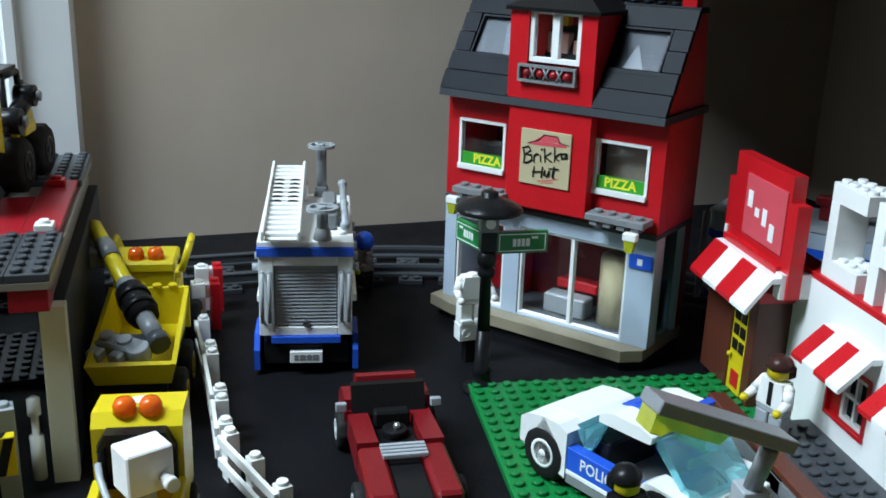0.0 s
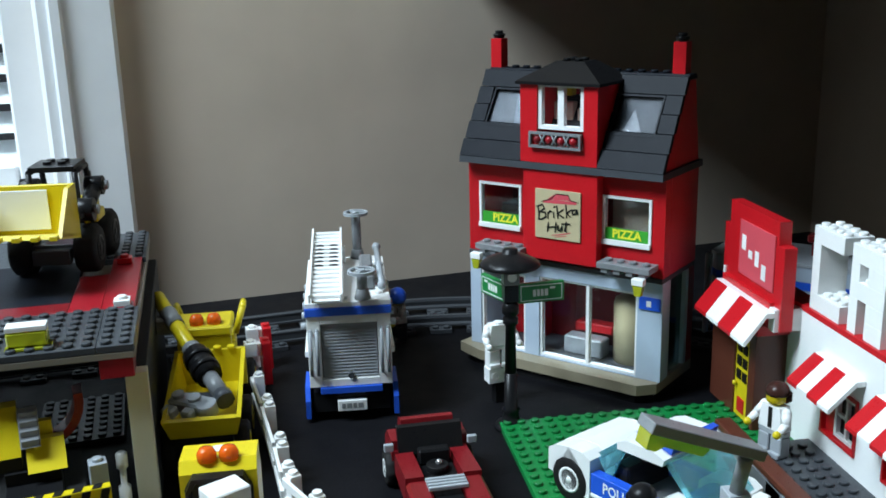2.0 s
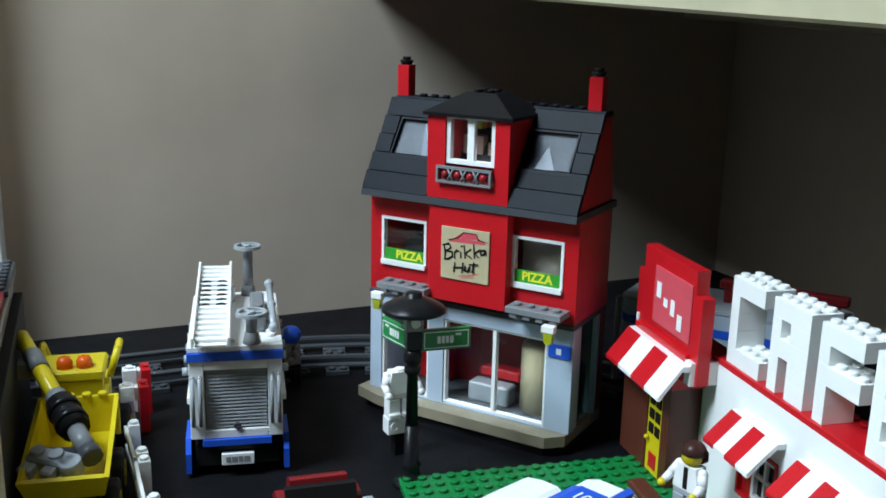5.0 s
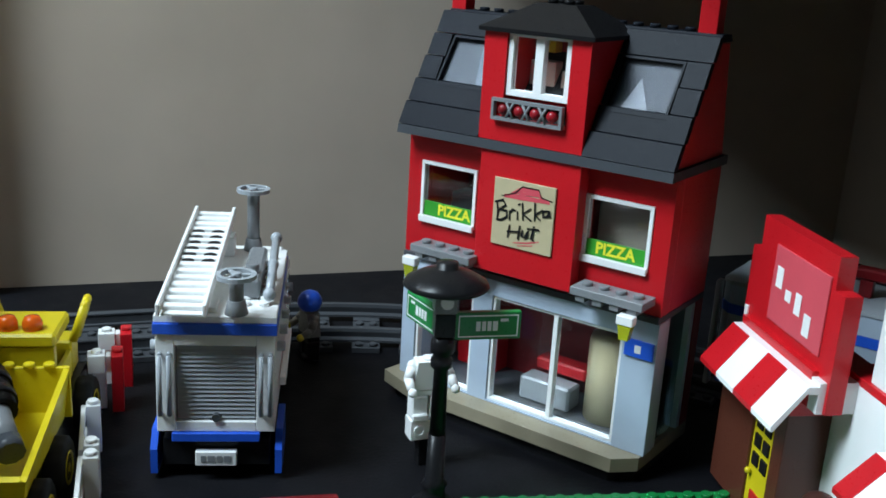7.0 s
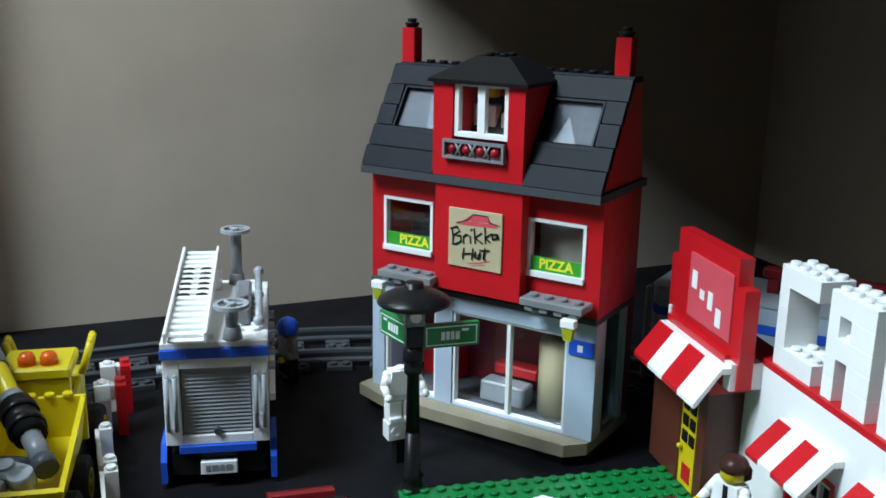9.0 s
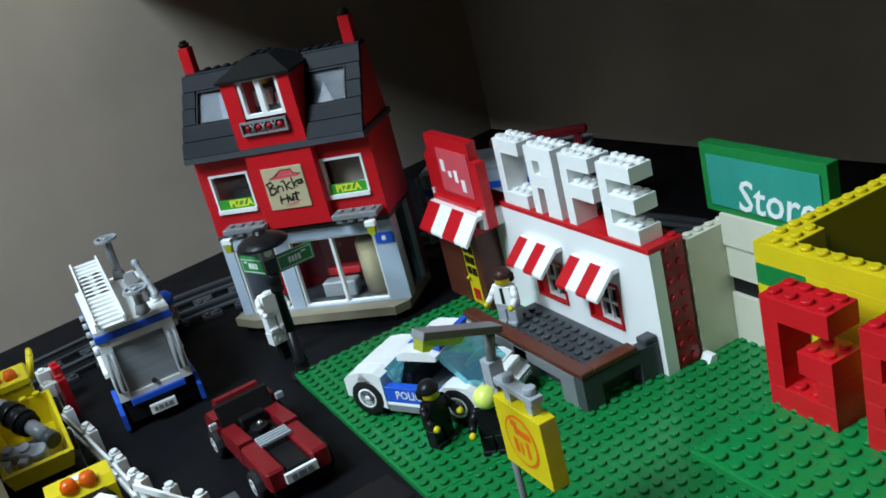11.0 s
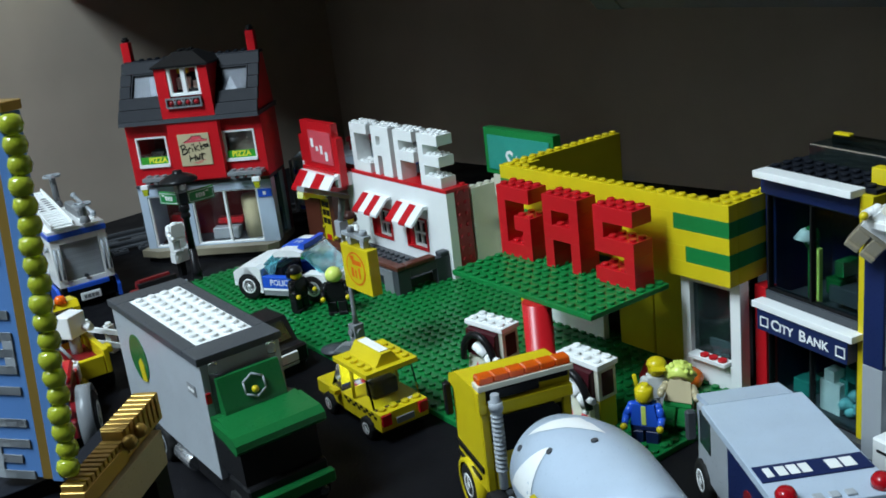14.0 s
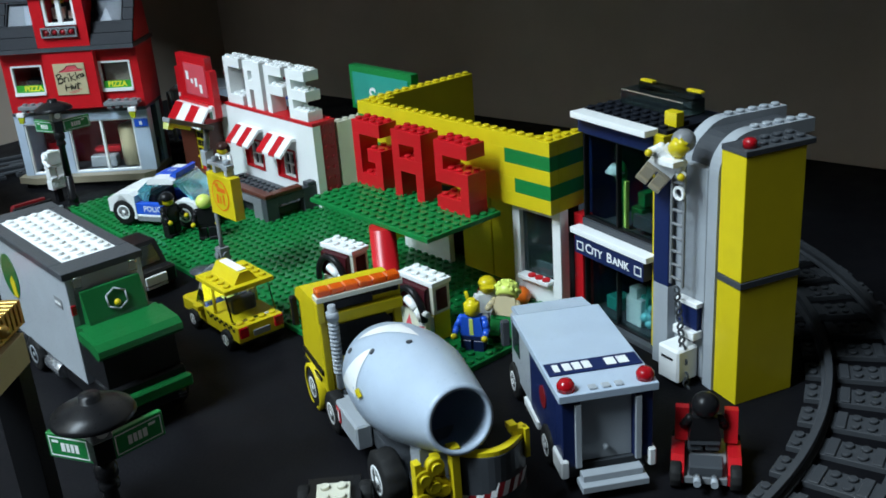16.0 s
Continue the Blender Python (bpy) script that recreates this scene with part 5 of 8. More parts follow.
# the ladder, hinged at the tail and raised a little forward
lad = part("ladder", Geo().box(-0.0098, 0.0, -0.0020, -0.0083, 0.112, 0.0032, 0.0003).box(0.0083, 0.0, -0.0020, 0.0098, 0.112, 0.0032, 0.0003), WHITE, truck, "white ladder",
           at=Matrix.Translation((-0.0121, -0.0095, 0.0790)) @ Matrix.Rotation(radians(5.5), 4, "X") @ Matrix.Rotation(radians(-0.5), 4, "Z"))
rung = None
for k in range(16):
    m = Matrix.Translation((0, 0.004 + k * 0.0069, 0))
    if rung is None:
        rung = part("rung", Geo().box(-0.0082, 0, -0.0010, 0.0082, 0.0034, 0.0008, 0.0003), WHITE, lad, at=m)
    else:
        again(rung, lad, m)
part("ladder_rest", box(-0.020, 0.004, 0.0739, 0.000, 0.016, 0.0762), WHITE, truck)
part("ladder_rest", box(-0.015, 0.080, 0.0739, 0.000, 0.090, 0.0835), WHITE, truck)
part("ladder_backing", Geo().box(-0.0080, 0.001, -0.0024, 0.0080, 0.112, -0.0012), WHITE, lad)
for k in range(6, 12):
    for u in (-0.0044, 0.0044):
        slot = Geo().prism([(u + 0.0029 * math.cos(radians(q)), 0.0072 + k * 0.0069 + 0.0030 * math.sin(radians(q))) for q in range(0, 181, 20)], "z", 0.0006, 0.0010)
        part("slot", slot, BLACK, lad, "dark half-round slot")


def water_cannon(x, y, z, tall):
    g = Geo().cyl(x, y, z, 0.0048, 0.006, n=14, r2=0.0036).cyl(x, y, z + 0.006, 0.0030, tall, n=12)
    g.cyl(x, y + 0.001, z + 0.006 + tall * 0.4, 0.0018, 0.006, "y", 10)
    gun = part("cannon_post", g, MID_GREY, truck)
    g = Geo().ring(x, y, z + tall + 0.0072, 0.0080, 0.0062, 0.0018, n=22).cyl(x, y, z + tall + 0.0062, 0.0020, 0.0032, n=10)
    for a in range(3):
        g.m = Matrix.Translation((x, y, z + tall + 0.0078)) @ Matrix.Rotation(radians(120 * a), 4, "Z")
        g.box(0.0, -0.0008, 0, 0.0068, 0.0008, 0.0012, 0.0002)
    part("hand_wheel", g, GREY, gun)


water_cannon(0.0087, -0.0020, 0.0760, 0.008)
water_cannon(0.0080, 0.092, 0.0740, 0.022)
part("hose_reel", Geo().box(0.0085, 0.020, 0.0740, 0.0165, 0.068, 0.0830, 0.0012).cyl(0.0125, 0.030, 0.083, 0.003, 0.004, n=12), MID_GREY, truck)
part("hose_pipe", Geo().rod((0.0205, 0.016, 0.078), (0.0200, 0.076, 0.0850), 0.0019, 10).ball(0.0205, 0.016, 0.0780, 0.0028, 10).ball(0.0200, 0.076, 0.085, 0.0028, 10).ball(0.0203, 0.046, 0.0815, 0.0026, 10).rod((0.0203, 0.046, 0.0815), (0.0203, 0.046, 0.0739), 0.0016, 8), GREY, truck)

# ---- green and grey delivery lorry ----
van = thing("delivery_lorry", Matrix.Translation((-0.0205, 0.013, 0)), "light grey box lorry with a green cab", "toy truck")
for a in ((-0.0225, 0.001, 0.022, -0.0185, 0.135, 0.0872), (0.0185, 0.001, 0.022, 0.0225, 0.135, 0.0872), (-0.0184, 0.0012, 0.022, 0.0184, 0.005, 0.0872), (-0.0184, 0.131, 0.022, 0.0184, 0.135, 0.0872)):
    part("box_wall", box(*a), GREY, van)
part("roof_frame", Geo().box(-0.0240, 0.0, 0.0873, 0.0240, 0.0185, 0.0915).box(-0.0240, 0.1215, 0.0873, 0.0240, 0.1365, 0.0915).box(-0.0240, 0.0187, 0.0873, -0.0157, 0.1213, 0.0915).box(0.0172, 0.0187, 0.0873, 0.0240, 0.1213, 0.0915), DARK_GREY, van, "dark grey roof border")
g = Geo().box(-0.0155, 0.0188, 0.0873, 0.0170, 0.1212, 0.0910)
for j in range(11):
    for i in range(4):
        g.cyl(-0.0113 + i * 0.0080, 0.0245 + j * 0.0091, 0.0910, 0.0024, 0.0017, n=10)
part("roof_plate", g, WHITE, van, "white studded roof plate")
emblem = part("side_emblem", Geo().lathe([(0.0145, 0), (0.0145, 0.0004)], 24, Matrix.Translation((-0.0226, 0.100, 0.063)) @ Matrix.Rotation(radians(-90), 4, "Y")), BOTTLE_GREEN, van, "green round emblem")
part("emblem_mark", Geo().prism([(0.091, 0.0505), (0.099, 0.0490), (0.101, 0.0600), (0.096, 0.0640), (0.092, 0.0600)], "x", -0.0234, -0.0231), YELLOW, emblem)
part("side_label", box(-0.0229, 0.013, 0.066, -0.0226, 0.024, 0.072, c=0.00005), MID_GREY, van)
part("label_bars", bars(-0.0230, 0.0185, 0.069, "-x", (0.003, 0.004), 0.0018, 0.001), WHITE, van)
part("chassis", Geo().box(-0.0190, -0.030, 0.008, 0.0190, 0.133, 0.0215), BLACK, van)
g = Geo().prism([(-0.0030, 0.0560), (-0.0105, 0.0600), (-0.0100, 0.0630), (-0.0050, 0.0800), (-0.0030, 0.0800)][::-1], "x", -0.0175, 0.0175)
g.prism([(0.0004, 0.0520), (-0.0060, 0.0500), (-0.0310, 0.0490), (-0.0335, 0.0515), (-0.0330, 0.0555), (-0.0300, 0.0580), (-0.0095, 0.0615), (0.0004, 0.0590)][::-1], "x", -0.0225, 0.0225)
cab = part("cab", g, BOTTLE_GREEN, van, "green cab roof and visor")
part("brow", Geo().prism([(-0.0100, 0.0600), (-0.0100, 0.0560), (-0.0330, 0.0500), (-0.0355, 0.0525), (-0.0350, 0.0560), (-0.0310, 0.0588)][::-1], "x", -0.0250, 0.0250), BOTTLE_GREEN, cab)
g = Geo()
g.m = Matrix.Translation((0.001, -0.0078, 0.0712)) @ Matrix.Rotation(radians(-106.4), 4, "X") @ Matrix.Rotation(math.pi, 4, "Y")
pts = [(0.0065 * math.cos(radians(60 * k + 30)), 0.0062 * math.sin(radians(60 * k + 30))) for k in range(6)]
for a, b in zip(pts, pts[1:] + pts[:1]):
    g.rod((a[0], a[1], 0.0006), (b[0], b[1], 0.0006), 0.00055, 6)
part("cab_emblem", g, GREY, cab)
part("emblem_dot", Geo().ball(0.001, -0.0082, 0.0690, 0.0020, 10), YELLOW, cab)
part("gap_wall", box(-0.0160, -0.0028, 0.0595, 0.0160, 0.0006, 0.0790, c=0.0003), BLACK, van)
part("windscreen", Geo().prism([(0.0, 0.0300), (0.0, 0.0518), (-0.0060, 0.0496), (-0.0290, 0.0486), (-0.0300, 0.0300)], "x", -0.0215, 0.0215), BLACK, van)
part("grille", Geo().box(-0.0225, -0.034, 0.010, 0.0225, -0.010, 0.0298, 0.001), BLACK, van)
part("bumper", Geo().box(-0.0235, -0.0395, 0.0180, 0.0235, -0.0342, 0.0255, 0.001), BOTTLE_GREEN, van)
for s in (-1, 1):
    part("headlamp", Geo().cyl(s * 0.017, -0.0342, 0.0140, 0.0026, -0.0022, "y", 12), GLASS, van)
    part("beacon", Geo().cyl(s * 0.0165, -0.0015, 0.0820, 0.0024, 0.006, n=12), GLASS, van)
    part("fuel_tank", Geo().cyl(s * 0.0195, 0.045, 0.0135, 0.0050, 0.022, "y", 14), CHROME, van)
    for y in (-0.018, 0.088, 0.112):
        wheel(van, s * 0.0195, y, 0.0115, 0.0115, 0.0080, GREY)
part("tail_light", box(-0.0226, -0.0005, 0.066, -0.0196, 0.0008, 0.072, c=0.0003), RED_GLASS, van)


# ---- cars ----
def car_wheels(t, xs, ys, r, w, hub):
    for y in ys:
        for x in xs:
            wheel(t, x, y, r, r, w, hub)


taxi = thing("taxi", Matrix.Translation((0.0725, 0.0140, 0)) @ Matrix.Rotation(radians(-2), 4, "Z"), "yellow toy brick taxi with chequer stripes", "toy car")
part("chassis", Geo().box(-0.014, 0.004, 0.005, 0.014, 0.074, 0.010), BLACK, taxi)
part("body", Geo().box(-0.0165, 0.0, 0.0085, 0.0165, 0.030, 0.0195).box(-0.0165, 0.0302, 0.0085, 0.0165, 0.046, 0.0195).box(-0.0165, 0.0462, 0.0085, 0.0165, 0.080, 0.0185, 0.001).studs(-0.016, 0.001, 0.0195, 4, 1), YELLOW, taxi)
part("roof", Geo().box(-0.0180, 0.0075, 0.0400, 0.0180, 0.0480, 0.0432).studs(-0.0170, 0.0100, 0.0432, 1, 4).studs(0.0090, 0.0100, 0.0432, 1, 4), YELLOW, taxi)
g = Geo().prism([(-0.0085, 0.0433), (0.0085, 0.0433), (0.0034, 0.0505), (-0.0034, 0.0505)], "y", 0.0440, 0.0120)
part("roof_sign", g, YELLOW, taxi, "yellow roof sign ridge")
part("sign_label", Geo().box(-0.0030, 0.0150, 0.0506, 0.0030, 0.0410, 0.0511, 0.0001), WHITE, taxi)
gl = part("windscreen", Geo().prism([(0.0460, 0.0196), (0.0600, 0.0196), (0.0470, 0.0400), (0.0460, 0.0400)], "x", -0.0155, 0.0155), GLASS, taxi)
gl2 = part("rear_window", Geo().prism([(0.0060, 0.0196), (0.0095, 0.0196), (0.0150, 0.0400), (0.0115, 0.0400)], "x", -0.0155, 0.0155), GLASS, taxi)
gl.visible_shadow = gl2.visible_shadow = False
for s in (-1, 1):
    part("pillar", Geo().rod((s * 0.0150, 0.032, 0.0195), (s * 0.0150, 0.032, 0.0400), 0.0012, 6), YELLOW, taxi)
    part("tail_light", box(s * 0.0160, -0.0018, 0.0120, s * 0.0095, 0.0, 0.0192, c=0.0004), RED_GLASS, taxi)
    part("wing", Geo().box(s * 0.0165, 0.046, 0.0185, s * 0.0215, 0.053, 0.0215), YELLOW, taxi)
    for row in range(2):
        for k in range(12):
            if (k + row) % 2 == 0:
                part("chequer", box(s * 0.0166, 0.004 + k * 0.0032, 0.0152 + row * 0.0018, s * 0.0168, 0.0072 + k * 0.0032, 0.0170 + row * 0.0018, c=0.00002), INK, taxi)
part("seat", box(-0.009, 0.020, 0.0197, 0.009, 0.028, 0.0300, c=0.001), BLACK, taxi)
part("plate", box(-0.006, -0.0012, 0.0108, 0.006, 0.0, 0.0148, c=0.0002), MID_GREY, taxi)
car_wheels(taxi, (-0.0165, 0.0165), (0.015, 0.062), 0.0070, 0.0050, WHITE)

red_car = thing("red_sports_car", Matrix.Translation((0.0515, 0.3170, 0)) @ Matrix.Rotation(radians(3), 4, "Z"), "dark red toy brick sports car with black engine bay", "toy car")
part("chassis", Geo().box(-0.016, -0.048, 0.005, 0.016, 0.046, 0.011), BLACK, red_car)
g = Geo()
for s in (-1, 1):
    g.box(s * 0.0075, -0.050, 0.0095, s * 0.0185, -0.010, 0.0225, 0.0015)
    g.prism([(-0.010, 0.0095), (0.030, 0.0095), (0.030, 0.0205), (-0.010, 0.0240)], "x", s * 0.0095, s * 0.0185)
g.prism([(0.026, 0.0095), (0.050, 0.0095), (0.049, 0.0200), (0.040, 0.0262), (0.026, 0.0262)], "x", -0.0195, 0.0195)
g.prism([(0.0305, 0.0263), (0.0445, 0.0263), (0.0415, 0.0318), (0.0350, 0.0345), (0.0320, 0.0345)], "x", -0.0135, 0.0135)
part("body", g, DARK_RED, red_car)
part("bonnet", Geo().box(-0.0074, -0.050, 0.0095, 0.0074, -0.012, 0.0195, 0.001), BLACK, red_car)
for k in range(4):
    part("engine_bar", Geo().box(-0.0095, -0.0225 + k * 0.0028, 0.0226, 0.0095, -0.0207 + k * 0.0028, 0.0246, 0.0003), GREY, red_car)
part("cockpit", Geo().box(-0.009, -0.002, 0.0110, 0.009, 0.020, 0.0180).cyl(0.0, 0.006, 0.018, 0.0055, 0.0035, n=16).box(-0.008, 0.012, 0.018, 0.008, 0.018, 0.0260, 0.001), BLACK, red_car)
part("cockpit_stud", Geo().ball(0.001, 0.006, 0.0222, 0.0018, 10), CHROME, red_car)
part("windscreen", Geo().prism([(0.0215, 0.0200), (0.0262, 0.0200), (0.0300, 0.0330), (0.0262, 0.0330)], "x", -0.0165, 0.0165), BLACK, red_car, "dark windscreen")
for s in (-1, 1):
    part("mirror", Geo().box(s * 0.0189, 0.0215, 0.0225, s * 0.0238, 0.0240, 0.0265, 0.0004), GREY, red_car)
pl = part("number_plate", box(-0.0095, -0.0525, 0.0125, 0.0095, -0.0502, 0.0185, c=0.0003), WHITE, red_car)
part("plate_bars", bars(0, -0.0526, 0.0155, "-y", (0.003, 0.0045, 0.003), 0.003, 0.001), MID_GREY, pl)
car_wheels(red_car, (-0.0195, 0.0195), (-0.032, 0.032), 0.0088, 0.0065, WHITE)

black_car = thing("black_car", Matrix.Translation((0.0620, 0.1850, 0)) @ Matrix.Rotation(radians(6), 4, "Z"), "black toy brick car with a white plate", "toy car")
part("body", Geo().box(-0.018, -0.036, 0.006, 0.018, 0.036, 0.0190, 0.0015).prism([(-0.026, 0.0190), (0.024, 0.0190), (0.010, 0.0350), (-0.014, 0.0350)], "x", -0.0165, 0.0165), BLACK, black_car)
part("rear_window", Geo().prism([(-0.0255, 0.0215), (-0.0165, 0.0330), (-0.0158, 0.0322), (-0.0245, 0.0212)], "x", -0.012, 0.012), SMOKE, black_car)
part("number_plate", box(-0.0095, -0.0385, 0.0100, 0.0080, -0.0362, 0.0165, c=0.0003), WHITE, black_car)
part("tail_plate", box(-0.0095, -0.0385, 0.0070, 0.0080, -0.0364, 0.0090, c=0.0003), GREY, black_car)
part("side_lamp", Geo().ball(-0.0182, -0.022, 0.0140, 0.0032, 10), LIME, black_car)
car_wheels(black_car, (-0.0175, 0.0175), (-0.022, 0.022), 0.0078, 0.0060, MID_GREY)

# ---- police car on the green plate ----
pc = thing("police_car", Matrix.Translation((0.1480, 0.2875, 0.0066)) @ Matrix.Rotation(radians(-149.8), 4, "Z") @ Matrix.Diagonal((0.95, 0.89, 0.92, 1)), "white and blue toy brick police car", "toy car")
part("chassis", Geo().box(-0.018, -0.046, 0.004, 0.018, 0.050, 0.0105), MID_GREY, pc)


def guarded(points, y, r, n=10):
    """A body side with a round wheel arch cut out of its lower edge."""
    arch = [(y + r * math.cos(math.pi * k / n), 0.0110 + r * math.sin(math.pi * k / n)) for k in range(n + 1)]
    return points + arch[::-1]


g = Geo()
for s in (-1, 1):
    side = guarded([(-0.0205, 0.0050), (-0.0205, 0.0275), (-0.0260, 0.0300), (-0.0360, 0.0298), (-0.0460, 0.0278), (-0.0510, 0.0245), (-0.0510, 0.0120)][::-1], -0.0350, 0.0128)
    g.prism(side, "x", *((0.0125, 0.0245) if s > 0 else (-0.0245, -0.0125)))
g.prism([(-0.0510, 0.0185), (-0.0205, 0.0185), (-0.0150, 0.0280), (-0.0260, 0.0303), (-0.0360, 0.0301), (-0.0460, 0.0281), (-0.0510, 0.0248)], "x", -0.0124, 0.0124)
g.box(-0.0120, -0.0505, 0.0070, 0.0120, -0.0480, 0.0183)
part("rear_body", g, WHITE, pc)
g = Geo()
for s in (-1, 1):
    side = [(0.0212, 0.0110), (0.0219, 0.0110)] + [(0.0345 - 0.0126 * math.cos(math.pi * k / 10), 0.0110 + 0.0126 * math.sin(math.pi * k / 10)) for k in range(11)] + [(0.0490, 0.0110), (0.0490, 0.0220), (0.0440, 0.0248), (0.0270, 0.0248), (0.0212, 0.0206)]
    g.prism(side, "x", *((0.0125, 0.0245) if s > 0 else (-0.0245, -0.0125)))
g.box(-0.0124, 0.0430, 0.0105, 0.0124, 0.0490, 0.0205)
g.prism([(0.0492, 0.0075), (0.0605, 0.0075), (0.0605, 0.0130), (0.0492, 0.0190)], "x", -0.0235, 0.0235)
part("front_body", g, WHITE, pc)
for s in (-1, 1):
    part("door", Geo().box(s * 0.0180, -0.0203, 0.0100, s * 0.0240, 0.0210, 0.0208), BLUE, pc, "blue door panel")
    part("door_stripe", box(s * 0.0180, -0.0203, 0.0078, s * 0.0241, 0.0210, 0.0098, c=0.0002), WHITE, pc)
    part("sill", box(s * 0.0180, -0.0203, 0.0030, s * 0.0238, 0.0216, 0.0076, c=0.0003), MID_GREY, pc)
lettering("word", "POLICE", 0.0080, WHITE, pc, pose(0.02415, 0.0, 0.0154) @ pose(0, 0, 0, 0, 0, 90) @ pose(0, 0, 0, 90), 0.9, bold=0.0001)
lettering("word", "POLICE", 0.0080, WHITE, pc, pose(-0.02415, 0.0, 0.0154) @ pose(0, 0, 0, 0, 0, -90) @ pose(0, 0, 0, 90), 0.9, bold=0.0001)
rf = part("roof", Geo().prism([(-0.0050, 0.0390), (0.0240, 0.0400), (0.0250, 0.0435), (0.0170, 0.0458), (0.0020, 0.0455), (-0.0050, 0.0428)], "x", -0.0215, 0.0215), WHITE, pc)
part("roof_panel", Geo().prism([(-0.0035, 0.0440), (0.0020, 0.0457), (0.0170, 0.0460), (0.0248, 0.0438), (0.0248, 0.0445), (0.0170, 0.0467), (0.0020, 0.0464), (-0.0035, 0.0447)], "x", -0.0090, 0.0090), BLUE, rf, "blue roof panel")
part("light_bar", Geo().prism([(0.0180, 0.0465), (0.0250, 0.0446), (0.0268, 0.0500), (0.0232, 0.0506)], "x", -0.0165, 0.0165), BLUE, rf, "blue raised light bar")
lettering("number", "10", 0.0095, WHITE, rf, pose(0, 0.0092, 0.04680, 0, 0, 90), 1.0, bold=0.0001)
part("windscreen", Geo().prism([(0.0235, 0.0405), (0.0268, 0.0432), (0.0480, 0.0225), (0.0450, 0.0206)], "x", -0.0190, 0.0190), TEAL_GLASS, pc, "pale blue clear windscreen")
part("rear_window", Geo().prism([(-0.0050, 0.0390), (-0.0050, 0.0424), (-0.0200, 0.0306), (-0.0165, 0.0290)], "x", -0.0190, 0.0190), TEAL_GLASS, pc)
for s in (-1, 1):
    part("side_pillar", Geo().prism([(-0.0200, 0.0278), (-0.0150, 0.0212), (-0.0100, 0.0212), (-0.0020, 0.0388), (-0.0050, 0.0388)], "x", *((0.0170, 0.0189) if s > 0 else (-0.0189, -0.0170))), TEAL_GLASS, pc, "pale blue clear pillar")
    part("headlamp", box(s * 0.012, 0.0606, 0.0085, s * 0.021, 0.0618, 0.0115, c=0.0003), GLASS, pc)
    part("lamp_bar", box(s * 0.004, 0.0500, 0.0192, s * 0.0205, 0.0565, 0.0222, c=0.0004), WHITE, pc)
part("seat", box(-0.016, -0.012, 0.0106, 0.016, -0.002, 0.027, c=0.001), BLACK, pc)
part("dashboard", box(-0.017, 0.026, 0.0106, 0.017, 0.034, 0.0210, c=0.001), BLUE, pc)
for y in (-0.0350, 0.0345):
    for x in (-0.0205, 0.0205):
        w = wheel(pc, x, y, 0.0116, 0.0116, 0.0085, WHITE)
        w.matrix_basis = w.matrix_basis @ Matrix.Diagonal((1 / 0.95, 1 / 0.89, 1 / 0.92, 1))

# ---- yellow tipper truck with a crane arm ----
tip = thing("tipper_truck", Matrix.Translation((-0.0640, 0.4050, 0)), "yellow toy brick tipper truck with a crane arm across its bed", "toy truck")
g = Geo()
bx, by0, by1, bz0, bz1, t = 0.0200, -0.040, 0.036, 0.0240, 0.0440, 0.0022
g.box(-bx + 0.003, by0 + 0.006, bz0, bx - 0.003, by1 - 0.002, bz0 + t)
g.add([(-bx, by0, bz0 + 0.012), (bx, by0, bz0 + 0.012), (bx - 0.003, by0 + 0.006, bz0), (-bx + 0.003, by0 + 0.006, bz0),
       (-bx, by0 + t, bz0 + 0.013), (bx, by0 + t, bz0 + 0.013), (bx - 0.003, by0 + 0.006 + t, bz0 + t), (-bx + 0.003, by0 + 0.006 + t, bz0 + t)],
      [[0, 3, 2, 1], [4, 5, 6, 7], [0, 1, 5, 4], [1, 2, 6, 5], [2, 3, 7, 6], [3, 0, 4, 7]])
for s in (-1, 1):
    a = [(s * bx, by0, bz0 + 0.012), (s * bx, by1, bz1 + 0.002), (s * (bx - 0.003), by1, bz0), (s * (bx - 0.003), by0 + 0.006, bz0)]
    b = [(p[0] - s * t, p[1], p[2] + (0.0006 if k < 2 else t)) for k, p in enumerate(a)]
    f = [[0, 1, 2, 3], [7, 6, 5, 4], [0, 4, 5, 1], [1, 5, 6, 2], [2, 6, 7, 3], [3, 7, 4, 0]]
    g.add(a + b, f if s < 0 else [q[::-1] for q in f])
g.box(-bx, by1 - t, bz0, bx, by1, bz1 + 0.0025)
g.studs(-0.016, by1 - 0.0052, bz1 + 0.0025, 4, 1)
part("bed", g, YELLOW, tip, "open yellow tipper bed")
part("chassis", Geo().box(-0.015, -0.034, 0.008, 0.015, 0.092, 0.0235), BLACK, tip)
part("cab", Geo().box(-0.0196, 0.046, 0.0236, 0.0116, 0.050, 0.0502).box(-0.0196, 0.078, 0.0236, 0.0116, 0.092, 0.040, 0.001).box(-0.0196, 0.0502, 0.0236, -0.0173, 0.0778, 0.036).box(0.0093, 0.0502, 0.0236, 0.0116, 0.0778, 0.036), YELLOW, tip)
part("cab_roof", Geo().box(-0.0204, 0.045, 0.0504, 0.0124, 0.074, 0.0565, 0.0012), YELLOW, tip)
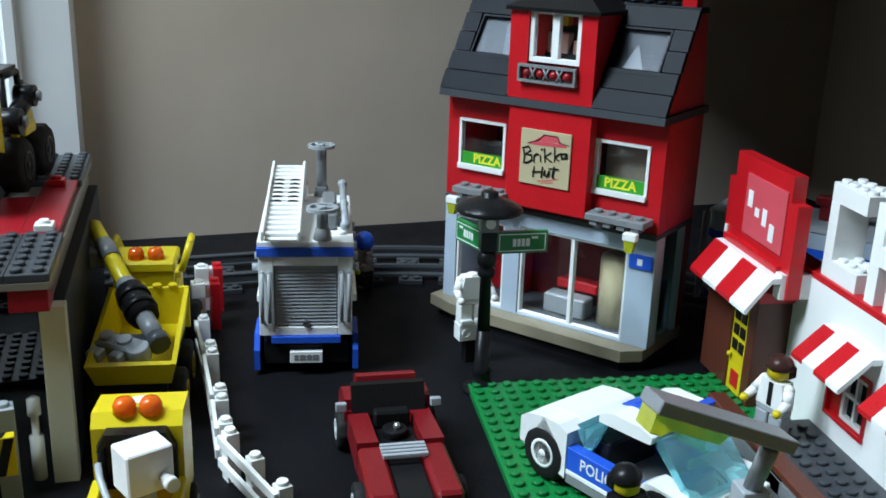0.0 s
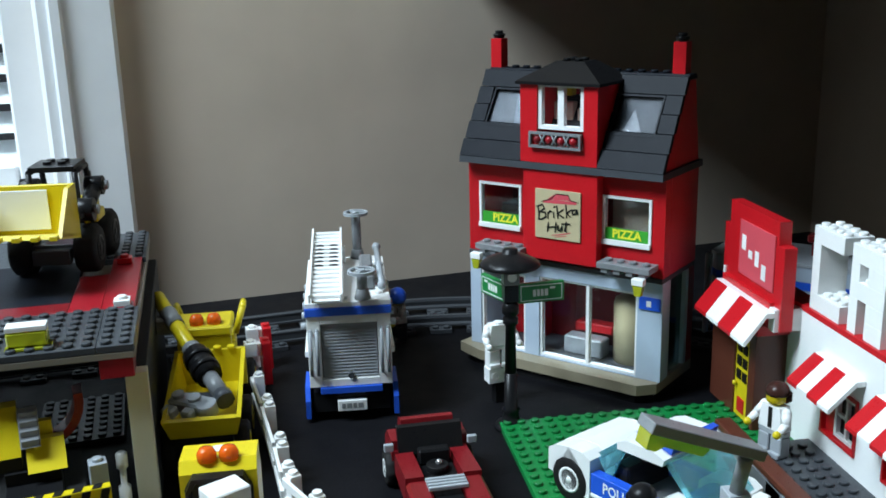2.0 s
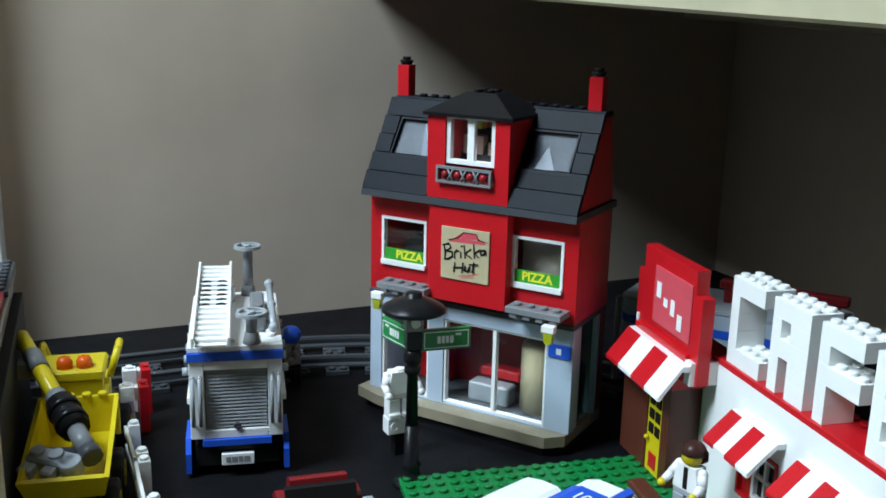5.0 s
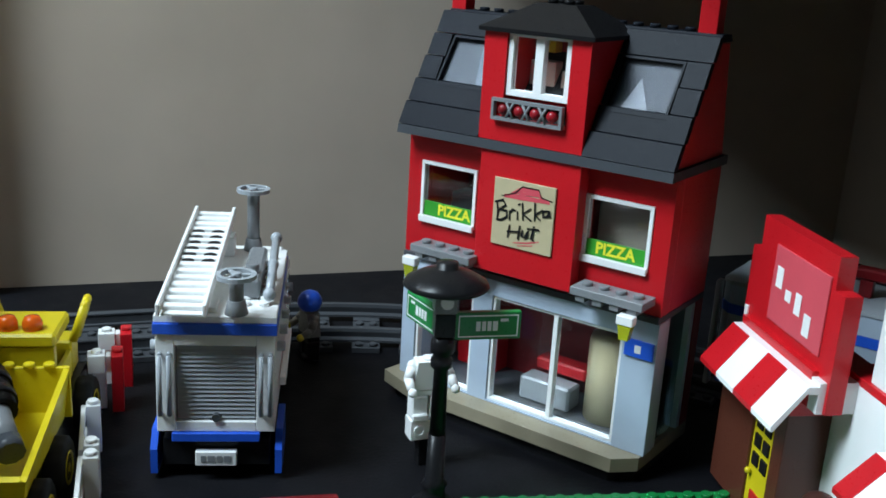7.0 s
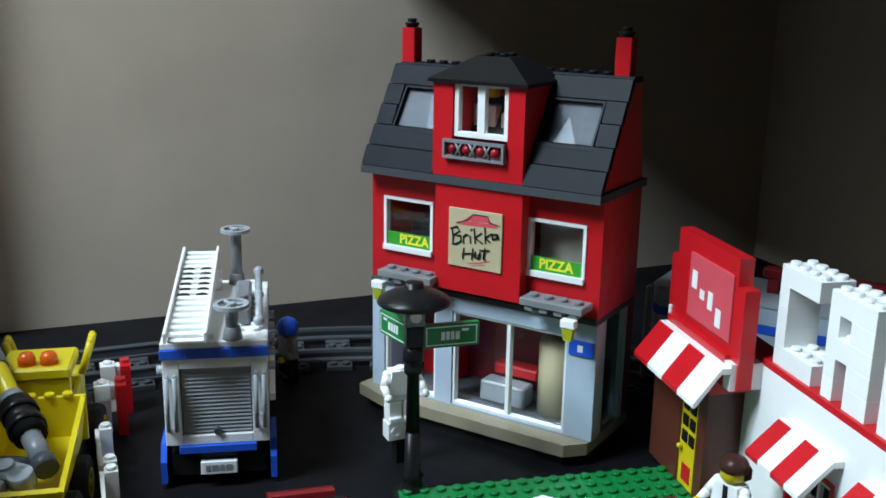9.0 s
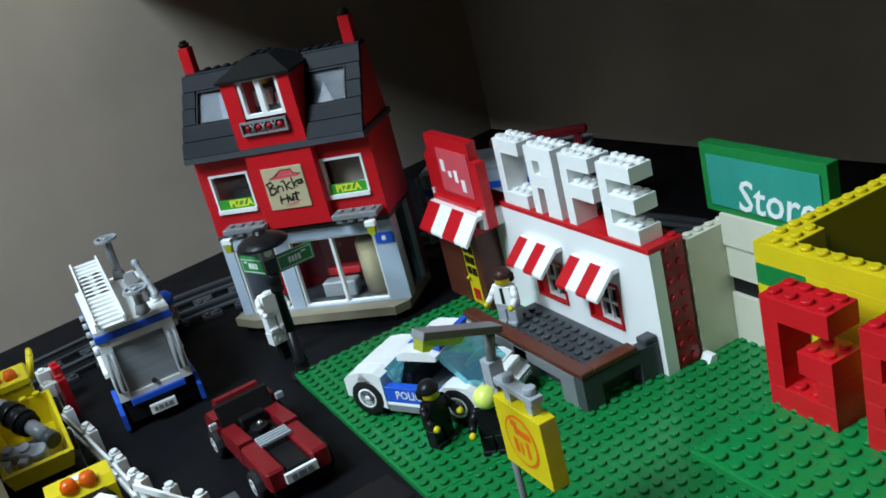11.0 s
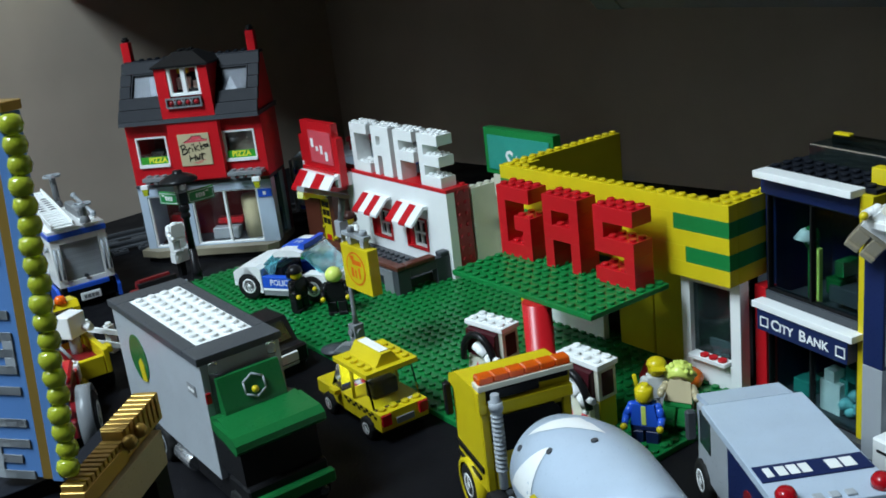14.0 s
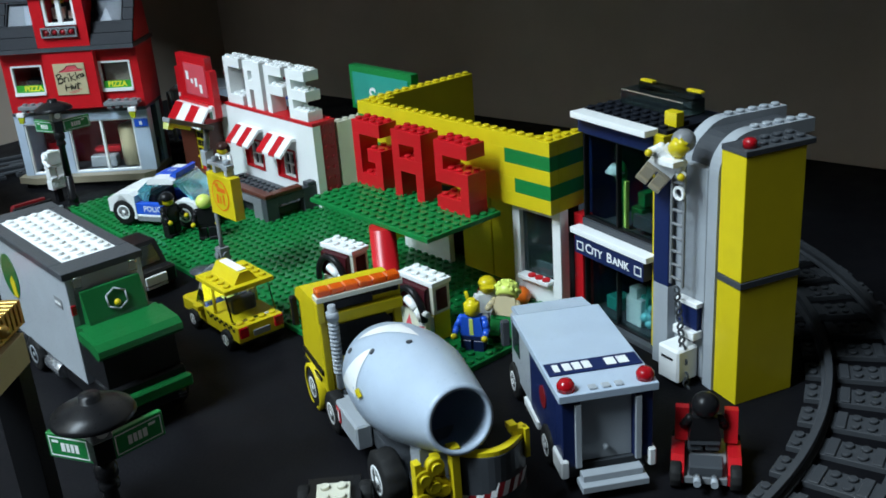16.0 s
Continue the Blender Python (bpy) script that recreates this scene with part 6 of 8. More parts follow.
for s in (-1, 1):
    part("beacon", Geo().lathe([(0.0042, 0), (0.0042, 0.003), (0.0030, 0.0055), (0.0010, 0.0060)], 16, Matrix.Translation((s * 0.0050 - 0.0030, 0.0520, 0.0566))), ORANGE_GLASS, tip, "clear orange beacon")
    g = Geo()
    h = [(s * 0.0150 - 0.003, 0.080, 0.0395), (s * 0.0205 - 0.003, 0.082, 0.0560), (s * 0.0205 - 0.003, 0.089, 0.0570), (s * 0.0150 - 0.003, 0.089, 0.0395)]
    for a, b in zip(h, h[1:]):
        g.rod(a, b, 0.0020, 8)
        g.ball(*b, 0.0020, 8)
    part("lift_arm", g, YELLOW, tip)
    for y in (-0.022, 0.012, 0.070):
        wheel(tip, s * 0.0185, y, 0.0125, 0.0125, 0.0085, YELLOW)
part("driver_seat", box(-0.013, 0.056, 0.0237, 0.006, 0.066, 0.044, c=0.001), DARK_RED, tip)
# crane arm resting across the bed
P0, P1 = Vector((-0.0310, 0.066, 0.0705)), Vector((0.0115, -0.0255, 0.0400))
ax = (P1 - P0) / 0.099
crane = part("crane_arm", Geo().rod(P0, P0 + ax * 0.070, 0.0042, 14), YELLOW, tip, "yellow and grey crane arm")
g = Geo()
g.rod(P0 + ax * 0.017, P0 + ax * 0.031, 0.0050, 14).box(P0.x + ax.x * 0.022 - 0.012, P0.y + ax.y * 0.022 - 0.004, 0.0545, P0.x + ax.x * 0.022, P0.y + ax.y * 0.022 + 0.005, 0.0640, 0.001)
g.rod(P0 + ax * 0.052, P0 + ax * 0.058, 0.0052, 14).rod(P0 + ax * 0.078, P0 + ax * 0.094, 0.0045, 12)
part("collar", g, MID_GREY, crane)
part("grip", Geo().rod(P0 + ax * 0.058, P0 + ax * 0.079, 0.0072, 16).rod(P0 + ax * 0.062, P0 + ax * 0.066, 0.0082, 16).rod(P0 + ax * 0.071, P0 + ax * 0.075, 0.0082, 16), BLACK, crane)
part("arm_tip", Geo().rod(P0 + ax * 0.0941, P0 + ax * 0.1000, 0.0052, 10), DARK_GREY, crane)
link = part("claw_link", Geo().rod((0.0060, -0.0170, 0.0375), (-0.0130, -0.0100, 0.0360), 0.0038, 8).box(-0.0175, -0.0140, 0.0320, -0.0100, -0.0060, 0.0385, 0.001), DARK_GREY, tip, "dark grey claw link")
g = Geo()
g.m = Matrix.Translation((-0.0040, -0.0230, 0.0345)) @ Matrix.Rotation(radians(-34), 4, "Z") @ Matrix.Rotation(radians(16), 4, "X")
g.box(-0.0140, -0.0050, 0, 0.0110, 0.0050, 0.0075, 0.0012).cyl(-0.0090, 0, 0.0076, 0.0032, 0.0022, n=12).cyl(0.0010, 0.0005, 0.0076, 0.0036, 0.0016, n=12).box(-0.0135, -0.0120, 0.0005, -0.0060, -0.0052, 0.0065, 0.001)
g.box(-0.0010, -0.0110, 0.0005, 0.0055, -0.0052, 0.0070, 0.001).cyl(0.0095, -0.0010, 0.0005, 0.0052, 0.0070, n=14).box(-0.0160, 0.0010, 0.0015, -0.0141, 0.0065, 0.0060, 0.0006)
part("claw", g, GREY, tip, "silver-grey claw lying in the bed")

# ---- open yellow loader cart in front of it ----
cart = thing("loader_cart", Matrix.Translation((-0.0480, 0.2610, 0)), "open yellow toy brick cart with a white crane block", "toy truck")
part("chassis", Geo().box(-0.013, -0.036, 0.006, 0.013, 0.036, 0.016), BLACK, cart)
g = Geo()
g.prism([(0.010, 0.016), (0.040, 0.016), (0.040, 0.040), (0.034, 0.056), (0.014, 0.0585), (0.010, 0.054)], "x", -0.0160, 0.0160)
part("hood", g, YELLOW, cart)
for a in ((-0.0165, -0.038, 0.016, -0.0125, 0.0098, 0.034), (0.0125, -0.038, 0.016, 0.0165, 0.0098, 0.034), (-0.0124, -0.038, 0.016, 0.0124, -0.034, 0.030)):
    part("side_wall", box(*a, c=0.0006), YELLOW, cart)
part("floor", Geo().box(-0.0123, -0.0338, 0.0162, 0.0123, 0.0098, 0.0250), DARK_RED, cart)
g = Geo()
pts = [(-0.0125, 0.034), (-0.0125, 0.048), (-0.0095, 0.0530), (0.0095, 0.0530), (0.0125, 0.048), (0.0125, 0.034)]
for a, b in zip(pts, pts[1:]):
    g.rod((a[0], 0.0085, a[1]), (b[0], 0.0085, b[1]), 0.0016, 8)
part("windscreen_frame", g, BLACK, cart)
part("roof_band", Geo().prism([(-0.0135, 0.0480), (-0.0105, 0.0545), (0.0105, 0.0545), (0.0135, 0.0480), (0.0115, 0.0480), (0.0090, 0.0525), (-0.0090, 0.0525), (-0.0115, 0.0480)], "y", 0.0099, 0.0040), BLACK, cart, "rounded black frame")
part("dark_opening", box(-0.0115, 0.0088, 0.030, 0.0115, 0.0096, 0.0515, c=0.0002), BLACK, cart)
for s in (-1, 1):
    part("beacon", Geo().lathe([(0.0042, 0), (0.0042, 0.003), (0.0030, 0.0052), (0.0010, 0.0058)], 16, Matrix.Translation((s * 0.0046, 0.0150, 0.0578))), ORANGE_GLASS, cart, "clear orange beacon")
    part("step", box(s * 0.0165, -0.026, 0.0255, s * 0.0225, -0.018, 0.0310, c=0.0006), YELLOW, cart)
    for y in (-0.022, 0.026):
        wheel(cart, s * 0.0150, y, 0.0098, 0.0098, 0.0070, WHITE)
part("badge", Geo().lathe([(0.0040, 0), (0.0040, 0.0004)], 18, Matrix.Translation((0, 0.0255, 0.0574)) @ Matrix.Rotation(radians(-7), 4, "X")), WHITE, cart)
g = Geo()
g.m = Matrix.Translation((0.0035, -0.0040, 0.0425)) @ Matrix.Rotation(radians(32), 4, "Z")
g.box(-0.0085, -0.0065, -0.004, 0.0085, 0.0065, 0.0125, 0.0006).cyl(0.0045, -0.0067, 0.001, 0.0020, -0.0045, "y", 12).cyl(0.0045, -0.0108, 0.001, 0.0026, -0.0030, "y", 12)
part("crane_block", g, WHITE, cart, "white block with a spout")
part("block_stem", Geo().cyl(0.0035, -0.004, 0.0250, 0.004, 0.0135, n=12), GREY, cart)
part("lever", Geo().tube([(-0.0135, 0.0060, 0.0420), (-0.0120, 0.0000, 0.0400), (-0.0080, -0.0080, 0.0340), (-0.0040, -0.0160, 0.0270)], 0.0013), GREY, cart, "bent pale grey lever")

# ---- red tractor ----
trac = thing("red_tractor", Matrix.Translation((-0.0810, 0.1830, 0)) @ Matrix.Rotation(radians(-20), 4, "Z"), "red toy brick tractor with big black wheels", "toy truck")
part("body", Geo().box(-0.014, -0.030, 0.010, 0.014, 0.030, 0.022, 0.001).box(-0.011, 0.000, 0.0222, 0.011, 0.032, 0.034, 0.0015), DARK_RED, trac)
part("bonnet", Geo().box(-0.0115, 0.002, 0.0342, 0.0115, 0.033, 0.0395, 0.0015).studs(-0.008, 0.016, 0.0395, 2, 1), RED, trac)
part("nose", Geo().box(-0.012, 0.0325, 0.016, 0.012, 0.0385, 0.030).box(-0.016, 0.0386, 0.020, -0.004, 0.0470, 0.0290), RED, trac)
part("nose_block", Geo().box(-0.003, 0.0386, 0.020, 0.013, 0.0470, 0.0320).studs(-0.003, 0.0389, 0.032, 2, 1), WHITE, trac)
part("lamp", Geo().ball(0.012, 0.049, 0.0150, 0.0040, 10), YELLOW, trac)
part("seat_back", box(-0.011, -0.026, 0.0222, 0.011, -0.018, 0.044, c=0.001), BLACK, trac)
for s in (-1, 1):
    part("wing", Geo().lathe([(0.0180, 0), (0.0205, 0), (0.0205, 0.009), (0.0180, 0.009), (0.0180, 0)], 20, Matrix.Translation((s * 0.0195 - 0.0045, -0.012, 0.0160)) @ Matrix.Rotation(radians(90), 4, "Y"), caps=False), MID_GREY, trac)
    wheel(trac, s * 0.0200, -0.012, 0.0158, 0.0158, 0.0110, WHITE)
    wheel(trac, s * 0.0180, 0.026, 0.0098, 0.0098, 0.0070, WHITE)

# ---- cement mixer ----
mix = thing("cement_mixer", Matrix.Translation((0.0500, -0.1720, 0)) @ Matrix.Rotation(radians(-17), 4, "Z"), "yellow toy cement mixer truck with a grey drum", "toy truck")
part("chassis", Geo().box(-0.0150, -0.042, 0.0085, 0.0150, 0.110, 0.0180), DARK_GREY, mix)
part("side_tank", Geo().box(-0.0245, 0.026, 0.0080, -0.0155, 0.062, 0.0220, 0.001).box(0.0155, 0.026, 0.0080, 0.0245, 0.062, 0.0220, 0.001), GREY, mix)
part("hazard_panel", box(-0.0252, 0.050, 0.0120, -0.0246, 0.0615, 0.0200, c=0.0001), RED, mix)
part("hazard_bars", bars(-0.0253, 0.0558, 0.0160, "-x", (0.002, 0.002, 0.002), 0.006, 0.0016), WHITE, mix)
g = Geo()
g.box(-0.0240, 0.0730, 0.0185, -0.0190, 0.1130, 0.0620, 0.0008).box(0.0190, 0.0730, 0.0185, 0.0240, 0.1130, 0.0620, 0.0008)
g.box(-0.0189, 0.0730, 0.0185, 0.0189, 0.0780, 0.0440, 0.0008).box(-0.0189, 0.0730, 0.0570, 0.0189, 0.0780, 0.0620, 0.0008).box(-0.0189, 0.1080, 0.0185, 0.0189, 0.1130, 0.0400, 0.0008)
part("cab", g, YELLOW, mix, "yellow cab")
part("cab_window", Geo().box(-0.0188, 0.0745, 0.0442, 0.0188, 0.0765, 0.0568, 0.0003), SMOKE, mix)
part("cab_opening", Geo().prism([(-0.0170, 0.0400), (0.0170, 0.0400), (0.0170, 0.0555), (0.0140, 0.0590), (-0.0140, 0.0590), (-0.0170, 0.0555)], "y", 0.0729, 0.0716), BLACK, mix, "black rounded rear window")
part("windscreen", Geo().box(-0.0188, 0.1095, 0.0402, 0.0188, 0.1115, 0.0610, 0.0003), SMOKE, mix)
part("cab_roof", Geo().prism([(0.0760, 0.0622), (0.1150, 0.0622), (0.1130, 0.0680), (0.1040, 0.0725), (0.0800, 0.0742), (0.0760, 0.0738)], "x", -0.0250, 0.0250), YELLOW, mix)
lb = part("light_bar", Geo().box(-0.0248, 0.0700, 0.0746, 0.0248, 0.0780, 0.0775), CREAM, mix, "cream lamp holder")
for k in range(6):
    part("lamp", Geo().box(-0.0240 + k * 0.0080, 0.0705, 0.0776, -0.0162 + k * 0.0080, 0.0775, 0.0815, 0.0006), ORANGE_GLASS, lb, "clear orange lamp")
part("rear_band", Geo().box(-0.0205, 0.0738, 0.0672, 0.0080, 0.0759, 0.0722).box(0.0081, 0.0738, 0.0700, 0.0235, 0.0759, 0.0732), BLACK, mix, "black band under the lamps")
part("rear_ledge", Geo().box(-0.0205, 0.0716, 0.0600, 0.0245, 0.0759, 0.0664, 0.0004), YELLOW, mix)
part("roof_side", box(-0.0250, 0.0712, 0.0622, -0.0207, 0.0759, 0.0740, c=0.0004), YELLOW, mix)
g = Geo().cyl(-0.0180, 0.0665, 0.0240, 0.0022, 0.0500, n=12)
for k in range(14):
    g.lathe([(0.0022, 0), (0.0031, 0.0008), (0.0031, 0.0014), (0.0022, 0.0022)], 12, Matrix.Translation((-0.0180, 0.0665, 0.0330 + k * 0.0024)), caps=False)
g.lathe([(0.0035, 0), (0.0035, 0.004)], 12, Matrix.Translation((-0.0180, 0.0665, 0.0660)))
part("exhaust", g, GREY, mix, "ribbed grey exhaust pipe")
axis = Matrix.Translation((0.0010, 0.0625, 0.0390)) @ Matrix.Rotation(radians(90 - 10.5), 4, "X")
prof = [(0.0150, 0.0085), (0.0200, 0.0120), (0.0243, 0.0205), (0.0268, 0.034), (0.0280, 0.050), (0.0268, 0.068), (0.0228, 0.087), (0.0182, 0.106), (0.0166, 0.1135), (0.0160, 0.1160), (0.0140, 0.1160), (0.0140, 0.1125), (0.0180, 0.092), (0.0210, 0.070), (0.005, 0.055)]
drum = part("drum", Geo().lathe(prof, 40, axis), BLUE_GREY, mix, "pale grey mixing drum, open at the back")


def skin(u):
    """Radius of the drum's outside at a place along its axis."""
    for (r0, a), (r1, b) in zip(prof, prof[1:]):
        if a <= u <= b:
            return r0 + (r1 - r0) * (u - a) / (b - a)
    return prof[4][0]


for a0, a1, u0, u1, wide in ((178, 126, 0.0400, 0.0540, 0.0130), (80, 126, 0.0540, 0.0290, 0.0125), (214, 192, 0.0520, 0.0420, 0.0080)):
    vs, n = [], 14  # white blaze round the drum, broad at one end and pointed at the other
    for k in range(n + 1):
        a, u, half = radians(a0 + (a1 - a0) * k / n), u0 + (u1 - u0) * k / n, wide * (1 - k / n) ** 0.8 + 0.0002
        vs += [((skin(u + q * half) + 0.0003) * math.cos(a), (skin(u + q * half) + 0.0003) * math.sin(a), u + q * half) for q in (-1, 0, 1)]
    fs = [[3 * k + q, 3 * k + q + 1, 3 * k + q + 4, 3 * k + q + 3] for k in range(n) for q in (0, 1)]
    g = Geo()
    g.m = axis
    g.add(vs, fs if a1 > a0 else [f[::-1] for f in fs], True)
    part("white_flash", g, WHITE, drum, "white painted blaze")
for ang, u in ((141, 0.0290), (128, 0.0560), (95, 0.0700)):
    a = radians(ang)
    r = skin(u) - 0.0003
    g = Geo().lathe([(0.0016, 0), (0.0016, 0.0009)], 10, axis @ Matrix.Translation((r * math.cos(a), r * math.sin(a), u)) @ Vector((math.cos(a), math.sin(a), 0)).to_track_quat("Z", "Y").to_matrix().to_4x4())
    part("rivet", g, DARK_GREY, drum)
part("drum_cradle", box(-0.012, 0.058, 0.0182, 0.012, 0.066, 0.0300), GREY, mix)
part("drum_cradle", box(-0.012, -0.030, 0.0182, 0.012, -0.018, 0.0370), GREY, mix)
n = 12
arc = [(-0.0010 + 0.0345 * k / n, -0.0490 - 0.0085 * math.sin(math.pi * k / n)) for k in range(n + 1)]


def curved_panel(z0, z1, out, thick):
    """A panel that follows the arc behind the mixer."""
    v, f = [], []
    for x, y in arc:
        v += [(x, y - out, z0), (x, y - out, z1), (x, y - out + thick, z1), (x, y - out + thick, z0)]
    for k in range(len(arc) - 1):
        for q in range(4):
            f.append([4 * k + q, 4 * k + (q + 1) % 4, 4 * k + 4 + (q + 1) % 4, 4 * k + 4 + q][::-1])
    e = 4 * (len(arc) - 1)
    f += [[0, 1, 2, 3], [e + 3, e + 2, e + 1, e]]
    return Geo().add(v, f)


bump = part("chute_guard", curved_panel(0.0120, 0.0400, 0.0, 0.0040), DARK_GREY, mix, "curved dark grey guard with red and white hazard bars")
for k in range(11):
    (x0, y0), (x1, y1) = arc[k], arc[k + 1]
    g = Geo().add([(x0, y0 - 0.0003, 0.0185), (x1, y1 - 0.0003, 0.0185), (x1 + 0.002, y1 - 0.0003, 0.0260), (x0 + 0.002, y0 - 0.0003, 0.0260)], [[0, 1, 2, 3]])
    part("hazard_bar", g, DARK_RED if k % 2 else WHITE, bump)
part("guard_rim", curved_panel(0.0402, 0.0425, -0.0004, 0.0040), YELLOW, mix, "yellow rim")
part("guard_arm", Geo().box(-0.006, -0.0460, 0.0085, 0.022, -0.0421, 0.0160), DARK_GREY, mix)
part("guard_post", Geo().box(-0.0052, -0.0525, 0.0110, -0.0012, -0.0475, 0.0440).box(-0.0058, -0.0520, 0.0440, -0.0005, -0.0465, 0.0475), YELLOW, mix)
part("guard_hook", Geo().box(0.0265, -0.0500, 0.0427, 0.0345, -0.0450, 0.0455).box(0.0255, -0.0500, 0.0456, 0.0295, -0.0450, 0.0485).box(0.0325, -0.0515, 0.0300, 0.0350, -0.0475, 0.0455), YELLOW, mix)
g = Geo().box(-0.0180, -0.0450, 0.0200, -0.0056, -0.0400, 0.0330)
for x, z in ((-0.0175, 0.0340), (-0.0115, 0.0385), (-0.0085, 0.0260), (-0.0190, 0.0220), (-0.0130, 0.0290)):
    g.cyl(x, -0.0450, z, 0.0042, -0.0040, "y", 12).cyl(x, -0.0490, z, 0.0026, -0.0016, "y", 10)
g.box(-0.0215, -0.0480, 0.0105, -0.0180, -0.0430, 0.0420).box(-0.0120, -0.0470, 0.0330, -0.0080, -0.0420, 0.0420)
part("chute_joint", g, YELLOW, mix, "knobbly yellow chute fittings")
part("stripe", box(-0.0252, 0.0750, 0.0290, -0.0241, 0.1120, 0.0320, c=0.0001), BLACK, mix)
part("stripe", box(-0.0252, 0.0800, 0.0230, -0.0241, 0.1120, 0.0250, c=0.0001), BLACK, mix)
g = Geo()
u_, a_ = 0.0580, radians(172)
g.m = axis @ Matrix.Rotation(a_, 4, "Z") @ Matrix.Translation((0.0280, 0, u_)) @ Matrix.Rotation(radians(90), 4, "Y")
g.prism([(-0.0050, 0.0), (0.0, -0.0026), (0.0050, 0.0), (0.0, 0.0026)], "z", 0.0, 0.0004)
part("warning_mark", g, YELLOW, drum)
for s in (-1, 1):
    part("front_mudguard", Geo().lathe([(0.0122, 0), (0.0142, 0), (0.0142, 0.0075), (0.0122, 0.0075), (0.0122, 0)], 20, Matrix.Translation((s * 0.0225 - 0.00375, 0.097, 0.0118)) @ Matrix.Rotation(radians(90), 4, "Y"), caps=False), YELLOW, mix)
    part("mirror", Geo().box(s * 0.0252, 0.110, 0.046, s * 0.0290, 0.114, 0.064, 0.0008), BLACK, mix)
    for y, r, w in ((0.097, 0.0115, 0.0080), (0.064, 0.0115, 0.0080), (-0.0110, 0.0140, 0.0115)):
        wheel(mix, s * 0.0220, y, r, r, w, WHITE)

# ---- security van ----
sv = thing("security_van", Matrix.Translation((0.1080, -0.2445, 0)) @ Matrix.Rotation(radians(-31.5), 4, "Z"), "pale grey and navy toy security van", "toy truck")
part("chassis", Geo().box(-0.0195, 0.002, 0.006, 0.0195, 0.112, 0.0130), DARK_GREY, sv)
g = Geo().box(-0.0225, 0.0, 0.0132, -0.0135, 0.012, 0.0500).box(0.0135, 0.0, 0.0132, 0.0225, 0.012, 0.0500).box(-0.0225, 0.0122, 0.0132, 0.0225, 0.060, 0.0500)
part("body", g, NAVY, sv, "navy body")
part("front_body", Geo().box(-0.0225, 0.0602, 0.0132, 0.0225, 0.102, 0.0500, 0.001), GREY, sv)
part("side_window", Geo().box(-0.0229, 0.082, 0.0300, 0.0229, 0.097, 0.0480, 0.0004), SMOKE, sv)
part("rear_door", Geo().box(-0.0133, 0.004, 0.0132, 0.0133, 0.0100, 0.0500), GREY, sv, "grey ramp door")
for s in (-1, 1):
    part("door_post", box(s * 0.0134, -0.0018, 0.0132, s * 0.0165, 0.0, 0.0480), GREY, sv)
part("door_knob", Geo().ball(0, 0.0030, 0.0200, 0.0016, 8), GREY, sv)
rf = part("roof", Geo().box(-0.0245, -0.0025, 0.0505, 0.0245, 0.088, 0.0545).prism([(0.0882, 0.0505), (0.1080, 0.0485), (0.1060, 0.0515), (0.0882, 0.0545)], "x", -0.0205, 0.0205), BLUE_GREY, sv, "pale grey roof")
st = part("roof_strip", box(-0.0235, 0.0165, 0.0546, 0.0235, 0.0285, 0.0553, c=0.0001), NAVY, rf, "navy roof strip with white marks")
for x, w in ((0.0125, 0.0052), (0.0062, 0.0052), (-0.0052, 0.0040), (-0.0102, 0.0040), (-0.0152, 0.0040), (-0.0202, 0.0030)):
    part("mark_bar", Geo().box(x, 0.0190, 0.0554, x + w, 0.0260, 0.0556, 0.00003), WHITE, st)
for s in (-1, 1):
    part("beacon", Geo().lathe([(0.0042, 0), (0.0044, 0.003), (0.0030, 0.0052), (0.0012, 0.0056)], 16, Matrix.Translation((s * 0.0195, 0.0030, 0.0547))), RED_GLASS, sv, "clear red beacon")
    part("skirt", box(s * 0.0200, -0.002, 0.0080, s * 0.0240, 0.014, 0.0180, c=0.0008), WHITE, sv)
    part("step_board", box(s * 0.0200, 0.044, 0.0080, s * 0.0236, 0.072, 0.0130, c=0.0006), WHITE, sv)
    part("mirror", Geo().box(s * 0.0235, 0.099, 0.030, s * 0.0285, 0.103, 0.046, 0.001), DARK_GREY, sv)
    e = part("side_emblem", Geo().lathe([(0.0060, 0), (0.0060, 0.0004)], 20, Matrix.Translation((s * 0.0226, 0.034, 0.034)) @ Matrix.Rotation(radians(90 * s), 4, "Y")), DARK_RED, sv)
    for y in (0.026, 0.094):
        wheel(sv, s * 0.0205, y, 0.0105, 0.0105, 0.0075, WHITE)
g = Geo()
for k in range(3):
    g.box(-0.0090 + k * 0.0065, -0.0005, 0.0546, -0.0050 + k * 0.0065, 0.0035, 0.0556, 0.0004)
part("roof_clip", g, GREY, rf)
part("step", Geo().box(-0.0165, -0.0120, 0.0055, 0.0165, -0.0022, 0.0090).box(-0.0150, -0.0080, 0.0091, 0.0150, -0.0022, 0.0125), GREY, sv)

# ---- red go-kart ----
kart = thing("go_kart", Matrix.Translation((0.1495, -0.2715, 0)) @ Matrix.Rotation(radians(-55), 4, "Z"), "red toy go-kart with rounded side pods", "toy car")
part("pan", Geo().box(-0.010, -0.018, 0.004, 0.010, 0.018, 0.0075), MID_GREY, kart)
for s in (-1, 1):
    g = Geo().prism([(-0.018, 0.004), (0.010, 0.004), (0.010, 0.012), (-0.008, 0.0135), (-0.018, 0.010)], "x", s * 0.0102, s * 0.0165)
    part("side_pod", g, RED, kart)
    part("seat_side", Geo().prism([(0.004, 0.0138), (0.012, 0.0138), (0.012, 0.030), (0.008, 0.030)], "x", s * 0.0085, s * 0.0150), RED, kart)
    for y in (-0.014, 0.013):
        wheel(kart, s * 0.0140, y, 0.0062, 0.0062, 0.0055, BLACK)
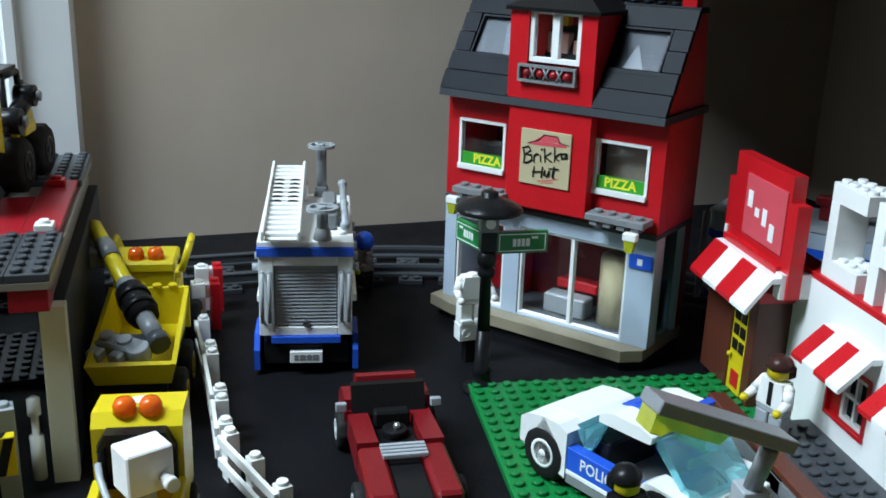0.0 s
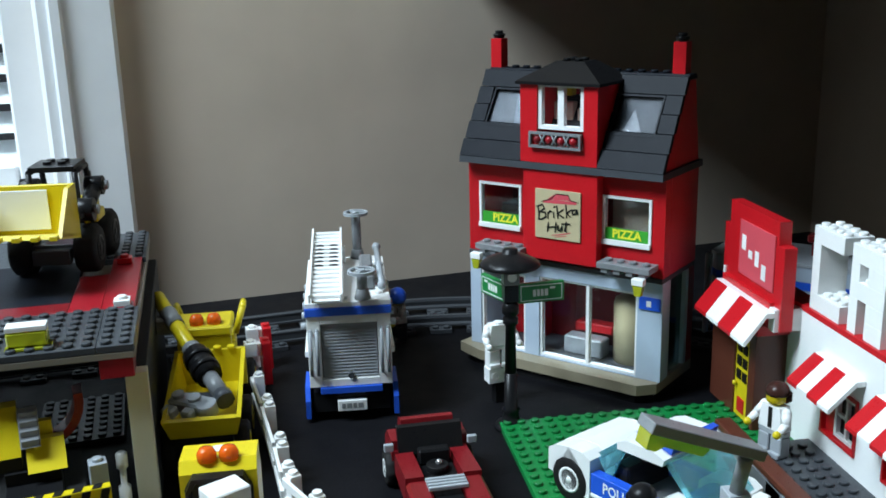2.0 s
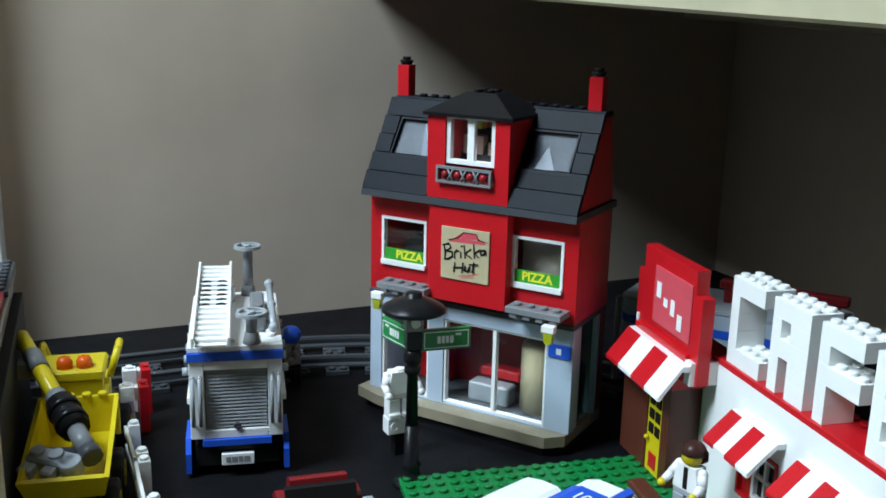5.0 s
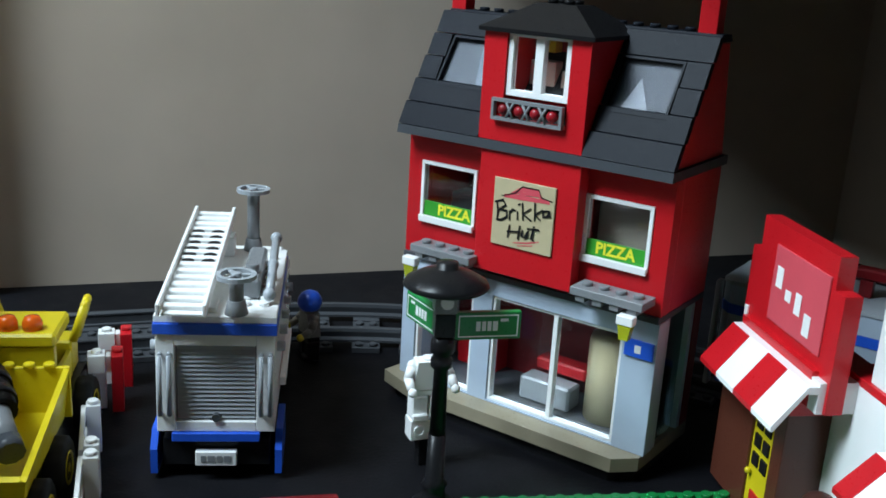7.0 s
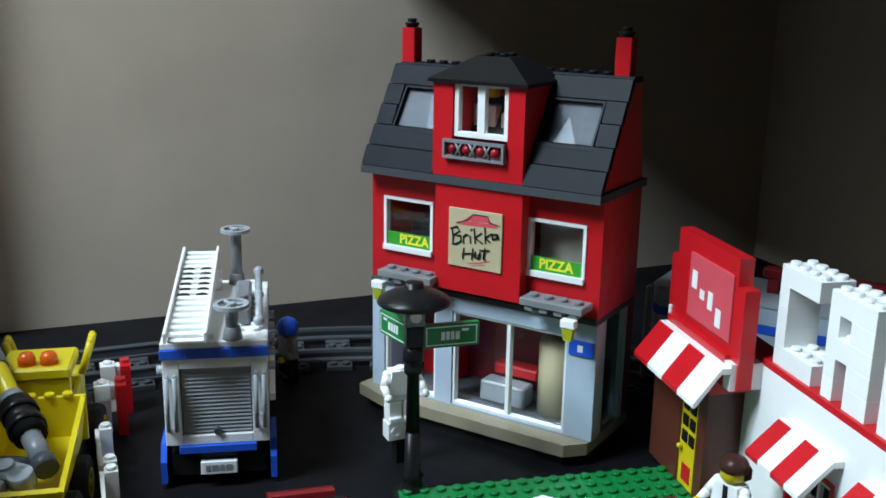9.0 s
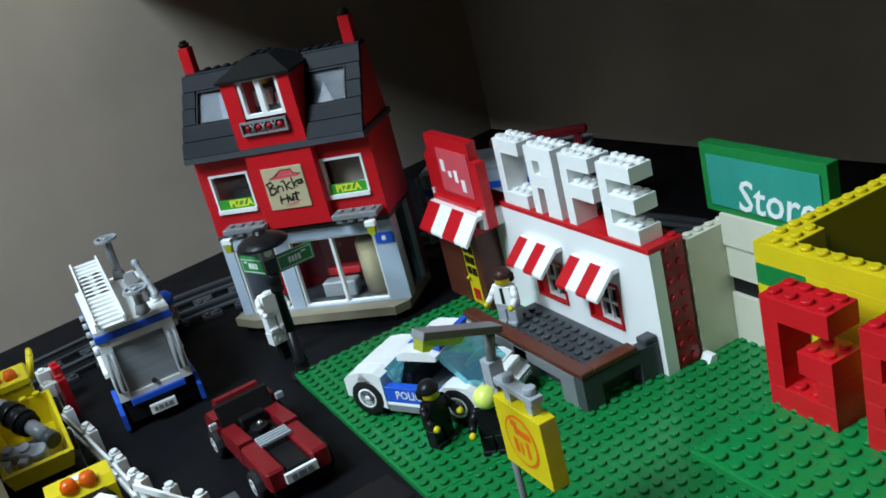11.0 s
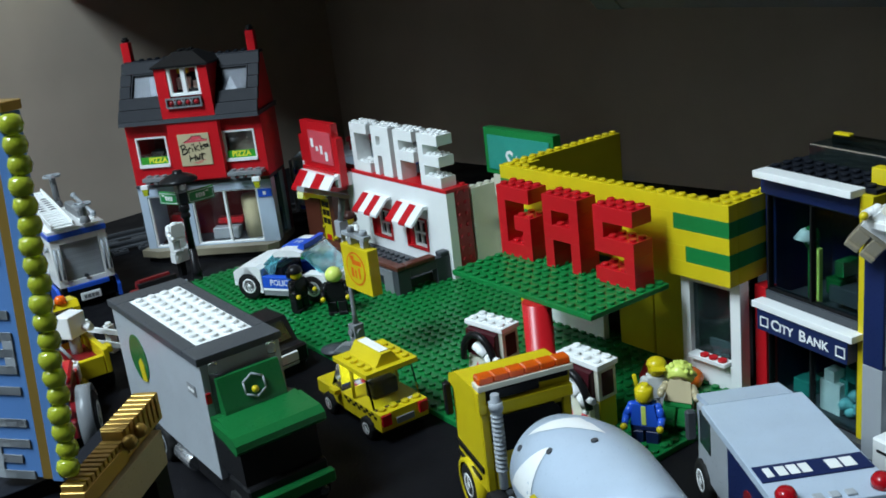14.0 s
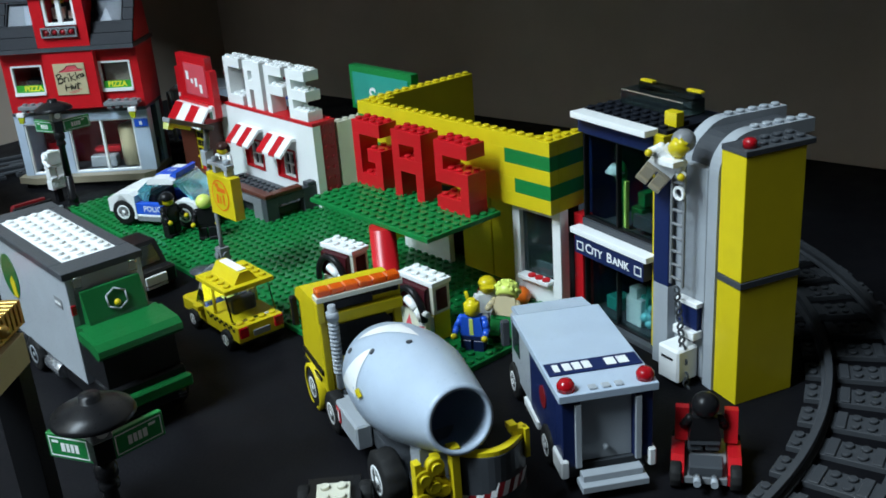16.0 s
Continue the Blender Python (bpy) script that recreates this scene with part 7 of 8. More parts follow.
part("exhaust", Geo().cyl(-0.004, -0.0180, 0.008, 0.0018, -0.006, "y", 10).cyl(0.004, -0.0180, 0.008, 0.0018, -0.006, "y", 10), GREY, kart)
part("engine", Geo().box(-0.008, -0.017, 0.0076, 0.008, -0.006, 0.013, 0.0006), DARK_GREY, kart)

# ---- street furniture ----
def street_lamp(x, y, turns, label, base_label="street lamps"):
    """Black post with a shallow round hood, a grey lantern and two green name boards."""
    t = thing("street_lamp", Matrix.Translation((x, y, 0)), label, "street lamp", base_label)
    g = Geo().lathe([(0.0098, 0), (0.0098, 0.0016), (0.0085, 0.0030), (0.0052, 0.0042), (0.0044, 0.0100), (0.0054, 0.0112), (0.0040, 0.0130), (0.0036, 0.0340)], 18)
    part("base", g, BLACK, t)
    g = Geo().lathe([(0.0033, 0.0341), (0.0029, 0.0620), (0.0044, 0.0635), (0.0044, 0.0665), (0.0032, 0.0680), (0.0048, 0.0695), (0.0048, 0.0735), (0.0036, 0.0765)], 16)
    part("pole", g, BLACK, t)
    g = Geo()
    g.box(-0.0040, -0.0040, 0.0767, 0.0040, 0.0040, 0.0862)
    part("sign_bracket", g, BLACK, t)
    lantern = part("lantern", Geo().box(-0.0044, -0.0044, 0.0864, 0.0044, 0.0044, 0.0962, 0.0006), MID_GREY, t)
    part("lamp_face", Geo().cyl(0, -0.0045, 0.0915, 0.0026, -0.0012, "y", 12), WHITE, lantern)
    part("hood", Geo().lathe([(0.0158, 0.0964), (0.0168, 0.0972), (0.0160, 0.0990), (0.0110, 0.1018), (0.0050, 0.1040), (0.0044, 0.1042), (0.0042, 0.1064), (0.0010, 0.1068)], 28), BLACK, t)
    for a, length in turns:
        m = Matrix.Rotation(radians(a), 4, "Z")
        g = Geo()
        g.box(0.0042, -0.0014, 0.0745, length, 0.0014, 0.0860, 0.0003)
        board = part("name_board", g, GREEN, t, at=m)
        for s in (-1, 1):
            g = Geo()
            u0, u1, z0, z1 = 0.0055, length - 0.0012, 0.0757, 0.0848
            for a0, b0, a1, b1 in ((u0, z0, u1, z0 + 0.0005), (u0, z1 - 0.0005, u1, z1), (u0, z0 + 0.0006, u0 + 0.0005, z1 - 0.0006), (u1 - 0.0005, z0 + 0.0006, u1, z1 - 0.0006)):
                g.box(a0, s * 0.00142, b0, a1, s * 0.00155, b1, 0.00003)
            part("white_border", g, WHITE, board)
            g = Geo()
            mid = (u0 + u1) / 2
            for k, w in ((-0.0050, 0.0018), (-0.0026, 0.0016), (-0.0004, 0.0016), (0.0018, 0.0020)):
                g.box(mid + k, s * 0.00142, 0.0782, mid + k + w, s * 0.00155, 0.0822, 0.00003)
            g.box(mid + 0.0048, s * 0.00142, 0.0820, mid + 0.0080, s * 0.00155, 0.0832, 0.00003)
            part("name_bars", g, WHITE, board)
    return t


street_lamp(0.1050, 0.4000, ((4, 0.0310), (112, 0.0280)), "black street lamp post with two green name boards")
street_lamp(-0.0975, -0.1560, ((6, 0.0280), (118, 0.0260)), "black street lamp with green name board near the cinema")

# the station's roadside sign with its overhead light arm
sign = thing("roadside_sign", Matrix.Translation((0.1150, 0.1350, 0.004)), "yellow roadside sign on a grey post with light arm", "sign")
g = Geo()
g.box(-0.0080, -0.0080, 0.0002, 0.0080, 0.0080, 0.0032)
for k in range(4):
    g.m = Matrix.Rotation(radians(45 + 90 * k), 4, "Z")
    g.prism([(0.006, 0.0002), (0.0175, 0.0002), (0.0175, 0.0032), (0.011, 0.0075), (0.006, 0.0075)], "y", 0.0036, -0.0036)
g.m = None
part("foot", g, MID_GREY, sign)
part("dish", Geo().lathe([(0.0020, 0.0002), (0.0105, 0.0012), (0.0108, 0.0022), (0.0020, 0.0040)], 20, Matrix.Translation((-0.0100, 0.0170, 0))), DARK_GREY, sign, "dark grey round dish")
g = Geo()
g.box(-0.0040, -0.0040, 0.0034, 0.0040, 0.0040, 0.0225)
for z in (0.0075, 0.0170):
    g.cyl(-0.0040, 0, z, 0.0024, -0.0017, "x", 12)
    g.cyl(0, -0.0040, z, 0.0024, -0.0017, "y", 12)
part("post_base", g, MID_GREY, sign)
part("pole", Geo().lathe([(0.0020, 0.0226), (0.0016, 0.0300), (0.0016, 0.0870)], 12), MID_GREY, sign)
g = Geo()
g.box(-0.0034, -0.0040, 0.0872, 0.0034, 0.0030, 0.0985)
g.box(-0.0030, -0.0325, 0.0895, 0.0030, -0.0042, 0.0925)
for y in (-0.012, -0.028):
    g.cyl(0, y, 0.0926, 0.0026, 0.0030, n=12)
    g.box(-0.0024, y - 0.0022, 0.0840, 0.0024, y + 0.0022, 0.0894)
part("hanger", g, GREY, sign)
g = Geo()
g.box(-0.0040, -0.0365, 0.0520, 0.0040, -0.0022, 0.0838)
panel = part("panel", g, YELLOW, sign, "yellow sign panel with a round orange emblem")
g = Geo()
for s in (-1,):
    g.cyl(s * 0.00405, -0.0193, 0.0685, 0.0118, s * 0.00015, "x", 26)
part("emblem_disc", g, ORANGE, panel)
g = Geo()
g.cyl(-0.00425, -0.0193, 0.0685, 0.0106, -0.00012, "x", 26)
part("emblem_field", g, YELLOW, panel)
g = Geo()
for y, z, w, h in ((-0.0215, 0.0730, 0.012, 0.0034), (-0.0160, 0.0760, 0.005, 0.0030), (-0.0238, 0.0660, 0.0022, 0.0080), (-0.0190, 0.0650, 0.0020, 0.0060), (-0.0150, 0.0655, 0.0030, 0.0070)):
    g.box(-0.00452, y - w / 2, z - h / 2, -0.00440, y + w / 2, z + h / 2, 0.00004)
part("emblem_mark", g, ORANGE, panel)
tip = Vector((-0.0350, -0.0180, 0.1315))
joint = Vector((-0.0035, -0.0130, 0.1185))
g = Geo()
g.rod((0, -0.001, 0.0986), (-0.003, -0.012, 0.116), 0.0022, 10)
d = tip - joint
g.m = Matrix.Translation(joint) @ d.to_track_quat("X", "Z").to_matrix().to_4x4()
g.box(-0.004, -0.0040, -0.0016, d.length, 0.0040, 0.0016)
arm = part("light_arm", g, MID_GREY, sign)
g = Geo()
g.m = Matrix.Translation(joint) @ d.to_track_quat("X", "Z").to_matrix().to_4x4()
L_ = d.length
g.prism([(L_ - 0.0005, -0.0017), (L_ - 0.0010, -0.0062), (L_ - 0.0040, -0.0062), (L_ - 0.0060, -0.0044), (L_ - 0.0190, -0.0044), (L_ - 0.0205, -0.0017)], "y", 0.0030, -0.0030)
part("lamp_lens", g, LIME_GLASS, arm, "clear yellow lamp lens")

def fence(a, b, n):
    """A white rail fence between two points on the board."""
    a, b = Vector((*a, 0)), Vector((*b, 0))
    d = b - a
    t = thing("toy_fence", Matrix.Translation(a) @ Matrix.Rotation(math.atan2(d.y, d.x), 4, "Z"), "white plastic rail fence standing on the board", "fence", "white fences")
    L = d.length
    for k in range(n):
        x = 0.0032 + (L - 0.0064) * k / (n - 1)
        part("post", Geo().box(x - 0.0030, -0.0030, 0, x + 0.0030, 0.0030, 0.0225).cyl(x, 0, 0.0226, 0.0024, 0.0017, n=10), WHITE, t)
    for z in (0.006, 0.0165):
        part("rail", Geo().box(0.0005, -0.0050, z, L - 0.0005, -0.0031, z + 0.0044), WHITE, t)


fence((-0.0390, 0.458), (-0.0322, 0.416), 2)
fence((-0.0316, 0.412), (-0.0246, 0.364), 2)
fence((-0.0242, 0.360), (-0.0206, 0.331), 2)
fence((-0.0200, 0.327), (0.0045, 0.277), 3)

for y, col in ((0.522, WHITE), (0.494, WHITE)):
    g = Geo()
    g.brick(0, 0, 0, 1, 1, 0.0096, False)
    t = thing("barrier_post", Matrix.Translation((-0.047, y, 0)) @ Matrix.Rotation(radians(8), 4, "Z"), "white barrier post with a red side brick", "barrier", "barrier posts")
    part("post", Geo().box(0.001, 0.001, 0, 0.007, 0.007, 0.0190), WHITE, t)
    part("head", Geo().brick(-0.001, -0.001, 0.0192, 1, 1, 0.0090).box(0.0072, 0.0, 0.0192, 0.0095, 0.006, 0.0275), WHITE, t)
    part("red_side", Geo().box(0.0097, -0.004, 0, 0.0150, 0.010, 0.0285).studs(0.0085, -0.001, 0.0285, 1, 1), RED, t)

# ---- the raised red and grey deck ----
DECK = Matrix.Translation((-0.0852, 0.3224, 0)) @ Matrix.Rotation(radians(5.5), 4, "Z")
deck = thing("raised_deck", DECK, "raised toy deck of grey studded plates and red tiles", "toy deck")
g = Geo().box(-0.2, 0.0, 0.0886, 0.0, 0.216, 0.0918)
part("deck_slab", g, FADED, deck, "worn tan edged deck slab")
g = Geo().box(-0.2, 0.0, 0.0920, -0.0165, 0.056, 0.0952).studs(-0.1925, 0.0, 0.0952, 22, 7)
part("front_plate", g, DARK_GREY, deck)
part("front_edge_plate", Geo().box(-0.0163, 0.0, 0.0920, 0.0, 0.056, 0.0952).studs(-0.0163, 0.0, 0.0952, 2, 7), DARK_GREY, deck)
# tiles of ordinary red plastic, their shading put into a darker red
part("red_tile", Geo().box(-0.018, 0.0562, 0.0920, -0.002, 0.152, 0.0954), CRIMSON, deck)
part("red_tile", Geo().box(-0.034, 0.0562, 0.0920, -0.0182, 0.120, 0.0953), CRIMSON, deck)
part("red_tile", Geo().box(-0.115, 0.0562, 0.0920, -0.0342, 0.0722, 0.0953), DARK_RED, deck)
part("dark_tile", Geo().box(-0.2, 0.0724, 0.0920, -0.0342, 0.152, 0.0951), SLATE, deck)
part("back_plate", Geo().box(-0.2, 0.1522, 0.0920, 0.0, 0.216, 0.0952).studs(-0.024, 0.1522, 0.0952, 3, 8), DARK_GREY, deck)
part("stud_brick", Geo().brick(-0.0150, 0.138, 0.0955, 1, 1, 0.0032), RED, deck)
part("stud_brick", Geo().brick(-0.0120, 0.0565, 0.0955, 1, 1, 0.0030), WHITE, deck)
part("corner_brick", Geo().box(-0.0160, 0.001, 0.0792, -0.001, 0.015, 0.0884), CRIMSON, deck)
g = Geo()
g.box(-0.0060, 0.006, 0.0, 0.0040, 0.0140, 0.0790)
part("front_leg", g, CREAM, deck, "aged cream front leg")
# slate colour stands in for the shade on this side; the leg stays cream
part("side_panel", box(-0.0058, 0.0142, 0.0, 0.0034, 0.206, 0.0790, c=0.0003), SLATE, deck, "deck side panel, shade put into its dark colour")
part("side_trim", Geo().box(-0.0110, 0.0155, 0.0792, -0.0015, 0.206, 0.0884), FADED, deck)
for y in (0.004, 0.190):
    part("column", Geo().box(-0.196, y, 0.0, -0.180, y + 0.016, 0.0884), MID_GREY, deck)
part("edge_lamp", Geo().box(-0.0540, 0.0045, 0.0970, -0.0365, 0.0125, 0.1040, 0.0008).box(-0.0550, 0.0035, 0.0955, -0.0350, 0.0135, 0.0969), LIME_GLASS, deck, "clear yellow-green lamp brick")
part("lamp_cap", Geo().box(-0.0540, 0.0045, 0.1042, -0.0365, 0.0125, 0.1066), WHITE, deck)

# the yellow loader parked on the deck
LOADER = Matrix.Translation((-0.142, 0.470, 0.0954)) @ Matrix.Rotation(radians(-3), 4, "Z")
ld = thing("front_loader", LOADER, "yellow and black toy front loader with raised bucket", "toy vehicle", "toy vehicles")
for sx in (-1, 1):
    for wy in (-0.020, 0.018):
        wheel(ld, sx * 0.0175, wy, 0.0136, 0.0132, 0.012, BLACK)
g = Geo()
g.box(-0.0115, -0.028, 0.010, 0.0115, 0.032, 0.0180)
g.box(-0.0100, -0.034, 0.008, 0.0100, -0.0275, 0.0160)
part("chassis", g, DARK_GREY, ld)
g = Geo()
g.prism([(0.004, 0.0182), (0.034, 0.0182), (0.034, 0.031), (0.026, 0.0345), (0.004, 0.0345)], "x", -0.012, 0.012)
part("engine_cover", g, YELLOW, ld)
for sx in (-1, 1):
    g = Geo().rod((sx * 0.0125, -0.012, 0.0184), (sx * 0.0125, -0.014, 0.056), 0.0017, 10)
    g.rod((sx * 0.0125, 0.014, 0.0345), (sx * 0.0125, 0.010, 0.056), 0.0017, 10).rod((sx * 0.0125, -0.014, 0.056), (sx * 0.0125, 0.010, 0.056), 0.0017, 10)
    part("cab_frame", g, BLACK, ld)
part("cab_roof", Geo().box(-0.0125, -0.015, 0.0562, 0.0125, 0.011, 0.0594).studs(-0.0080, -0.0100, 0.0594, 2, 2), BLACK, ld)
for y, z in ((-0.022, 0.036), (0.004, 0.0445)):
    part("arm_pin", Geo().cyl(0.0235, y, z, 0.0028, 0.0020, "x", 10), MID_GREY, ld)
part("arm_link", Geo().box(0.0196, -0.0150, 0.0270, 0.0226, 0.0020, 0.0330, 0.0008), YELLOW, ld)
part("driver_seat", Geo().box(-0.006, -0.006, 0.0184, 0.006, 0.003, 0.024).box(-0.006, -0.0005, 0.0242, 0.006, 0.003, 0.036), YELLOW, ld)
part("dashboard", Geo().box(-0.008, -0.012, 0.0184, 0.008, -0.0085, 0.032), RED, ld)
g = Geo()
for sx in (-1, 1):
    g.rod((sx * 0.0180, 0.006, 0.044), (sx * 0.0180, -0.022, 0.036), 0.0044, 10)
    g.rod((sx * 0.0180, -0.022, 0.036), (sx * 0.0120, -0.0365, 0.034), 0.0036, 10)
    g.cyl(sx * 0.0180 - 0.005, -0.022, 0.036, 0.0066, 0.010, "x", 14)
    g.cyl(sx * 0.0180 - 0.005, 0.004, 0.0445, 0.0056, 0.010, "x", 14)
part("lift_arm", g, BLACK, ld)
g = Geo()
g.prism([(-0.072, 0.032), (-0.036, 0.0235), (-0.036, 0.0260), (-0.070, 0.0345)], "x", -0.034, 0.018)
for sx in (-1, 1):
    g.prism([(-0.072, 0.0325), (-0.036, 0.0262), (-0.036, 0.0540), (-0.050, 0.0540)], "x", -0.008 + sx * 0.026, -0.008 + sx * 0.0238)
g.box(-0.0316, -0.0390, 0.0262, 0.0156, -0.0360, 0.0540)
bucket = part("bucket", g, YELLOW, ld, "yellow open bucket")
for k in range(6):
    part("tooth", Geo().box(-0.033 + k * 0.0092, -0.0765, 0.0320, -0.029 + k * 0.0092, -0.0722, 0.0345), YELLOW, bucket)
part("paper_scrap", Geo().box(-0.026, -0.0402, 0.0300, 0.004, -0.0394, 0.0515, 0.0001), WHITE, bucket)
part("exhaust", Geo().cyl(0.008, 0.030, 0.0347, 0.0020, 0.014), DARK_GREY, ld)

# the bulldozer parked under the deck
BD = Matrix.Translation((-0.136, 0.324, 0.0200)) @ Matrix.Rotation(radians(14), 4, "Z") @ Matrix.Scale(0.92, 4)
bd = thing("toy_bulldozer", BD, "yellow and grey toy bulldozer with a hazard-striped blade", "toy vehicle", "toy vehicles")
for sx in (-1, 1):
    g = Geo()
    g.prism([(-0.020, -0.0215), (0.022, -0.0215), (0.030, -0.012), (0.032, 0.004), (0.028, 0.0125), (-0.024, 0.0125), (-0.028, 0.004), (-0.026, -0.012)], "x", sx * 0.0135, sx * 0.0235)
    part("crawler", g, RUBBER, bd)
part("chassis", Geo().box(-0.0130, -0.026, 0.004, 0.0130, 0.032, 0.0160).box(-0.0128, -0.010, 0.0161, 0.0128, 0.016, 0.0226), BLACK, bd)
g = Geo()
g.prism([(-0.014, 0.0228), (0.004, 0.0228), (0.004, 0.0345), (-0.001, 0.0345)], "x", -0.0020, 0.0160)
part("hood_slope", g, YELLOW, bd)
g = Geo()
g.prism([(-0.008, 0.0300), (0.012, 0.0300), (0.012, 0.0520), (0.004, 0.0520)], "x", -0.0156, -0.0042)
part("cab_slope", g, YELLOW, bd)
part("cab_base", box(-0.0156, -0.008, 0.0228, -0.0042, 0.012, 0.0298, c=0.0003), BLACK, bd)
part("rear_slope", Geo().prism([(0.006, 0.0228), (0.020, 0.0228), (0.020, 0.0330), (0.010, 0.0410), (0.006, 0.0410)], "x", 0.0030, 0.0110), YELLOW, bd)
g = Geo()
g.prism([(-0.010, 0.0347), (0.004, 0.0347), (0.006, 0.0500), (0.001, 0.0500)], "x", -0.0040, 0.0052)
for k in range(4):
    g.box(-0.0034, -0.0098 + k * 0.0028, 0.0356 + k * 0.0038, 0.0046, -0.0074 + k * 0.0028, 0.0386 + k * 0.0038)
part("grille", g, MID_GREY, bd)
g = Geo()
outer = [(0.004 + 0.0235 * math.cos(radians(8 + 13 * k) - math.pi / 2), 0.048 + 0.0235 * math.sin(radians(8 + 13 * k) - math.pi / 2)) for k in range(8)]
inner = [(0.004 + 0.0190 * math.cos(radians(8 + 13 * k) - math.pi / 2), 0.048 + 0.0200 * math.sin(radians(8 + 13 * k) - math.pi / 2)) for k in range(8)]
v = [(p[0], y, p[1]) for o, i in zip(outer, inner) for p, y in ((o, 0.008), (o, 0.022), (i, 0.022), (i, 0.008))]
f = [[4 * k + q, 4 * k + (q + 1) % 4, 4 * k + 4 + (q + 1) % 4, 4 * k + 4 + q] for k in range(7) for q in range(4)] + [[3, 2, 1, 0], [28, 29, 30, 31]]
g.add(v, f)
part("scraper", g, DARK_RED, bd, "brown curved scraper piece")
g = Geo()
g.box(-0.030, -0.0395, 0.003, 0.034, -0.0345, 0.0210)
for sx in (-1, 1):
    g.box(sx * 0.012 - 0.003, -0.0343, 0.006, sx * 0.012 + 0.003, -0.0262, 0.012)
blade = part("blade", g, YELLOW, bd, "yellow blade with black hazard stripes")
for k in range(7):
    g = Geo().prism([(-0.0275 + k * 0.0088, 0.0035), (-0.0235 + k * 0.0088, 0.0035), (-0.0190 + k * 0.0088, 0.0205), (-0.0230 + k * 0.0088, 0.0205)], "y", -0.0396, -0.0399)
    part("hazard_stripe", g, INK, blade)
    g = Geo().prism([(-0.0275 + k * 0.0088, -0.0393), (-0.0235 + k * 0.0088, -0.0393), (-0.0220 + k * 0.0088, -0.0347), (-0.0260 + k * 0.0088, -0.0347)], "z", 0.0211, 0.0213)
    part("hazard_stripe", g, INK, blade)
solo("loose_brick", Geo().brick(-0.004, -0.004, 0, 1, 1, 0.0410), GREY, "light grey toy brick on the board", "toy brick", Matrix.Translation((-0.1065, 0.3190, 0)) @ Matrix.Rotation(0.3, 4, "Z"))
g = Geo().lathe([(0.0030, 0), (0.0030, 0.020), (0.0016, 0.0205), (0.0016, 0.029), (0.0028, 0.030), (0.0028, 0.037), (0.0014, 0.038)], 12)
solo("toy_tap", g, WHITE, "small white toy tap piece on the board", "toy part", Matrix.Translation((-0.0985, 0.3330, 0)))
t = thing("loose_plate", Matrix.Translation((-0.162, 0.420, 0)) @ Matrix.Rotation(radians(8), 4, "Z"), "dark grey studded plate on the board", "toy plate")
part("plate", Geo().box(0, 0, 0, 0.048, 0.064, 0.0032), DARK_GREY, t)
part("studs", Geo().studs(0, 0, 0.0032, 6, 8), DARK_GREY, t)

# ---- toy figures ----
def turned(x, y, z, a):
    return Matrix.Translation((x, y, z)) @ Matrix.Rotation(radians(a), 4, "Z")


minifig(turned(0.1285, 0.2465, 0.004, 20), "toy police figure in black with black hair", BLACK, BLACK, YELLOW, BLACK)
minifig(turned(0.1455, 0.2150, 0.004, -35), "toy police figure in black with a lime helmet", BLACK, BLACK, YELLOW, LIME, "helmet")
minifig(turned(0.2235, 0.318, 0.0127, -70), "toy chef figure in white with brown hair", GREY, WHITE, YELLOW, DARK_HAIR, stripe=INK)
minifig(turned(0.0570, 0.5580, 0.0, -70), "toy figure in olive with a round blue cap", BLACK, FADED, YELLOW, BLUE, "helmet")
minifig(turned(0.1570, -0.0970, 0.0, -60), "bareheaded toy figure in a blue jacket", NAVY, BLUE, YELLOW, YELLOW, "none", stripe=LIME)
minifig(turned(0.1900, -0.0760, 0.0004, -40), "seated toy worker in white with a yellow cap", MID_GREY, WHITE, YELLOW, YELLOW, "cap", hold="shovel", seated=True)
lean = Vector((0.62, 0.38, 0.69)).normalized()
face = Vector((-0.6, -0.6, 0.5))
face = (face - lean * face.dot(lean)).normalized()
lie = Matrix(((-face).cross(lean), -face, lean)).transposed().to_4x4()
minifig(Matrix.Translation((0.1745, -0.1020, 0.0055)) @ lie, "toy figure in tan with a knobbly lime hood leaning back", GREEN, TAN, TAN, LIME, "bushy")
minifig(turned(0.1515, -0.2690, 0.0060, 130), "seated toy driver in black with a black helmet", DARK_GREY, BLACK, BLACK, BLACK, "helmet", seated=True)
up = Vector((0.0, -0.675, 0.738)).normalized()
front = Vector((-0.85, -0.35, -0.30))
front = (front - up * front.dot(up)).normalized()
across = (-front).cross(up)
climb = Matrix((across, -front, up)).transposed().to_4x4()
minifig(BANK @ Matrix.Translation((-0.0190, -0.0960, 0.1330)) @ climb @ Matrix.Translation((0, 0, -0.0205)), "toy climber in a white shirt on the bank front", BASE_TAN, WHITE, YELLOW, MID_GREY, "pushed_back", arms_up=True)
solo("white_tile", Geo().brick(0, 0, 0, 2, 1, 0.0032, False), WHITE, "white smooth tile on top of the toy ladder", "toy brick", BANK @ Matrix.Translation((-0.0190, -0.1080, 0.1322)) @ Matrix.Rotation(radians(90), 4, "Z"))
# the white figure on its stand by the lamp
t = thing("figure_stand", turned(0.1055, 0.4365, 0.0, 12), "white brick on a black block by the lamp", "toy brick")
part("block", Geo().box(-0.003, -0.002, 0, 0.003, 0.004, 0.0138), BLACK, t)
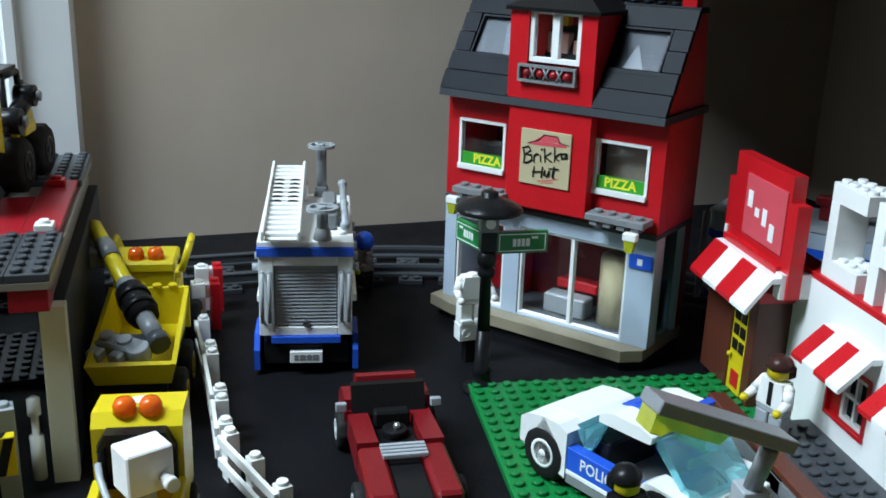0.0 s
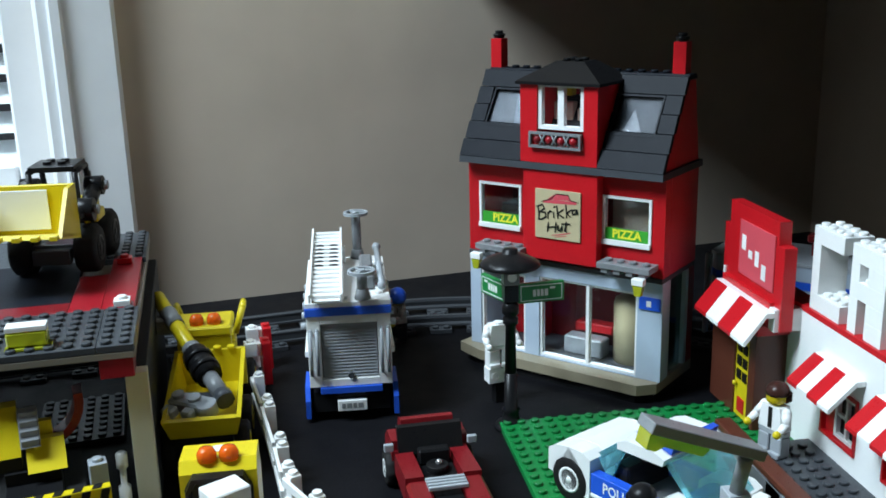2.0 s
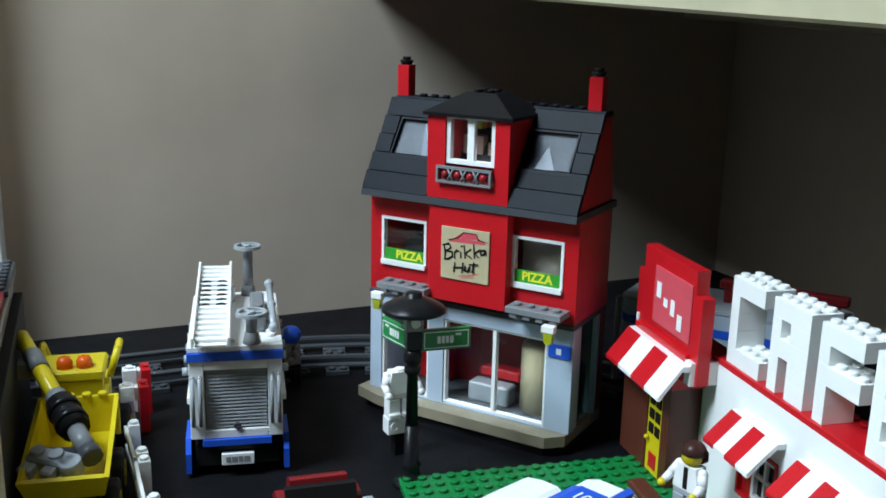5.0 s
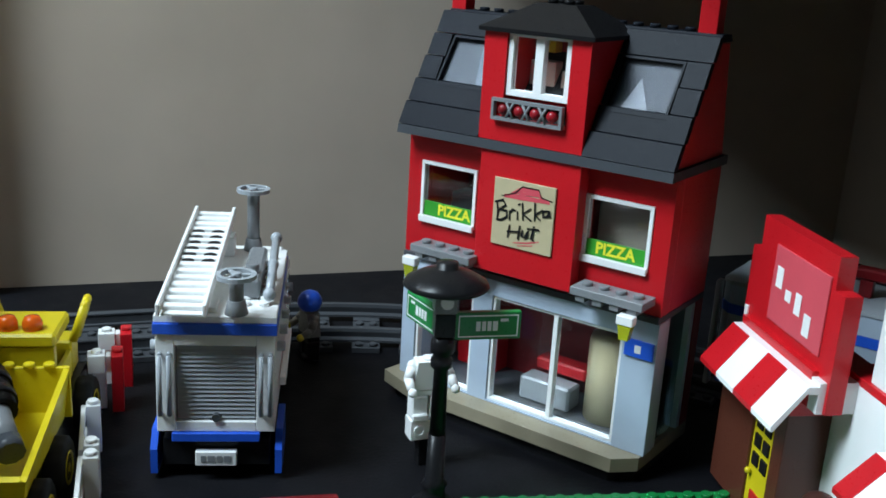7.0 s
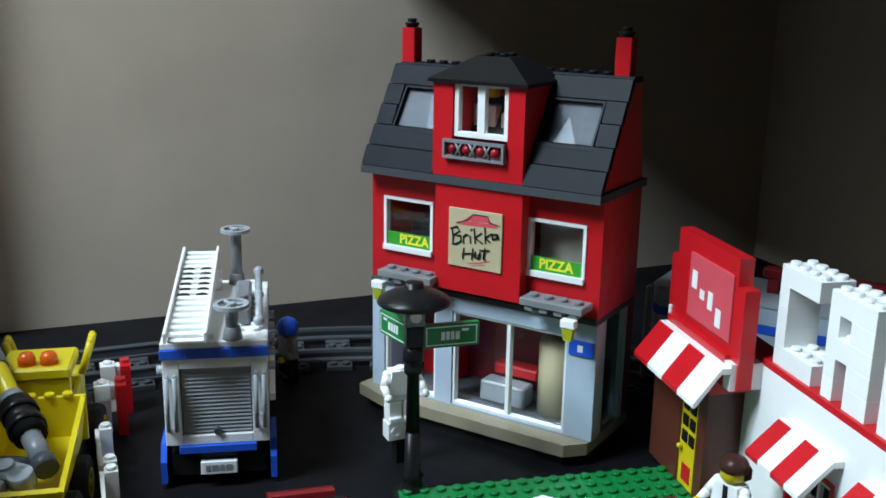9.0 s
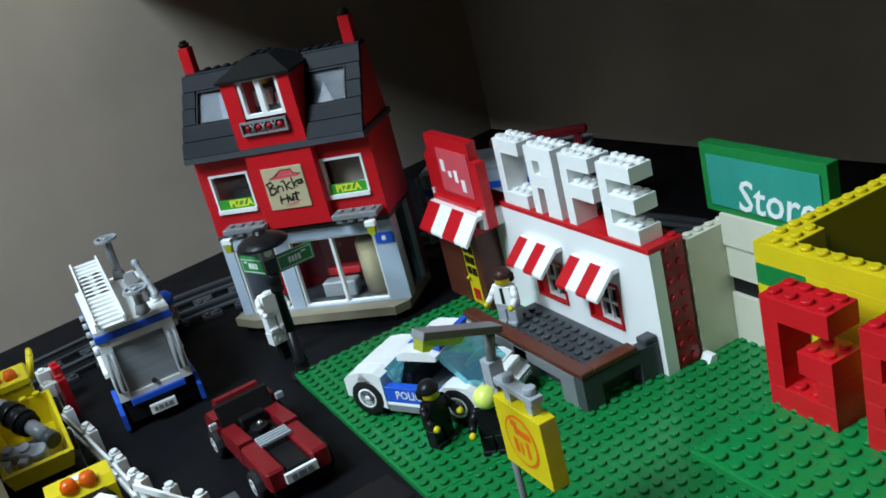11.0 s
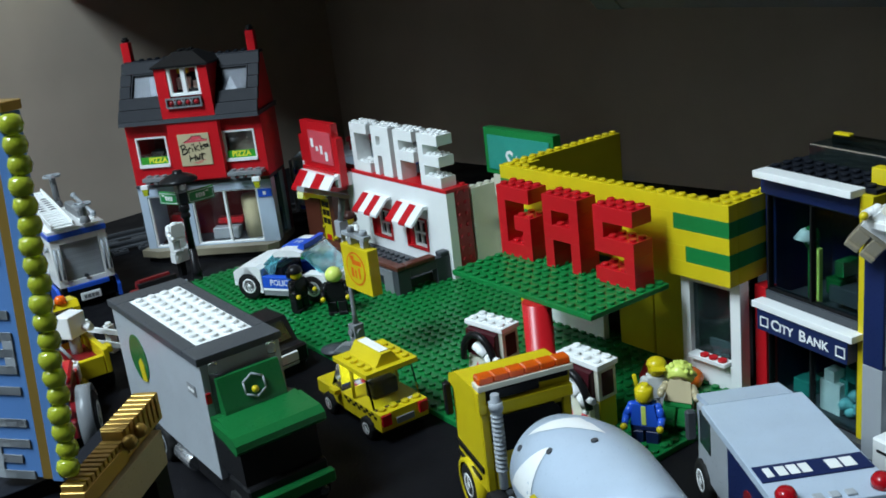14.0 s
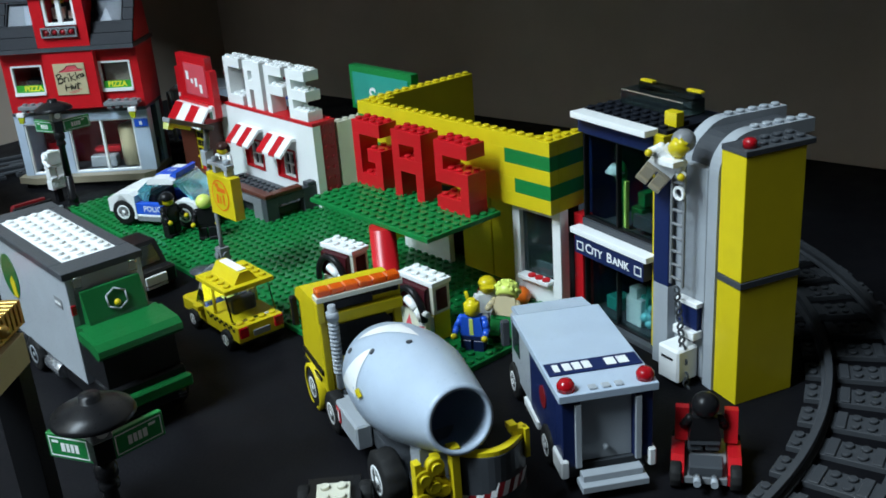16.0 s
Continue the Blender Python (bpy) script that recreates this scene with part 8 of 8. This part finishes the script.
part("brick", Geo().box(-0.008, -0.004, 0.0140, 0.008, 0.004, 0.0234).ring(-0.004, -0.0041, 0.0187, 0.0026, 0.0018, -0.0006, "y", 12).ring(0.004, -0.0041, 0.0187, 0.0026, 0.0018, -0.0006, "y", 12), WHITE, t)
minifig(turned(0.1055, 0.4365, 0.0236, 12), "headless all-white toy figure on a white brick", WHITE, WHITE, WHITE, WHITE, "headless")
# pumpkin-like round piece on the forecourt
t = thing("toy_pumpkin", Matrix.Translation((0.2205, -0.0725, 0.004)), "orange round toy pumpkin on the green plate", "toy pumpkin")
g = Geo()
for k in range(8):
    a = 2 * math.pi * k / 8
    g.ball(0.0034 * math.cos(a), 0.0034 * math.sin(a), 0.0060, 0.0060, 10, 0.98)
part("body", g, ORANGE, t)
part("stalk", Geo().rod((0, 0, 0.0115), (0.001, 0.0005, 0.0150), 0.0012, 8), GREEN, t)

solo("red_brick", Geo().prism([(0.0, 0.0), (0.016, 0.0), (0.016, 0.0096), (0.010, 0.0096), (0.0, 0.0040)], "y", 0.016, 0.0), DARK_RED, "dark red sloped toy brick on the green plate", "toy brick", Matrix.Translation((0.2125, -0.0605, 0.0041)) @ Matrix.Rotation(radians(20), 4, "Z"))

# climbing gear on the bank front: ladder, white hoop and chain
t = thing("toy_ladder", BANK @ Matrix.Translation((-0.0150, -0.1000, 0.060)) @ Matrix.Rotation(radians(-90), 4, "Z"), "grey toy ladder leaning on the bank tower", "toy ladder")
for sx in (-0.0046, 0.0046):
    part("rail", Geo().box(sx - 0.0008, -0.0008, 0, sx + 0.0008, 0.0008, 0.072), MID_GREY, t)
for k in range(9):
    part("rung", Geo().rod((-0.0040, 0, 0.004 + k * 0.008), (0.0040, 0, 0.004 + k * 0.008), 0.0009, 8), MID_GREY, t)
part("hoop", Geo().ring(0.002, -0.0022, 0.055, 0.0040, 0.0026, 0.0014, "y", 18), WHITE, t)
g = Geo()
for k in range(15):
    z = -0.002 - 0.0042 * k
    g.m = Matrix.Translation((0.0012 + 0.0007 * k, -0.001, z)) @ Matrix.Rotation(radians(90 * (k % 2)), 4, "Z")
    g.ring(0, -0.0005, 0, 0.0025, 0.0015, 0.0010, "y", 10)
part("chain", g, DARK_GREY, t)
# ---- railway along the walls ----
def rail_bend(r, a0, a1):
    """A rail bent round the origin: flat foot with a round-edged head."""
    v, f = [], []
    ring = ((-0.0036, 0.0033), (0.0036, 0.0033), (0.0036, 0.0046), (0.0016, 0.0058), (0.0022, 0.0090), (0.0018, 0.0108), (-0.0018, 0.0108), (-0.0022, 0.0090), (-0.0016, 0.0058), (-0.0036, 0.0046))
    n, m = max(4, int(abs(a1 - a0) / 2)), len(ring)
    for k in range(n + 1):
        a = radians(a0 + (a1 - a0) * k / n)
        v += [((r + d) * math.cos(a), (r + d) * math.sin(a), z) for d, z in ring]
    for k in range(n):
        f += [[m * k + q, m * k + (q + 1) % m, m * k + m + (q + 1) % m, m * k + m + q][::-1] for q in range(m)]
    f += [list(range(m)), list(range(m * n, m * n + m))[::-1]]
    return Geo().add(v, f)


def rail_straight(x0, x1):
    g = Geo()
    g.box(x0, -0.0036, 0.0033, x1, 0.0036, 0.0046, 0.0002).box(x0, -0.0018, 0.0044, x1, 0.0018, 0.0092, 0.0002).box(x0, -0.0022, 0.0090, x1, 0.0022, 0.0108, 0.0006)
    return g


def sleeper_geo():
    """A two by eight studded plate lying across the rails, at x = 0."""
    g = Geo().box(-0.0079, -0.0319, 0, 0.0079, 0.0319, 0.0032)
    for v in (-0.028, -0.004, 0.004, 0.028):
        for u in (-0.004, 0.004):
            g.lathe([(0.0024, 0), (0.0024, 0.00145), (0.00215, 0.0017)], 10, Matrix.Translation((u, v, 0.0032)))
    g.box(-0.0079, -0.0135, 0.0032, 0.0079, -0.0085, 0.0044, 0.0003).box(-0.0079, 0.0085, 0.0032, 0.0079, 0.0135, 0.0044, 0.0003)
    return g


tie = None


def sleepers(t, poses):
    global tie
    for m in poses:
        if tie is None:
            tie = part("sleeper", sleeper_geo(), TRACK_GREY, t, at=m)
        else:
            again(tie, t, m)


RR = 0.324
TOWN = Matrix.Rotation(radians(9.5), 4, "Z")
NE = TOWN @ Matrix.Translation((0.110, 0.256, 0))
SE = Matrix.Translation((0.1131, -0.0094, 0))
for m, x0, x1, label in ((TOWN @ Matrix.Translation((-0.530, 0.580, 0)), 0.0, 0.640, "dark grey straight toy railway along the wall"),
                         (TOWN @ Matrix.Translation((0.434, 0.256, 0)) @ Matrix.Rotation(radians(-90), 4, "Z"), 0.0, 0.284, "dark grey straight toy railway behind the shops")):
    t = thing("toy_railway", m, label, "toy railway", "toy railway")
    for v in (-0.020, 0.020):
        part("rail", rail_straight(x0, x1), TRACK_GREY, t, at=Matrix.Translation((0, v, 0)))
    sleepers(t, [Matrix.Translation((0.016 + k * 0.032, 0, 0)) for k in range(int((x1 - x0) / 0.032))])
for m, a0, a1, label in ((NE, 1, 89, "dark grey curved toy railway behind the pizza house"), (SE, -110, -2, "dark grey curved toy railway on the board")):
    t = thing("toy_railway", m, label, "toy railway", "toy railway")
    for r in (RR - 0.020, RR + 0.020):
        part("rail", rail_bend(r, a0, a1), TRACK_GREY, t)
    n = int((a1 - a0) / 4.9)
    sleepers(t, [Matrix.Rotation(radians(a0 + (k + 0.5) * (a1 - a0) / n), 4, "Z") @ Matrix.Translation((RR, 0, 0)) @ Matrix.Rotation(radians(90), 4, "Z") for k in range(n)])

# the wagon standing on the bend behind the pizza house
WAGON = Matrix.Translation((0.3230, 0.4570, 0.0108)) @ Matrix.Rotation(radians(-44), 4, "Z")
wagon = thing("toy_railway_wagon", WAGON, "pale grey toy railway wagon with a blue stripe on the rails", "toy train")
hull = [(-0.066, -0.019), (-0.061, -0.024), (0.061, -0.024), (0.066, -0.019), (0.066, 0.019), (0.061, 0.024), (-0.061, 0.024), (-0.066, 0.019)]
part("body", Geo().prism(hull, "z", 0.0105, 0.0440), BLUE_GREY, wagon)
part("stripe", Geo().prism([(x * 1.004, y * 1.012) for x, y in hull], "z", 0.0442, 0.0492), BLUE, wagon, "blue stripe round the wagon")
part("upper_body", Geo().prism(hull, "z", 0.0494, 0.0590), BLUE_GREY, wagon)
part("rim", Geo().prism([(x * 1.01, y * 1.02) for x, y in hull], "z", 0.0592, 0.0612), GREY, wagon)
part("end_post", box(-0.0690, -0.0250, 0.0040, -0.0664, -0.0200, 0.0600, c=0.0005), GREY, wagon)
part("sill", box(-0.064, -0.0225, 0.0060, 0.064, 0.0225, 0.0103, c=0.0005), BLUE, wagon, "blue sill under the body")
part("roof_rail", Geo().box(-0.010, -0.004, 0.0700, 0.066, 0.004, 0.0755, 0.001), DARK_RED, wagon, "dark red roof rail")
for x in (-0.004, 0.058):
    part("rail_post", box(x - 0.003, -0.003, 0.0614, x + 0.003, 0.003, 0.0698), DARK_RED, wagon)
for bx_ in (-0.040, 0.040):
    bogie = part("bogie", box(bx_ - 0.018, -0.0150, 0.0020, bx_ + 0.018, 0.0150, 0.0058, c=0.0005), BLACK, wagon)
    for wx_ in (-0.012, 0.012):
        for wy_ in (-0.0195, 0.0195):
            part("wagon_wheel", Geo().cyl(bx_ + wx_, wy_ - 0.0018, 0.0056, 0.0056, 0.0036, "y", 18), BLACK, bogie)

# ---- the cinema in the foreground ----
CIN = Matrix.Translation((-0.1442, -0.1000, 0.1160)) @ Matrix.Rotation(radians(4.2), 4, "Y") @ Matrix.Rotation(radians(-48), 4, "Z") @ Matrix.Diagonal((1.15, 1, 1, 1))
cin = thing("toy_cinema", Matrix.Translation((-0.145, -0.088, 0)), "toy cinema front with sky-blue upright sign and gold marquee", "toy building", "toy buildings")
inv = Matrix.Translation((0.145, 0.088, 0)) @ CIN
part("tower_wall", Geo().box(-0.024, -0.006, 0, 0.012, 0.010, 0.1120), SLATE, cin)
g = Geo()
g.box(-0.0185, 0.0, 0.0, 0.0000, 0.0075, 0.1275)
panel = part("sign_panel", g, SKY, cin, "sky-blue upright sign panel with white letters", at=inv)
part("gold_strip", Geo().box(0.0002, -0.0008, 0.0, 0.0040, 0.0075, 0.1275), GOLD, cin, at=inv)
part("blue_strip", Geo().box(0.0042, -0.0020, 0.0, 0.0080, 0.0075, 0.1275), SKY, cin, at=inv)
part("gold_cap", Geo().box(-0.0190, -0.0025, 0.1277, 0.0085, 0.0080, 0.1310).box(-0.0170, -0.001, 0.1312, -0.004, 0.0065, 0.1340), GOLD, cin, at=inv)
LETTERS = {"P": ("####", "#..#", "#..#", "####", "#..."), "A": ("####", "...#", "####", "#..#", "####"), "L": ("#...", "#...", "#...", "#...", "####"),
           "C": ("####", "#...", "#...", "#...", "####"), "E": ("####", "#...", "###.", "#...", "####")}
for k, ch in enumerate("PALACE"):
    g = Geo()
    for r, row in enumerate(LETTERS[ch]):
        c = 0
        while c < 4:
            if row[c] == "#":
                e = c
                while e < 4 and row[e] == "#":
                    e += 1
                g.box(-0.0160 + c * 0.0034, -0.00060, 0.1130 - k * 0.0197 - (r + 1) * 0.0030, -0.0160 + e * 0.0034, -0.00005, 0.1130 - k * 0.0197 - r * 0.0030, 0.00005)
            c += 1
    part("letter", g, GREY, panel)
bead = None
for k in range(19):
    m = inv @ Matrix.Translation((0.0095, -0.001 + 0.0006 * (k % 3), 0.1240 - k * 0.0066))
    if bead is None:
        bead = part("bead", Geo().lathe([(0.0012, -0.0034), (0.0030, -0.0026), (0.0037, 0), (0.0030, 0.0026), (0.0012, 0.0034)], 12), BEAD_GLASS, cin, "clear olive bead", at=m)
    else:
        again(bead, cin, m)
MQ = Matrix.Translation((0.145, 0.088, 0)) @ Matrix.Translation((-0.139, -0.112, 0)) @ Matrix.Rotation(radians(46), 4, "Z")
g = Geo().box(0.000, -0.0005, 0.0985, 0.066, 0.020, 0.1060)
part("marquee_body", g, SLATE, cin, at=MQ)
g = Geo()
for i in range(10):
    g.box(0.0008 + i * 0.0032, -0.0045, 0.1062, 0.0032 + i * 0.0032, 0.0040, 0.1150)
g.box(0.0, -0.0050, 0.1055, 0.0330, 0.0045, 0.1125)
part("gold_grille", g, GOLD, cin, at=MQ)
g = Geo()
g.box(0.0335, -0.0045, 0.1062, 0.066, 0.0045, 0.1180)
for i in range(8):
    g.box(0.0345 + i * 0.0039, -0.0052, 0.1080, 0.0370 + i * 0.0039, 0.0050, 0.1186)
part("gold_grille", g, GOLD, cin, at=MQ)
part("pale_panel", Geo().box(0.008, -0.0068, 0.0900, 0.058, -0.0010, 0.1052), TAN, cin, at=MQ)
for x in (0.034, 0.043):
    part("gold_stud", Geo().ball(x, -0.0062, 0.1130, 0.0030, 12), GOLD, cin, at=MQ)
part("marquee_post", Geo().box(0.050, -0.004, 0, 0.062, 0.010, 0.0983), BLACK, cin, at=MQ)
part("marquee_post", Geo().box(0.008, 0.002, 0, 0.018, 0.012, 0.0983), BLACK, cin, at=MQ)

# the low dark car with a pale roof beside the lorry
t = thing("dark_toy_car", Matrix.Translation((-0.004, -0.172, 0)) @ Matrix.Rotation(radians(-38), 4, "Z"), "low black toy car with pale yellow top plates", "toy car", "toy vehicles")
part("body", Geo().box(-0.013, -0.026, 0.005, 0.013, 0.022, 0.0125), BLACK, t)
part("roof_plate", Geo().brick(-0.008, -0.012, 0.0127, 2, 3, 0.0032), CREAM, t)
part("hood_tile", Geo().prism([(-0.026, 0.0127), (-0.0125, 0.0127), (-0.0125, 0.0165)], "x", -0.008, 0.008), BLACK, t)
for sx in (-1, 1):
    for wy in (-0.015, 0.013):
        wheel(t, sx * 0.0150, wy, 0.0070, 0.0068, 0.0060, GREY)
